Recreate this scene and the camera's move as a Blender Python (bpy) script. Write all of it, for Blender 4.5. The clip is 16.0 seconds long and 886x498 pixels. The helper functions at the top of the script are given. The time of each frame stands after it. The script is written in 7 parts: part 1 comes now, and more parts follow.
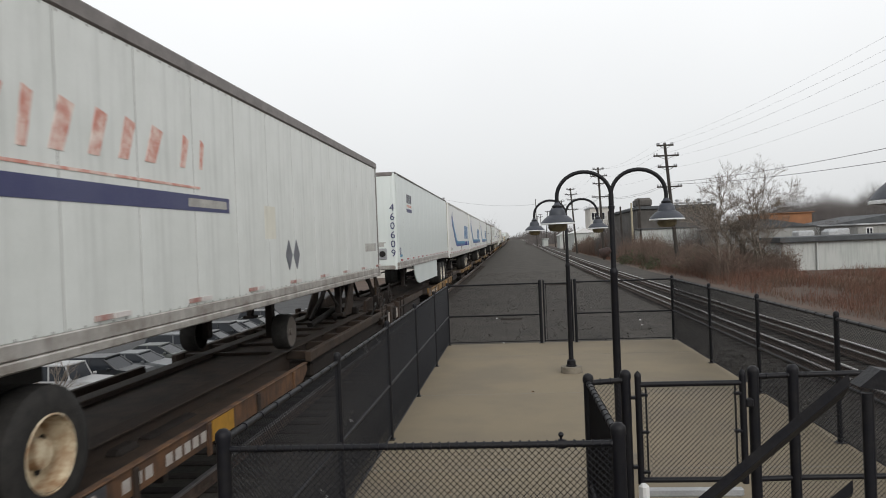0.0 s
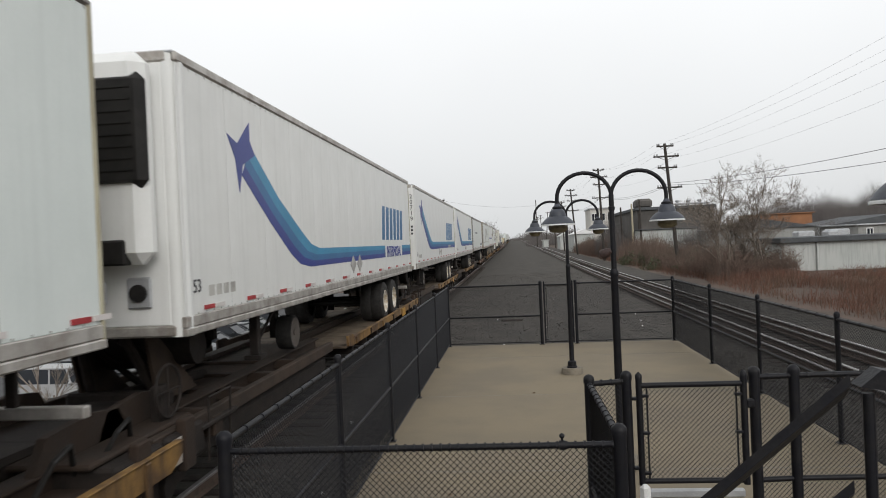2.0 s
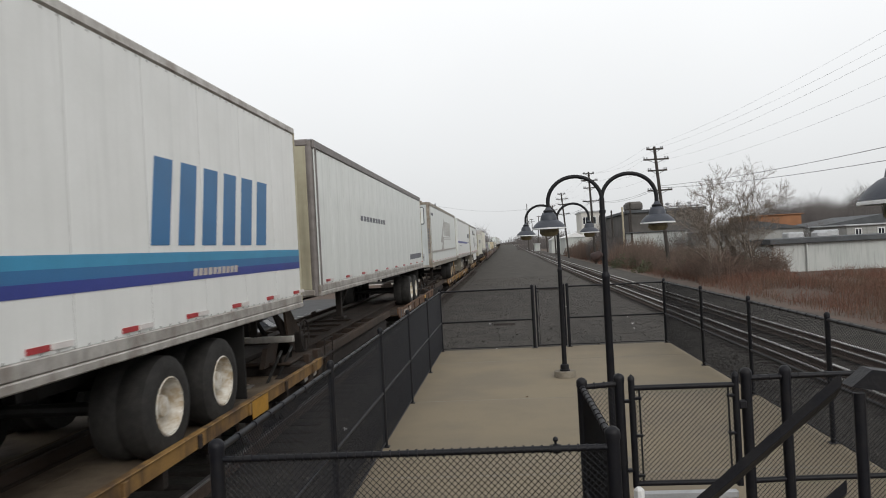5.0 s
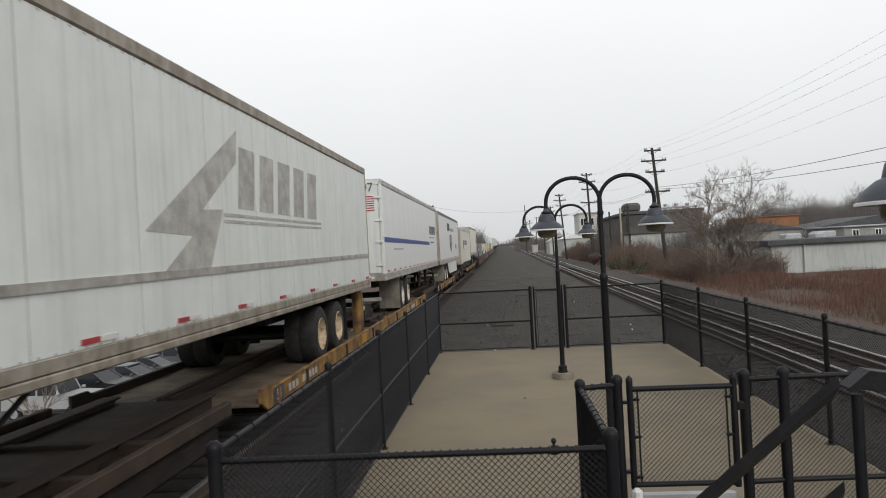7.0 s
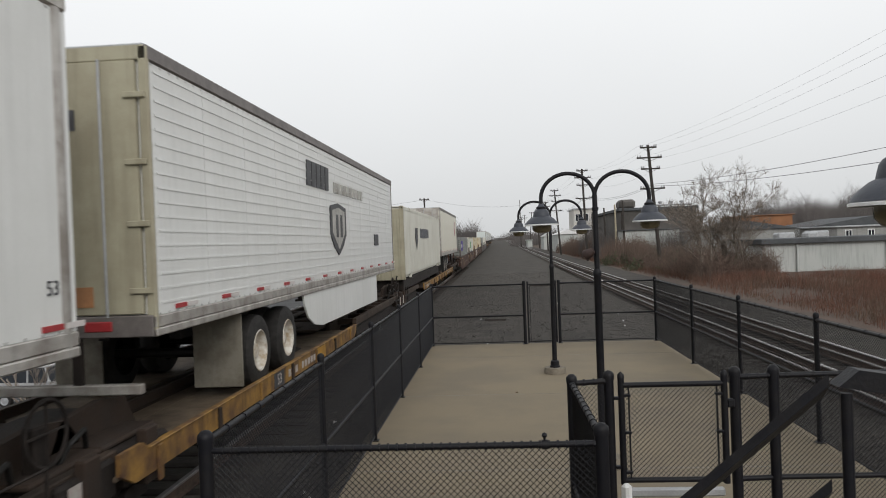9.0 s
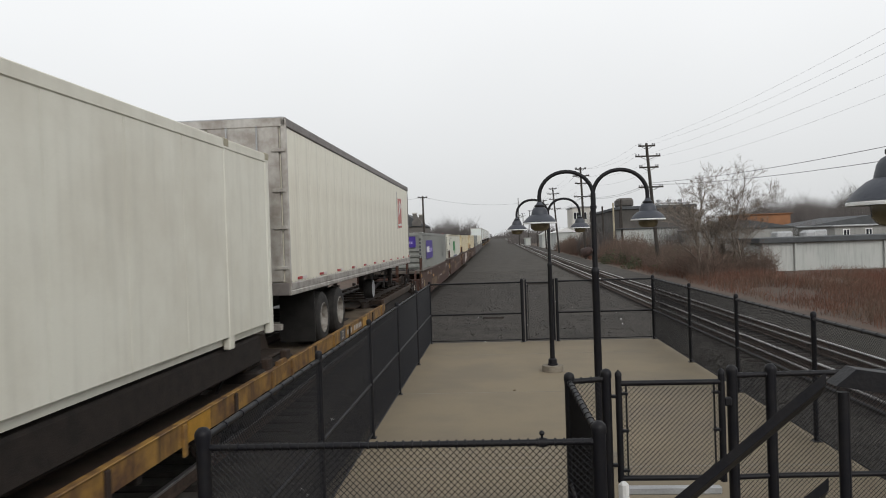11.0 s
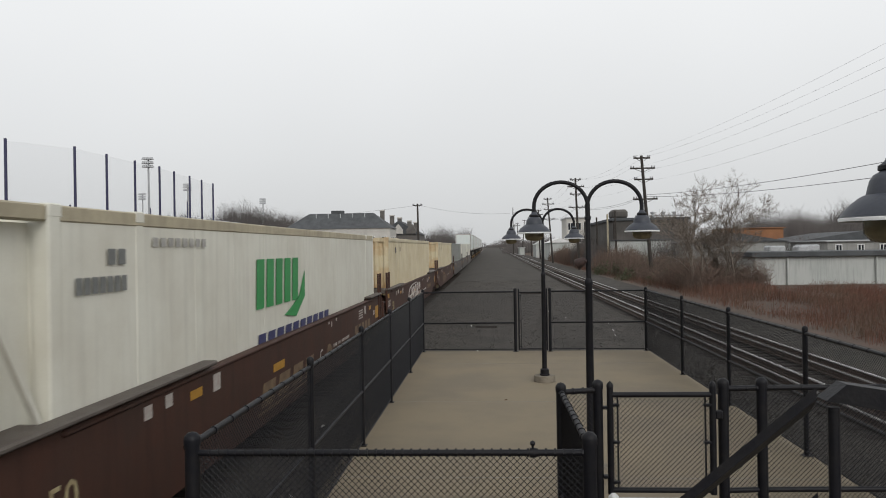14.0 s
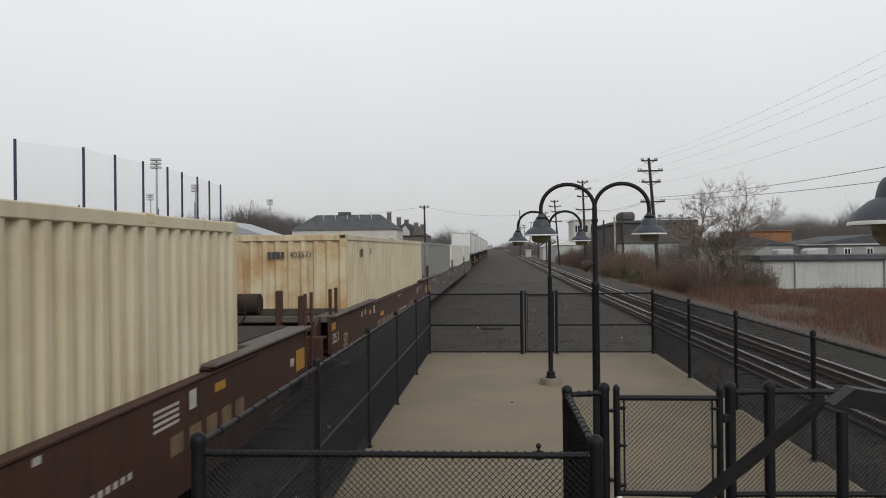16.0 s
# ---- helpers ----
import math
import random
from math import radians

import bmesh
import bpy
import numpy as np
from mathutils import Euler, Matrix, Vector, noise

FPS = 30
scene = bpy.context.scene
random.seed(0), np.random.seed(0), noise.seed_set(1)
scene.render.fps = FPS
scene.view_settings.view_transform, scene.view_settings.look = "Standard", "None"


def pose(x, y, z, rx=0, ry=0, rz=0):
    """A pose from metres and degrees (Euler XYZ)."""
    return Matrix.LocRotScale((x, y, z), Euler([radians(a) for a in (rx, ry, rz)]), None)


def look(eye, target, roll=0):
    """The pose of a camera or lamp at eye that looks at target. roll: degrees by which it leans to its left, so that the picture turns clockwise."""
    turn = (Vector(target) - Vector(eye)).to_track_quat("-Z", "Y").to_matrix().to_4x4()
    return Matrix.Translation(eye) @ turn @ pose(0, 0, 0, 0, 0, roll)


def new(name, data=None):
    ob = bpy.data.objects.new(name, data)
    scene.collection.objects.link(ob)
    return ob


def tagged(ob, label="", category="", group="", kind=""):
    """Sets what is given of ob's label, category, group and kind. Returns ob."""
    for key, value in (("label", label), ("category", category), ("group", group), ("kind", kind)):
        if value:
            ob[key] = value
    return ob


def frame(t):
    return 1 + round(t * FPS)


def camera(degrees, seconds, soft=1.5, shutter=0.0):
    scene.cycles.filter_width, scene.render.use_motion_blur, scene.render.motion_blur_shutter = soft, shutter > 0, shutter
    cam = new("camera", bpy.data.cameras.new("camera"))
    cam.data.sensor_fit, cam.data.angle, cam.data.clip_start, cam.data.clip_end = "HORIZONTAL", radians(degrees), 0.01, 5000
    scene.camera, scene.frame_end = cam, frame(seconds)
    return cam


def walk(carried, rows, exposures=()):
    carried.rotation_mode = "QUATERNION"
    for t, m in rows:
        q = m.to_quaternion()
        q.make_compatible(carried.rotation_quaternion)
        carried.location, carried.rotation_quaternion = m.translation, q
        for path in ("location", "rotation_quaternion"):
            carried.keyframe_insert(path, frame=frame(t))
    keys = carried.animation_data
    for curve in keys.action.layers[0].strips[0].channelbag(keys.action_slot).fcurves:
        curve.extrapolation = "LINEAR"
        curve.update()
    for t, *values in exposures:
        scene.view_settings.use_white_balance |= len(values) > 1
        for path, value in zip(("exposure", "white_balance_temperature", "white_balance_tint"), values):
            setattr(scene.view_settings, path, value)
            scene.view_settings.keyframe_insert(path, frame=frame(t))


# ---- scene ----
EYE = Vector((0.0, 0.0, 2.756))


def aim(turn, tilt, lean):
    """The camera at EYE, turned left of the track's direction, tilted up and leaning, in degrees."""
    a, b = radians(turn), radians(tilt)
    way = Vector((-math.sin(a) * math.cos(b), math.cos(a) * math.cos(b), math.sin(b)))
    return look(EYE, EYE + way * 10, lean)


cam = camera(62.76, 16.0, soft=1.0, shutter=0.09)
walk(cam, [
    (0, aim(5.60, -0.48, -2.28)),
    (0.5, aim(5.62, -0.45, -2.38)),
    (1, aim(5.65, -0.41, -2.54)),
    (1.5, aim(5.65, -0.40, -2.56)),
    (2, aim(5.62, -0.36, -2.46)),
    (2.5, aim(5.54, -0.35, -2.49)),
    (3, aim(5.45, -0.30, -2.61)),
    (3.5, aim(5.34, -0.23, -2.83)),
    (4, aim(5.20, -0.15, -2.93)),
    (6.5, aim(4.75, 0.07, -3.06)),
    (7, aim(4.78, 0.08, -3.07)),
    (7.5, aim(4.84, 0.02, -2.44)),
    (8, aim(4.77, -0.10, -2.23)),
    (8.5, aim(4.66, -0.25, -2.23)),
    (9, aim(4.36, -0.46, -2.12)),
    (11.5, aim(4.15, -0.65, -1.76)),
    (12, aim(4.22, -0.54, -1.34)),
    (12.5, aim(4.14, -0.37, -1.36)),
    (13, aim(3.95, -0.21, -1.01)),
    (13.5, aim(3.79, -0.08, -0.89)),
    (14, aim(3.74, -0.01, -0.88)),
    (14.5, aim(3.73, 0.03, -1.02)),
    (15, aim(4.00, 0.14, -0.91)),
    (15.5, aim(4.21, 0.15, -0.70)),
    (16, aim(4.26, 0.14, -0.62)),
], exposures=[(0, 0.10), (4, 0.10), (7, 0.06), (9, 0.0), (12.5, 0.03), (14, -0.09), (16, -0.17)])

# ---- light: an overcast sky ----
world = bpy.data.worlds.new("overcast")
scene.world = world
world.use_nodes = True
wn, wl = world.node_tree.nodes, world.node_tree.links
wn.clear()
w_out, w_bg = wn.new("ShaderNodeOutputWorld"), wn.new("ShaderNodeBackground")
w_sky = wn.new("ShaderNodeTexSky")
w_sky.sky_type, w_sky.sun_disc = "NISHITA", False
w_sky.sun_elevation, w_sky.sun_rotation = radians(42), radians(140)
w_sky.dust_density, w_sky.air_density = 4.0, 1.0
w_grey = wn.new("ShaderNodeHueSaturation")
w_grey.inputs["Saturation"].default_value = 0.25
w_grey.inputs["Value"].default_value = 0.10
w_co, w_sep = wn.new("ShaderNodeTexCoord"), wn.new("ShaderNodeSeparateXYZ")
w_ramp = wn.new("ShaderNodeValToRGB")
w_ramp.color_ramp.elements[0].position, w_ramp.color_ramp.elements[0].color = 0.0, (0.74, 0.755, 0.765, 1)
w_ramp.color_ramp.elements[1].position, w_ramp.color_ramp.elements[1].color = 0.9, (0.84, 0.86, 0.88, 1)
for at, c in ((0.12, (0.86, 0.875, 0.885, 1)), (0.34, (1.06, 1.075, 1.085, 1)), (0.6, (0.92, 0.94, 0.96, 1))):
    w_ramp.color_ramp.elements.new(at).color = c
w_mix = wn.new("ShaderNodeMix")
w_mix.data_type = "RGBA"
w_mix.inputs[0].default_value = 0.85
w_noise = wn.new("ShaderNodeTexNoise")
w_noise.inputs["Scale"].default_value, w_noise.inputs["Detail"].default_value = 2.2, 4.0
w_soft = wn.new("ShaderNodeMapRange")
w_soft.inputs["To Min"].default_value, w_soft.inputs["To Max"].default_value = 0.94, 1.05
wl.new(w_co.outputs["Generated"], w_sep.inputs[0])
wl.new(w_co.outputs["Generated"], w_noise.inputs["Vector"])
wl.new(w_sep.outputs["Z"], w_ramp.inputs["Fac"])
wl.new(w_sky.outputs[0], w_grey.inputs["Color"])
wl.new(w_grey.outputs[0], w_mix.inputs[6])
wl.new(w_ramp.outputs[0], w_mix.inputs[7])
wl.new(w_mix.outputs[2], w_bg.inputs["Color"])
wl.new(w_noise.outputs["Fac"], w_soft.inputs["Value"])
wl.new(w_soft.outputs[0], w_bg.inputs["Strength"])
wl.new(w_bg.outputs[0], w_out.inputs[0])

sun = new("sun", bpy.data.lights.new("sun", "SUN"))
sun.data.energy, sun.data.angle, sun.data.color = 1.15, radians(28), (1.0, 0.97, 0.93)
sun.matrix_world = look((24, -42, 34), (0, 10, 0))


# ---- materials ----
def mat(name, color, rough=0.7, metal=0.0, vary=0.15, scale=3.0, grain=60.0, bump=0.1, tint=None, streak=0.0,
        per_piece=0.0, island=0.0, spec=0.5, coord="Object"):
    """A surface with broad stains (tint, at scale per metre), fine grain and relief, and optional vertical dirt streaks."""
    m = bpy.data.materials.new(name)
    m.use_nodes = True
    n, l = m.node_tree.nodes, m.node_tree.links
    b = n["Principled BSDF"]
    b.inputs["Roughness"].default_value, b.inputs["Metallic"].default_value = rough, metal
    b.inputs["Specular IOR Level"].default_value = spec
    co = n.new("ShaderNodeTexCoord")
    big, fine = n.new("ShaderNodeTexNoise"), n.new("ShaderNodeTexNoise")
    big.inputs["Scale"].default_value, big.inputs["Detail"].default_value = scale, 6.0
    big.inputs["Roughness"].default_value = 0.62
    fine.inputs["Scale"].default_value, fine.inputs["Detail"].default_value = grain, 3.0
    l.new(co.outputs[coord], big.inputs["Vector"]), l.new(co.outputs[coord], fine.inputs["Vector"])
    dark = [c * (1 - 2.2 * vary) for c in color] if tint is None else tint
    base = n.new("ShaderNodeMix")
    base.data_type = "RGBA"
    base.inputs[6].default_value, base.inputs[7].default_value = (*dark, 1), (*color, 1)
    ramp = n.new("ShaderNodeMapRange")
    ramp.inputs["From Min"].default_value, ramp.inputs["From Max"].default_value = 0.36, 0.60
    l.new(big.outputs["Fac"], ramp.inputs["Value"])
    l.new(ramp.outputs[0], base.inputs[0])
    last = base.outputs[2]
    if streak:
        mp, st = n.new("ShaderNodeMapping"), n.new("ShaderNodeTexNoise")
        mp.inputs["Scale"].default_value = (3.0, 3.0, 0.22)
        st.inputs["Scale"].default_value, st.inputs["Detail"].default_value = 2.6, 5.0
        l.new(co.outputs[coord], mp.inputs[0]), l.new(mp.outputs[0], st.inputs["Vector"])
        r2 = n.new("ShaderNodeMapRange")
        r2.inputs["From Min"].default_value, r2.inputs["From Max"].default_value = 0.48, 0.75
        r2.inputs["To Max"].default_value = streak
        l.new(st.outputs["Fac"], r2.inputs["Value"])
        mx = n.new("ShaderNodeMix")
        mx.data_type = "RGBA"
        mx.inputs[7].default_value = (*[c * 0.5 for c in dark], 1)
        l.new(r2.outputs[0], mx.inputs[0]), l.new(last, mx.inputs[6])
        last = mx.outputs[2]
    hsv = n.new("ShaderNodeHueSaturation")
    l.new(last, hsv.inputs["Color"])
    val = n.new("ShaderNodeMapRange")
    val.inputs["To Min"].default_value, val.inputs["To Max"].default_value = 1 - vary, 1 + vary
    l.new(fine.outputs["Fac"], val.inputs["Value"])
    out = val.outputs[0]
    for amount, node, sock in ((per_piece, "ShaderNodeObjectInfo", "Random"), (island, "ShaderNodeNewGeometry", "Random Per Island")):
        if amount:
            o = n.new(node)
            r3 = n.new("ShaderNodeMapRange")
            r3.inputs["To Min"].default_value, r3.inputs["To Max"].default_value = 1 - amount, 1 + amount
            l.new(o.outputs[sock], r3.inputs["Value"])
            mul = n.new("ShaderNodeMath")
            mul.operation = "MULTIPLY"
            l.new(out, mul.inputs[0]), l.new(r3.outputs[0], mul.inputs[1])
            out = mul.outputs[0]
    l.new(out, hsv.inputs["Value"])
    l.new(hsv.outputs[0], b.inputs["Base Color"])
    if bump:
        bp = n.new("ShaderNodeBump")
        bp.inputs["Strength"].default_value, bp.inputs["Distance"].default_value = bump, 0.02
        l.new(fine.outputs["Fac"], bp.inputs["Height"]), l.new(bp.outputs[0], b.inputs["Normal"])
    return m


WHITE = mat("trailer_white", (0.675, 0.693, 0.672), 0.45, vary=0.03, scale=0.7, grain=40, bump=0.02, tint=(0.595, 0.615, 0.59), streak=0.26, spec=0.28)
WHITE2 = mat("trailer_cool_white", (0.67, 0.71, 0.69), 0.35, vary=0.03, scale=0.5, grain=40, bump=0.02, tint=(0.61, 0.655, 0.635), streak=0.12, spec=0.28)
WHITE3 = mat("trailer_bright_white", (0.72, 0.725, 0.71), 0.4, vary=0.03, scale=0.6, grain=40, bump=0.02, tint=(0.66, 0.665, 0.645), streak=0.15, spec=0.28)
DIRTY = mat("dirty_door_white", (0.37, 0.345, 0.25), 0.6, vary=0.08, scale=1.2, bump=0.04, tint=(0.28, 0.25, 0.175), streak=0.45)
FLAP = mat("grimy_pale_rubber", (0.19, 0.175, 0.14), 0.7, vary=0.12, scale=4, tint=(0.12, 0.105, 0.08), streak=0.4)
# grey stands for the shade in the gaps between panels; rivets share it
SEAM = mat("shadowed_panel_seam", (0.30, 0.30, 0.285), 0.6, vary=0.12, scale=3)
DIRTRAIL = mat("grimy_aluminium", (0.34, 0.305, 0.255), 0.55, metal=0.3, vary=0.12, scale=3, tint=(0.20, 0.165, 0.125), streak=0.5)
ALU = mat("aluminium_rail", (0.50, 0.48, 0.45), 0.5, metal=0.55, vary=0.1, scale=3, tint=(0.30, 0.27, 0.24), streak=0.3)
DARKRAIL = mat("dark_top_rail", (0.20, 0.18, 0.17), 0.55, metal=0.4, vary=0.12, scale=4)
BLACK = mat("black_steel", (0.016, 0.015, 0.014), 0.6, spec=0.25, vary=0.2, scale=6, bump=0.1)
RUBBER = mat("tyre_rubber", (0.018, 0.017, 0.016), 0.8, spec=0.3, vary=0.2, scale=9, bump=0.2, tint=(0.03, 0.028, 0.026))
RIM = mat("white_rim", (0.62, 0.60, 0.55), 0.5, vary=0.1, scale=7, tint=(0.35, 0.27, 0.17))
RIMOLD = mat("cream_rusty_rim", (0.55, 0.47, 0.33), 0.6, vary=0.12, scale=8, tint=(0.28, 0.17, 0.09))
STEEL = mat("underframe_steel", (0.022, 0.0165, 0.0138), 0.8, spec=0.3, vary=0.25, scale=5, bump=0.25, tint=(0.012, 0.0095, 0.0082))
RUST = mat("rusty_deck", (0.034, 0.022, 0.0155), 0.85, spec=0.3, vary=0.25, scale=3, bump=0.3, tint=(0.028, 0.021, 0.017))
PLATE = mat("worn_deck_plate", (0.052, 0.035, 0.025), 0.8, spec=0.3, vary=0.25, scale=2.2, bump=0.25, tint=(0.026, 0.019, 0.0145))
GOLD = mat("faded_gold_paint", (0.17, 0.115, 0.065), 0.7, vary=0.2, scale=5, tint=(0.11, 0.07, 0.042))
YELLOW = mat("yellow_sill_paint", (0.30, 0.165, 0.035), 0.7, vary=0.2, scale=2.2, bump=0.15, tint=(0.085, 0.04, 0.02), streak=0.85)
SILLMIX = mat("worn_yellow_brown_sill", (0.235, 0.13, 0.034), 0.75, vary=0.22, scale=2.0, bump=0.2, tint=(0.06, 0.032, 0.018), streak=0.85)
# lighter than PLATE: open-sky light on the deck is put into the tan
DECKTAN = mat("tan_worn_skylit_deck", (0.15, 0.115, 0.08), 0.8, spec=0.3, vary=0.2, scale=1.6, bump=0.25, tint=(0.06, 0.044, 0.031))
OLDSILL = mat("rusted_sill_paint", (0.13, 0.062, 0.026), 0.8, vary=0.25, scale=3.0, bump=0.25, tint=(0.05, 0.027, 0.017), streak=0.8)
MAROON = mat("maroon_car_paint", (0.062, 0.027, 0.018), 0.65, spec=0.3, vary=0.16, scale=1.4, bump=0.1, tint=(0.05, 0.026, 0.019), streak=0.5)
GREYCAR = mat("grey_car_paint", (0.085, 0.075, 0.07), 0.65, vary=0.1, scale=1.4, bump=0.08, streak=0.3)
GREYBOX = mat("grey_container_paint", (0.215, 0.222, 0.208), 0.55, vary=0.05, scale=0.9, bump=0.03, tint=(0.185, 0.19, 0.175), streak=0.25)
CREAM = mat("cream_container_paint", (0.56, 0.50, 0.355), 0.55, vary=0.05, scale=0.9, bump=0.03, tint=(0.48, 0.41, 0.275), streak=0.35)
RUSTY = mat("rusty_cream_paint", (0.57, 0.50, 0.335), 0.6, vary=0.08, scale=1.1, bump=0.05, tint=(0.42, 0.26, 0.12), streak=0.55)
OFFWHITE = mat("offwhite_container_paint", (0.66, 0.65, 0.57), 0.5, vary=0.05, scale=0.8, bump=0.03, tint=(0.58, 0.56, 0.48), streak=0.2)
TAN = mat("tan_rail_paint", (0.42, 0.37, 0.26), 0.6, vary=0.1, scale=2, streak=0.3)
NAVY = mat("navy_stripe", (0.03, 0.034, 0.11), 0.5, vary=0.1, scale=2, tint=(0.045, 0.05, 0.125))
BLUE1 = mat("sky_blue_stripe", (0.03, 0.23, 0.40), 0.45, vary=0.06, scale=2)
BLUE2 = mat("mid_blue_stripe", (0.018, 0.125, 0.29), 0.45, vary=0.06, scale=2)
BLUE3 = mat("dark_blue_stripe", (0.02, 0.035, 0.22), 0.45, vary=0.06, scale=2)
PURPLE = mat("purple_panel", (0.045, 0.02, 0.23), 0.5, vary=0.06, scale=2)
GREEN = mat("green_lettering", (0.03, 0.26, 0.07), 0.5, vary=0.08, scale=2)
REDOLD = mat("faded_red_lettering", (0.52, 0.22, 0.17), 0.6, vary=0.15, scale=6, tint=(0.70, 0.58, 0.52))
RED = mat("red_reflector", (0.36, 0.03, 0.034), 0.45, vary=0.1, scale=8)
GHOST = mat("faded_grey_lettering", (0.29, 0.28, 0.26), 0.6, vary=0.12, scale=4, tint=(0.44, 0.43, 0.40))
INK = mat("dark_lettering", (0.06, 0.06, 0.065), 0.6, vary=0.15, scale=5)
SLATEINK = mat("slate_lettering", (0.13, 0.135, 0.155), 0.6, vary=0.15, scale=5)
CHALK = mat("white_stencil", (0.42, 0.40, 0.37), 0.7, vary=0.2, scale=9, tint=(0.36, 0.30, 0.27))
PALEGOLD = mat("pale_gold_stencil", (0.42, 0.36, 0.20), 0.7, vary=0.2, scale=9, tint=(0.26, 0.2, 0.11))
PALEMARK = mat("pale_reflector", (0.60, 0.56, 0.54), 0.4, vary=0.05, scale=8)
LEDGE = mat("worn_grey_ledge", (0.10, 0.085, 0.072), 0.7, vary=0.2, scale=4, bump=0.15, tint=(0.08, 0.065, 0.055))
AMBER = mat("amber_reflector", (0.42, 0.22, 0.03), 0.5, vary=0.1, scale=8)
FENCE = mat("black_vinyl_fence", (0.0065, 0.0066, 0.0095), 0.5, spec=0.22, vary=0.25, scale=8, bump=0.12, tint=(0.012, 0.0115, 0.0125))
CONC = mat("beige_concrete", (0.205, 0.167, 0.110), 0.85, vary=0.07, scale=0.6, grain=45, bump=0.1, tint=(0.17, 0.14, 0.098))
CONC2 = mat("grey_concrete", (0.25, 0.235, 0.205), 0.85, vary=0.08, scale=2, grain=50, bump=0.15)
BALLAST = mat("ballast_ground", (0.074, 0.067, 0.059), 0.95, spec=0.2, vary=0.45, scale=0.7, grain=16, bump=0.7, tint=(0.050, 0.046, 0.041))
STONE = mat("ballast_stone", (0.125, 0.116, 0.105), 0.9, spec=0.2, vary=0.2, scale=9, bump=0.3, island=0.6)
RAILTOP = mat("polished_rail", (0.56, 0.54, 0.53), 0.33, metal=0.9, vary=0.08, scale=6)
# less polished inner heads, and the shade under the train put into colour
RAILDIM = mat("dull_shaded_rail_head", (0.25, 0.235, 0.225), 0.5, metal=0.6, vary=0.12, scale=6)
RAILSIDE = mat("rusty_rail", (0.09, 0.06, 0.045), 0.8, vary=0.2, scale=6)
TIE = mat("weathered_tie", (0.045, 0.037, 0.032), 0.9, spec=0.2, vary=0.25, scale=5, bump=0.3, per_piece=0.25)
ASPHALT = mat("car_park_asphalt", (0.055, 0.055, 0.057), 0.9, vary=0.15, scale=0.5, grain=50, bump=0.2)
EARTH = mat("winter_earth", (0.095, 0.060, 0.045), 0.95, vary=0.2, scale=0.5, grain=12, bump=0.6, tint=(0.065, 0.047, 0.034))
WEED = mat("dry_red_weed", (0.145, 0.072, 0.053), 0.9, spec=0.1, vary=0.1, scale=0.35, bump=0.0, tint=(0.135, 0.10, 0.075), island=0.4)
BRUSH = mat("brown_winter_brush", (0.15, 0.105, 0.085), 0.9, spec=0.1, vary=0.1, scale=0.25, bump=0.0, tint=(0.12, 0.095, 0.078), island=0.4)
BARK = mat("bare_bark", (0.235, 0.195, 0.16), 0.9, vary=0.2, scale=6, bump=0.2)
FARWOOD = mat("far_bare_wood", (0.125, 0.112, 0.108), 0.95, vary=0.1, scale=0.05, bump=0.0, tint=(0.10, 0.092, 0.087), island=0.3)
IVY = mat("evergreen_leaf", (0.07, 0.08, 0.04), 0.8, vary=0.1, scale=1, bump=0.0, island=0.4)
POLE = mat("utility_pole_wood", (0.05, 0.042, 0.036), 0.9, vary=0.2, scale=5, bump=0.2)
TREAD = mat("bright_wheel_tread", (0.5, 0.48, 0.46), 0.35, metal=0.8, vary=0.1, scale=8)
NETPOLE = mat("dark_blue_steel", (0.03, 0.03, 0.085), 0.5, vary=0.1, scale=4)
GALV = mat("galvanised_steel", (0.42, 0.43, 0.44), 0.5, metal=0.4, vary=0.1, scale=4)
# wire colour is lightened to carry the haze of distance
WIRE = mat("haze_grey_wire", (0.10, 0.10, 0.105), 0.6, vary=0.05, bump=0.0)
SHADE = mat("grey_enamel_shade", (0.05, 0.055, 0.066), 0.5, spec=0.3, vary=0.12, scale=7, tint=(0.055, 0.06, 0.075))
GLOBE = mat("unlit_amber_glass", (0.13, 0.105, 0.06), 0.25, vary=0.1, scale=9, bump=0.0, tint=(0.09, 0.075, 0.045))
HORN = mat("rusty_dark_horn", (0.05, 0.028, 0.024), 0.7, vary=0.2, scale=20)
FOOTING = mat("stained_footing", (0.20, 0.175, 0.135), 0.9, vary=0.12, scale=7, grain=60, bump=0.3, tint=(0.13, 0.11, 0.085))
RIMLIP = mat("white_enamel_lip", (0.75, 0.75, 0.74), 0.4, vary=0.05, scale=7)
WALLW = mat("white_block_wall", (0.46, 0.47, 0.45), 0.8, vary=0.06, scale=0.3, bump=0.1, tint=(0.40, 0.42, 0.40), streak=0.4)
ROOFDK = mat("dark_grey_roofing", (0.085, 0.09, 0.095), 0.9, vary=0.15, scale=0.8, grain=8, bump=0.3)
MILL = mat("brown_grey_cladding", (0.10, 0.092, 0.084), 0.85, vary=0.15, scale=0.5, bump=0.1, streak=0.4)
ORANGE = mat("orange_brown_cladding", (0.30, 0.135, 0.062), 0.8, vary=0.1, scale=0.5, bump=0.1)
PALE = mat("pale_siding", (0.52, 0.50, 0.46), 0.8, vary=0.08, scale=0.6, bump=0.1)
GREYSIDE = mat("weathered_grey_siding", (0.30, 0.30, 0.285), 0.85, vary=0.1, scale=0.5, bump=0.1, streak=0.3)
BRICK = mat("far_brown_brick", (0.135, 0.125, 0.115), 0.9, vary=0.12, scale=0.7, bump=0.1)
GLASS = mat("dark_window_glass", (0.02, 0.023, 0.028), 0.12, vary=0.05, bump=0.0, spec=0.2)
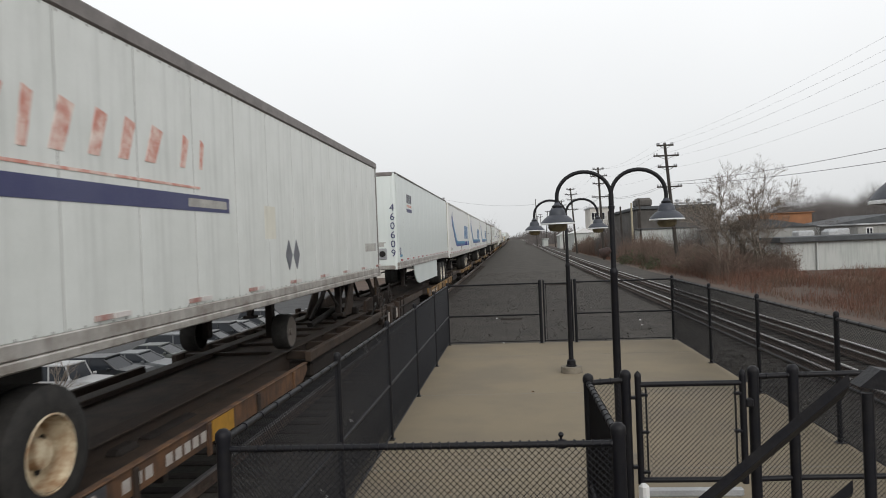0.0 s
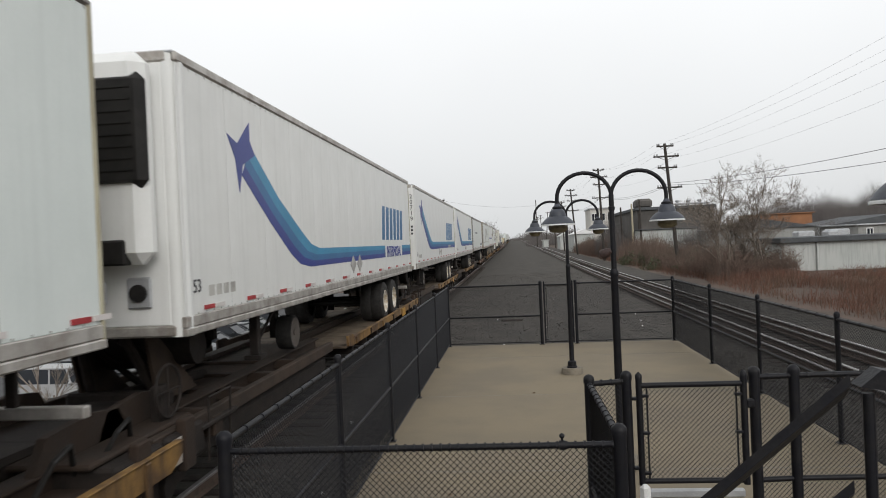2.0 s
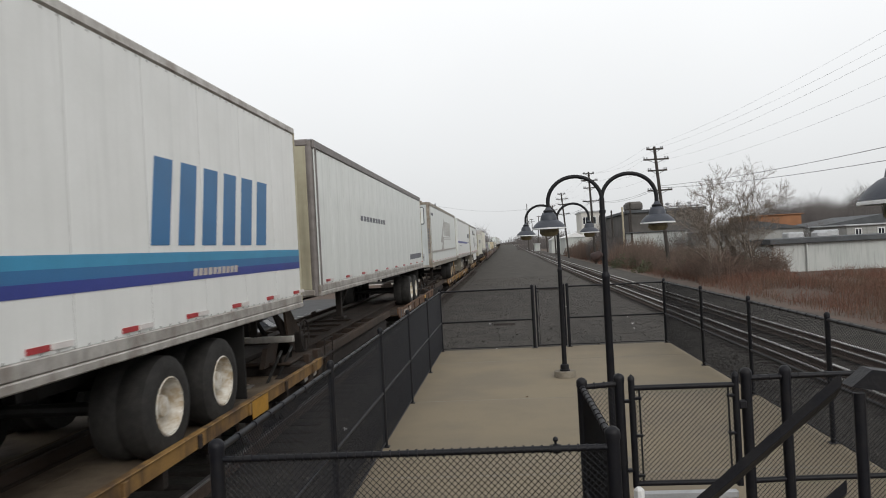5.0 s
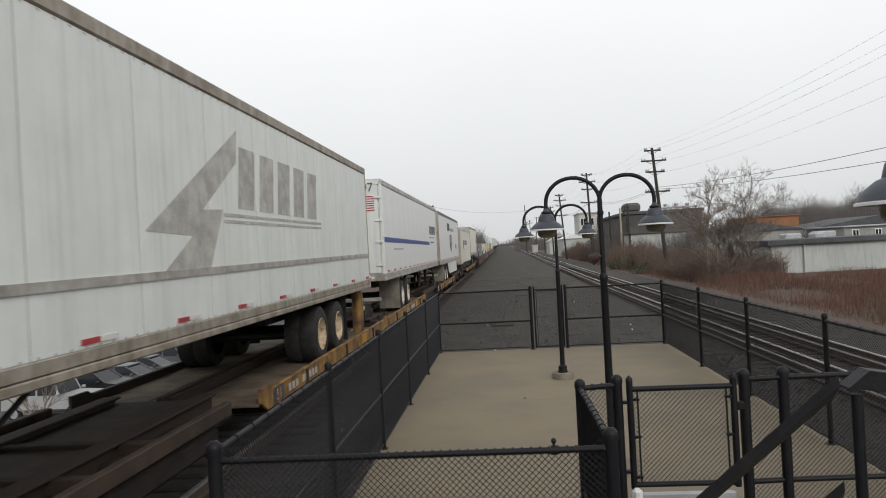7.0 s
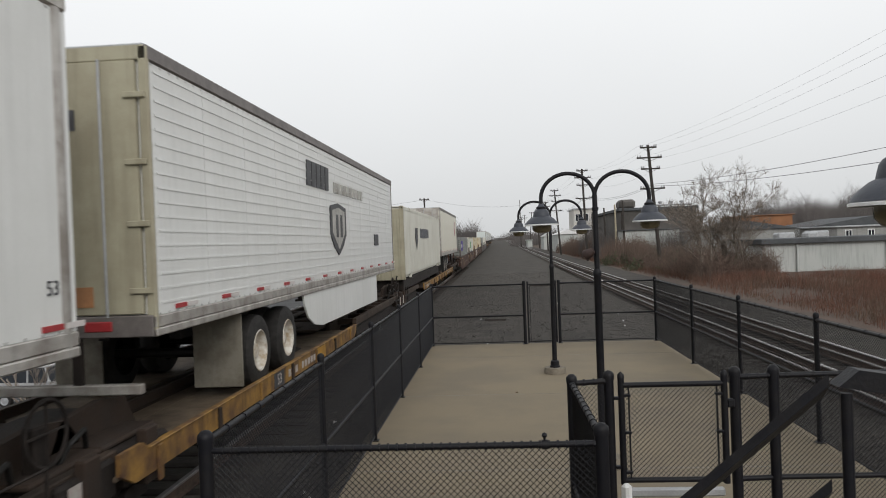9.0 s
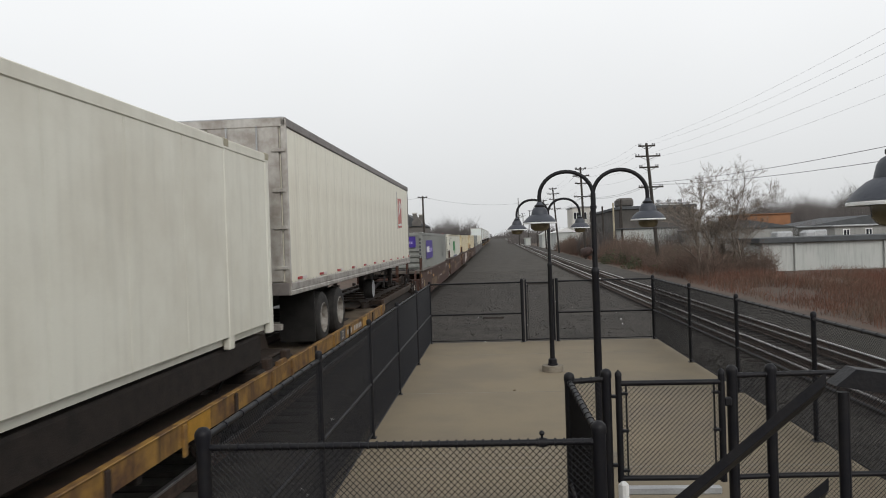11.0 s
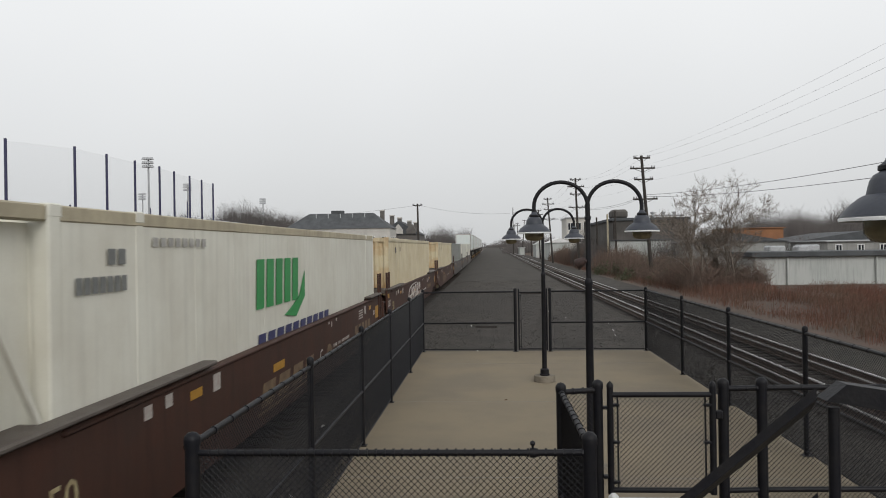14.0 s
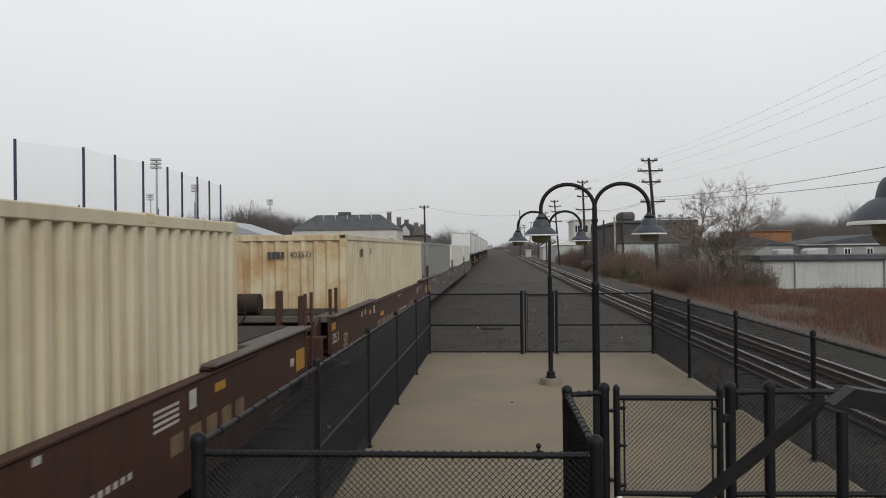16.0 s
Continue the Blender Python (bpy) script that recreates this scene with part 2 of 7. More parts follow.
PAPER = mat("white_litter", (0.7, 0.7, 0.68), 0.8, vary=0.1, scale=20)
LEAF = mat("brown_leaf", (0.16, 0.09, 0.045), 0.8, vary=0.2, scale=30)


def net_material():
    m = mat("fine_sports_net", (0.35, 0.36, 0.38), 0.9, bump=0.0)
    n, l = m.node_tree.nodes, m.node_tree.links
    mix, clear = n.new("ShaderNodeMixShader"), n.new("ShaderNodeBsdfTransparent")
    mix.inputs[0].default_value = 0.10
    l.new(clear.outputs[0], mix.inputs[1]), l.new(n["Principled BSDF"].outputs[0], mix.inputs[2])
    l.new(mix.outputs[0], n["Material Output"].inputs[0])
    return m


NET = net_material()


def paint(name, color):
    return mat(name, color, 0.35, vary=0.06, scale=2, bump=0.0, spec=0.45)


# ---- mesh building ----
class Mesh:
    def __init__(self):
        self.v, self.f = [], []

    def add(self, verts, faces):
        k = len(self.v)
        self.v += [tuple(p) for p in verts]
        self.f += [tuple(i + k for i in q) for q in faces]
        return self

    def box(self, x0, x1, y0, y1, z0, z1):
        return self.add([(x, y, z) for x in (x0, x1) for y in (y0, y1) for z in (z0, z1)],
                        [(0, 1, 3, 2), (4, 6, 7, 5), (0, 4, 5, 1), (2, 3, 7, 6), (0, 2, 6, 4), (1, 5, 7, 3)])

    def slab(self, x0, x1, y0, y1, z0, z1, b=0.02):
        """A box with chamfered edges."""
        cx, cy, cz = (x0 + x1) / 2, (y0 + y1) / 2, (z0 + z1) / 2
        hx, hy, hz = abs(x1 - x0) / 2, abs(y1 - y0) / 2, abs(z1 - z0) / 2
        b = min(b, hx * 0.9, hy * 0.9, hz * 0.9)
        v, idx = [], {}
        for sx in (-1, 1):
            for sy in (-1, 1):
                for sz in (-1, 1):
                    for ax in range(3):
                        d = [hx - b, hy - b, hz - b]
                        d[ax] += b
                        idx[sx, sy, sz, ax] = len(v)
                        v.append((cx + sx * d[0], cy + sy * d[1], cz + sz * d[2]))
        f = []
        for ax in range(3):
            o1, o2 = [a for a in range(3) if a != ax]
            for s in (-1, 1):
                q = []
                for a, c in ((-1, -1), (1, -1), (1, 1), (-1, 1)):
                    k = [0, 0, 0]
                    k[ax], k[o1], k[o2] = s, a, c
                    q.append(idx[k[0], k[1], k[2], ax])
                f.append(q)
        for ax in range(3):
            o1, o2 = [a for a in range(3) if a != ax]
            for a in (-1, 1):
                for c in (-1, 1):
                    k0, k1 = [0, 0, 0], [0, 0, 0]
                    k0[ax], k1[ax] = -1, 1
                    for k in (k0, k1):
                        k[o1], k[o2] = a, c
                    f.append((idx[(*k0, o1)], idx[(*k1, o1)], idx[(*k1, o2)], idx[(*k0, o2)]))
        for sx in (-1, 1):
            for sy in (-1, 1):
                for sz in (-1, 1):
                    f.append(tuple(idx[sx, sy, sz, a] for a in range(3)))
        return self.add(v, f)

    def rod(self, p, q, r, r2=None, n=8, caps=True):
        p, q = Vector(p), Vector(q)
        r2 = r if r2 is None else r2
        w = (q - p).normalized()
        a = w.orthogonal().normalized()
        c = w.cross(a)
        ring = [a * math.cos(2 * math.pi * i / n) + c * math.sin(2 * math.pi * i / n) for i in range(n)]
        f = [(i, (i + 1) % n, n + (i + 1) % n, n + i) for i in range(n)]
        if caps:
            f += [tuple(range(n - 1, -1, -1)), tuple(range(n, 2 * n))]
        return self.add([p + k * r for k in ring] + [q + k * r2 for k in ring], f)

    def tube(self, pts, r, n=10):
        pts = [Vector(p) for p in pts]
        v, f, a = [], [], None
        for i, p in enumerate(pts):
            w = (pts[min(i + 1, len(pts) - 1)] - pts[max(i - 1, 0)]).normalized()
            a = (a - w * a.dot(w)).normalized() if a else w.orthogonal().normalized()
            c = w.cross(a)
            rr = r[i] if isinstance(r, (list, tuple)) else r
            v += [p + (a * math.cos(2 * math.pi * k / n) + c * math.sin(2 * math.pi * k / n)) * rr for k in range(n)]
        for i in range(len(pts) - 1):
            f += [(i * n + k, i * n + (k + 1) % n, (i + 1) * n + (k + 1) % n, (i + 1) * n + k) for k in range(n)]
        f += [tuple(range(n - 1, -1, -1)), tuple(range(len(v) - n, len(v)))]
        return self.add(v, f)

    def lathe(self, prof, n=20, origin=(0, 0, 0), axis="z"):
        """Turns (radius, height) rows about an axis through origin."""
        o = Vector(origin)
        v, f = [], []
        for r, h in prof:
            for k in range(n):
                a = 2 * math.pi * k / n
                c, s = r * math.cos(a), r * math.sin(a)
                v.append(o + Vector((c, s, h) if axis == "z" else (h, c, s)))
        for i in range(len(prof) - 1):
            f += [(i * n + k, i * n + (k + 1) % n, (i + 1) * n + (k + 1) % n, (i + 1) * n + k) for k in range(n)]
        return self.add(v, f)

    def plate(self, pts, x0, x1):
        """A polygon of (y, z) rows, thick from x0 to x1."""
        n = len(pts)
        return self.add([(x0, y, z) for y, z in pts] + [(x1, y, z) for y, z in pts],
                        [tuple(range(n - 1, -1, -1)), tuple(range(n, 2 * n))] + [(i, (i + 1) % n, n + (i + 1) % n, n + i) for i in range(n)])

    def front(self, pts, y0, y1):
        """A polygon of (x, z) rows, thick from y0 to y1."""
        n = len(pts)
        return self.add([(x, y0, z) for x, z in pts] + [(x, y1, z) for x, z in pts],
                        [tuple(range(n)), tuple(range(2 * n - 1, n - 1, -1))] + [(i, n + i, n + (i + 1) % n, (i + 1) % n) for i in range(n)])

    def data(self, name, material, smooth=False):
        me = bpy.data.meshes.new(name)
        me.from_pydata(self.v, [], self.f)
        me.validate()
        bm = bmesh.new()
        bm.from_mesh(me)
        bmesh.ops.recalc_face_normals(bm, faces=bm.faces)
        bm.to_mesh(me)
        bm.free()
        if smooth:
            me.polygons.foreach_set("use_smooth", [True] * len(me.polygons))
            me.set_sharp_from_angle(angle=radians(40))
        me.materials.append(material)
        return me


def part(name, mesh, material, parent, label="", smooth=False):
    ob = new(name, mesh.data(name, material, smooth) if isinstance(mesh, Mesh) else mesh)
    ob.parent = parent
    return tagged(ob, label) if label else ob


def thing(name, label, category, at=None, group="", kind=""):
    ob = tagged(new(name), label, category, group, kind)
    if at:
        ob.matrix_basis = at
    return ob


def solid(name, mesh, material, label, category, group="", kind="", smooth=False):
    return tagged(new(name, mesh.data(name, material, smooth)), label, category, group, kind)


def lettering(name, text, size, material, m, parent, depth=0.004, spacing=1.0, squeeze=1.0):
    cu = bpy.data.curves.new(name, "FONT")
    cu.body, cu.size, cu.extrude, cu.space_character = text, size, depth, spacing
    cu.align_x, cu.align_y, cu.resolution_u = "CENTER", "CENTER", 2
    tmp = bpy.data.objects.new(name, cu)
    me = bpy.data.meshes.new_from_object(tmp)
    bpy.data.objects.remove(tmp)
    me.transform(m @ Matrix.Diagonal((squeeze, 1, 1, 1)))
    me.materials.clear()
    me.materials.append(material)
    ob = new(name, me)
    ob.parent = parent
    return ob


# ---- ground, tracks and platform ----
TRAIN_X = -4.65
FLOOR, TOP = 0.138, 1.647
GRADE = 0.0055


def rise(y):
    """The line climbs gently beyond the station."""
    return max(0.0, 0.5 * GRADE * ((y - 60) + math.sqrt((y - 60) ** 2 + 1600)) - 6.05 * GRADE)


def slope(y):
    return math.degrees(math.atan((rise(y + 4) - rise(y - 4)) / 8))


def height(x, y):
    """Height of the ground: a track bed on a bank, with lower land to the left and a low weedy crest to the right."""
    if x < -7.6:
        return -0.22 - 3.88 * min(1, (-7.6 - x) / 5.5) + rise(y) * min(1, max(0, (x + 13) / 5.4))
    if x > 10.6:
        k = min(1, (x - 10.6) / 4.5)
        return -0.28 + 0.33 * k * k * (3 - 2 * k) + rise(y) * min(1, max(0, 1 - (x - 40) / 100))
    return -0.22 + rise(y)


def ground():
    xs = [-1500, -400, -150, -90, -60, -40, -26, -18, -13.1, -10, -7.6, -5, -2, 1, 4, 8, 10.6, 12, 14, 17, 19.6, 26, 40, 70, 140, 400, 1500]
    ys = [-300, -60, -20, 0, 10, 20, 30, 45, 60, 80, 110, 150, 220, 320, 500, 900, 2200]
    m = Mesh()
    v = [(x, y, height(x, y)) for y in ys for x in xs]
    n = len(xs)
    m.add(v, [(j * n + i, j * n + i + 1, (j + 1) * n + i + 1, (j + 1) * n + i) for j in range(len(ys) - 1) for i in range(n - 1)])
    g = solid("ground", m, BALLAST, "dark grey ballast bed and winter ground to the horizon", "ground", kind="structure")
    g.data.materials.append(EARTH)
    for p in g.data.polygons:
        p.material_index = 0 if -13 < p.center.x < 10.6 else 1
    return g


ground()
car_park = solid("car_park", Mesh().box(-62, -13.4, 4, 110, -4.2, -4.08), ASPHALT, "grey asphalt car park below the bank", "car park", kind="structure")
bay_line = Mesh()
for k in range(30):
    bay_line.box(-24.0, -19.0, 8 + 2.8 * k, 8.1 + 2.8 * k, -4.08, -4.072)
    bay_line.box(-40.0, -35.0, 8 + 2.8 * k, 8.1 + 2.8 * k, -4.08, -4.072)
part("bay_line", bay_line, PAPER, car_park)


def scatter_stones():
    rng = random.Random(4)
    m = Mesh()
    for k in range(15000):
        x, y = rng.uniform(-3.0, 5.6), 4.5 + 60 * rng.random() ** 1.7
        if -1.85 < x < 3.95 and y < 18.6:
            x = rng.choice((rng.uniform(-3.1, -1.85), rng.uniform(3.95, 5.6)))
        s = rng.uniform(0.02, 0.05)
        z = -0.22 + rise(y) + s * 0.3
        p = [Vector((x, y, z)) + Vector((rng.uniform(-1, 1), rng.uniform(-1, 1), rng.uniform(-0.6, 0.9))) * s for _ in range(4)]
        m.add(p, [(0, 1, 2), (0, 2, 3), (0, 3, 1), (1, 3, 2)])
    return solid("ballast_stones", m, STONE, "loose grey ballast stones between the tracks", "ballast", kind="stuff")


scatter_stones()


def swept(rows, ys):
    """A strip of (x, z) outline rows carried along the climbing line."""
    m, n = Mesh(), len(rows)
    m.add([(x, y, z + rise(y)) for y in ys for x, z in rows],
          [(j * n + i, j * n + (i + 1) % n, (j + 1) * n + (i + 1) % n, (j + 1) * n + i) for j in range(len(ys) - 1) for i in range(n)])
    return m


def rail_mesh():
    ys = [-300, 0, 20] + [30 + 15 * k for k in range(18)] + [360, 480, 640, 900]
    head = swept([(-0.036, -0.03), (-0.036, -0.008), (-0.028, 0.0), (0.028, 0.0), (0.036, -0.008), (0.036, -0.03)], ys)
    web = swept([(-0.07, -0.16), (-0.07, -0.145), (-0.012, -0.13), (-0.012, -0.03), (0.012, -0.03), (0.012, -0.13), (0.07, -0.145), (0.07, -0.16)], ys)
    return head, web


def track(name, xs, label):
    t = thing(name, label, "railway track", kind="structure")
    head, web = rail_mesh()
    bright, dull, wd = head.data("rail", RAILTOP), head.data("rail", RAILDIM), web.data("rail_web", RAILSIDE)
    for k, x in enumerate(xs):
        a = part("rail", bright if len(xs) > 2 and k % 2 == 0 else dull, None, t)
        a.location.x = x
        part("rail_web", wd, None, a)
    return t


left_track = track("track_left", (TRAIN_X - 0.7175, TRAIN_X + 0.7175), "worn steel track under the train, heads coloured for its shade")
right_track = track("track_right", (7.89, 7.42, 6.46, 5.985), "polished steel gauntlet track with four rails on dark ballast")
tie_data = Mesh().slab(-1.3, 1.3, -0.11, 0.11, -0.24, -0.155, 0.015).data("tie", TIE)
for t, x in ((left_track, TRAIN_X), (right_track, 6.94)):
    for k in range(150):
        o = part("tie", tie_data, None, t)
        o.location = (x + 0.03 * math.sin(k * 2.3), 1.0 + 0.55 * k, rise(1.0 + 0.55 * k) - 0.05)
        o.rotation_euler.z = 0.012 * math.sin(k * 5.1)

# the lower platform, fenced, with its beige surface
platform = solid("platform", Mesh().slab(-1.92, 3.98, 1.36, 18.55, -0.35, FLOOR, 0.03), CONC, "beige concrete platform surface with a worn edge", "platform", kind="structure")
crack = Mesh()
for y in (8.3, 12.4, 16.5):
    crack.box(-1.88, 3.94, y, y + 0.012, FLOOR, FLOOR + 0.002)
part("joint", crack, CONC2, platform)
upper = solid("upper_platform", Mesh().slab(-1.7, 5.0, -80, 1.35, -0.3, 1.22, 0.03), CONC2, "grey concrete high platform", "platform", kind="structure")
flight = thing("stairs", "grey concrete stairs down to the lower platform", "stairs", kind="structure")
for k in range(6):
    part("step", Mesh().slab(1.45 - 0.29 * (k + 1), 1.45 - 0.29 * k, 1.36, 2.8, FLOOR, 1.22 - 0.18 * (k + 0.0) - 0.0, 0.015), CONC2, flight)

# ---- fences ----
WIRE_D, PITCH = 0.0044, 0.037


def link_mesh(length, z0, z1, pitch=PITCH, r=WIRE_D / 2):
    """Chain link in the local xz plane, along x."""
    m = Mesh()
    h = z1 - z0
    n = int((length + h) / pitch)
    for s in (0, 1):
        for k in range(n + 1):
            a = k * pitch - h
            p0, p1 = max(a, 0), min(a + h, length)
            if p1 - p0 < 0.01:
                continue
            za, zb = z0 + (p0 - a), z0 + (p1 - a)
            if s:
                za, zb = z0 + z1 - za, z0 + z1 - zb
            y = r * (1 if s else -1)
            w = Vector((p1 - p0, 0, zb - za)).normalized() * 0
            d = Vector((-(zb - za), 0, p1 - p0)).normalized() * r
            e = Vector((0, r, 0))
            A, B = Vector((p0, y, za)) + w, Vector((p1, y, zb))
            m.add([A + d, A - d * 0.5 + e, A - d * 0.5 - e, B + d, B - d * 0.5 + e, B - d * 0.5 - e],
                  [(0, 1, 4, 3), (1, 2, 5, 4), (2, 0, 3, 5)])
    return m


def post(parent, x, y, z0, z1, r, cap=True):
    p = part("post", Mesh().rod((x, y, z0), (x, y, z1), r, n=14), FENCE, parent, smooth=True)
    if cap:
        part("cap", Mesh().lathe([(r * 1.12, -0.03), (r * 1.14, 0.0), (r * 1.05, r * 0.5), (r * 0.6, r * 0.95), (0.001, r * 1.1)], 14, (x, y, z1)), FENCE, p, smooth=True)
    part("foot_plate", Mesh().slab(x - r * 1.7, x + r * 1.7, y - r * 1.7, y + r * 1.7, z0, z0 + 0.012, 0.004), FENCE, p)
    return p


def fence(label, a, b, posts, z0=FLOOR, z1=TOP, r=0.03, mid=True, cap=0.06, tie_step=0.3, rr=0.021, bottom=True):
    """A chain-link fence from a to b (x, y) with posts at those shares of its length."""
    t = thing("chain_link_fence", label, "fence", group="platform fence")
    A, B = Vector((*a, 0)), Vector((*b, 0))
    d = B - A
    L = d.length
    turn = math.atan2(d.y, d.x)
    for s, pr in posts:
        c = A + d * s
        post(t, c.x, c.y, z0, z1 + cap, pr)
    for z in ([z1, (z0 + z1) / 2 - 0.03] if mid else [z1]) + ([z0 + 0.06] if bottom else []):
        part("rail", Mesh().rod(A + Vector((0, 0, z)), B + Vector((0, 0, z)), rr if z > z0 + 0.1 else 0.012, n=10), FENCE, t, smooth=True)
    mesh = part("chain_link", link_mesh(L, z0 + 0.05, z1), FENCE, t)
    mesh.matrix_basis = Matrix.Translation(A) @ Matrix.Rotation(turn, 4, "Z")
    ties = Mesh()
    k = 0.1
    while k < L:
        c = A + d * (k / L)
        w = d.normalized() * 0.006
        ties.rod(c - w + Vector((0, 0, z1)), c + w + Vector((0, 0, z1)), rr + 0.006, n=8)
        k += tie_step
    tagged(part("wire_tie", ties, FENCE, t), kind="stuff")
    return t


XL, XR, YF = -1.742, 3.845, 18.425
fence("black vinyl chain-link fence beside the train's track", (XL, 4.03), (XL, YF), [((y - 4.03) / (YF - 4.03), 0.032) for y in (6.87, 9.63, 12.36, 15.33)])
fence("black chain-link fence beside the polished tracks", (XR, 5.8), (XR, YF), [((y - 5.8) / (YF - 5.8), 0.032) for y in (6.3, 9.21, 12.1, 14.99)])
fence("black chain-link fence across the platform's far end", (XL, YF), (0.60, YF), [(0.0, 0.032), (1.0, 0.04)], cap=0.05)
fence("black chain-link fence across the platform's far end", (1.47, YF), (XR, YF), [(0.0, 0.036), (1.0, 0.036)], cap=0.05)
fence("black chain-link fence with a ribbed top rail beside the stairs", (-1.71, 4.03), (0.53, 4.06), [(0.0, 0.042), (1.0, 0.038)], z1=TOP - 0.03, mid=False, tie_step=0.05, rr=0.018, cap=0.075)
fence("short black chain-link return beside the gate", (0.53, 4.06), (0.52, 5.60), [(1.0, 0.036)], tie_step=0.12, cap=0.035)
fence("short black chain-link return beside the gate", (0.52, 5.60), (0.81, 5.68), [(1.0, 0.038)], tie_step=0.08, cap=0.04)
fence("short black chain-link panel beside the gate", (1.77, 5.72), (2.07, 5.75), [(0.0, 0.04), (1.0, 0.04)], tie_step=0.08, cap=0.04)
fence("black chain-link panel beside the gate", (2.07, 5.75), (XR, 5.8), [(1.0, 0.04)], tie_step=0.2)


def gate(label, x0, x1, y, z0, z1, r, kick):
    t = thing("chain_link_gate", label, "gate")
    for x in (x0, x1):
        q = part("stile", Mesh().rod((x, y, z0 - 0.03), (x, y, z1 + 0.06), r, n=12), FENCE, t, smooth=True)
        part("cap", Mesh().lathe([(r * 1.1, 0), (r * 1.0, r * 0.9), (0.001, r * 1.9)], 12, (x, y, z1 + 0.06)), FENCE, q, smooth=True)
    part("top_bar", Mesh().rod((x0, y, z1), (x1, y, z1), r * 0.85, n=10), FENCE, t, smooth=True)
    part("bottom_bar", Mesh().rod((x0, y, z0), (x1, y, z0), r * 0.85, n=10), FENCE, t, smooth=True)
    o = part("chain_link", link_mesh(x1 - x0, z0, z1), FENCE, t)
    o.location = (x0, y, 0)
    for x, s in ((x0, 1), (x1, -1)):
        part("tension_bar", Mesh().box(x + s * 0.05, x + s * 0.062, y - 0.006, y + 0.006, z0, z1), FENCE, t)
        for z in (z0 + 0.06, (z0 + z1) / 2, z1 - 0.08):
            part("band", Mesh().slab(min(x, x + s * 0.07), max(x, x + s * 0.07), y - 0.02, y + 0.02, z - 0.01, z + 0.012, 0.004), FENCE, t)
    if kick:
        part("kick_strip", Mesh().slab(x0 + 0.03, x1 - 0.02, y - 0.03, y + 0.02, z0 - 0.125, z0 - 0.06, 0.012), GALV, t, "pale galvanised kick strip")
        part("hinge_boot", Mesh().slab(x0 - 0.03, x0 + 0.05, y - 0.07, y - 0.01, z0 - 0.3, z0 - 0.01, 0.03), RIMLIP, t, "white rounded post guard")
        for z in (z0 + 0.1, z1 - 0.1):
            part("hinge", Mesh().slab(x0 - 0.06, x0 + 0.01, y - 0.015, y + 0.03, z - 0.012, z + 0.012, 0.006), FENCE, t)
        for z in (z1 - 0.16, z0 + 0.12):
            part("latch", Mesh().slab(x1 + 0.015, x1 + 0.075, y - 0.02, y + 0.03, z - 0.025, z + 0.04, 0.01), FENCE, t)
    return t


gate("black chain-link gate with a pale kick strip", 0.90, 1.672, 5.66, 0.882, 1.614, 0.025, True)
gate("narrow black chain-link gate at the platform's far end", 0.69, 1.39, YF, 0.2, 1.63, 0.02, False)

clamp = thing("rail_clamp", "small black clamp with a round knob on the fence rail", "clamp")
part("band", Mesh().rod((0.20, 4.056, TOP - 0.03), (0.235, 4.056, TOP - 0.03), 0.027, n=12), FENCE, clamp, smooth=True)
part("knob", Mesh().rod((0.217, 4.056, TOP - 0.005), (0.217, 4.056, TOP + 0.012), 0.007, n=8).lathe([(0.001, -0.016), (0.012, -0.010), (0.016, 0.0), (0.012, 0.010), (0.001, 0.016)], 12, (0.217, 4.056, TOP + 0.022)), FENCE, clamp, smooth=True)

# the stair's handrail beside the camera
handrail = thing("stair_handrail", "dark painted steel stair handrail with a broad flat top", "handrail")
hr = Mesh()
for dz in (0.0, -0.42):
    hr.add([(x, y, z + dz) for x, z in ((0.575, 1.60), (1.285, 2.185)) for y in (2.978, 3.022) for z in (z, z - 0.05)],
           [(0, 1, 3, 2), (4, 6, 7, 5), (0, 4, 5, 1), (2, 3, 7, 6), (0, 2, 6, 4), (1, 5, 7, 3)])
part("sloping_rail", hr, FENCE, handrail)
part("top_rail", Mesh().add([(1.32, 2.97, 2.13), (1.40, 2.97, 2.195), (2.6, 2.97, 2.0), (2.6, 2.97, 1.9), (1.32, 3.06, 2.13), (1.40, 3.06, 2.195), (2.6, 3.06, 2.0), (2.6, 3.06, 1.9)],
     [(0, 1, 2, 3), (7, 6, 5, 4), (0, 4, 5, 1), (1, 5, 6, 2), (2, 6, 7, 3), (3, 7, 4, 0)]), FENCE, handrail)
for x, z in ((0.70, 1.62), (1.36, 2.1)):
    part("baluster", Mesh().rod((x, 3.0, FLOOR), (x, 3.0, z), 0.022, n=10), FENCE, handrail, smooth=True)

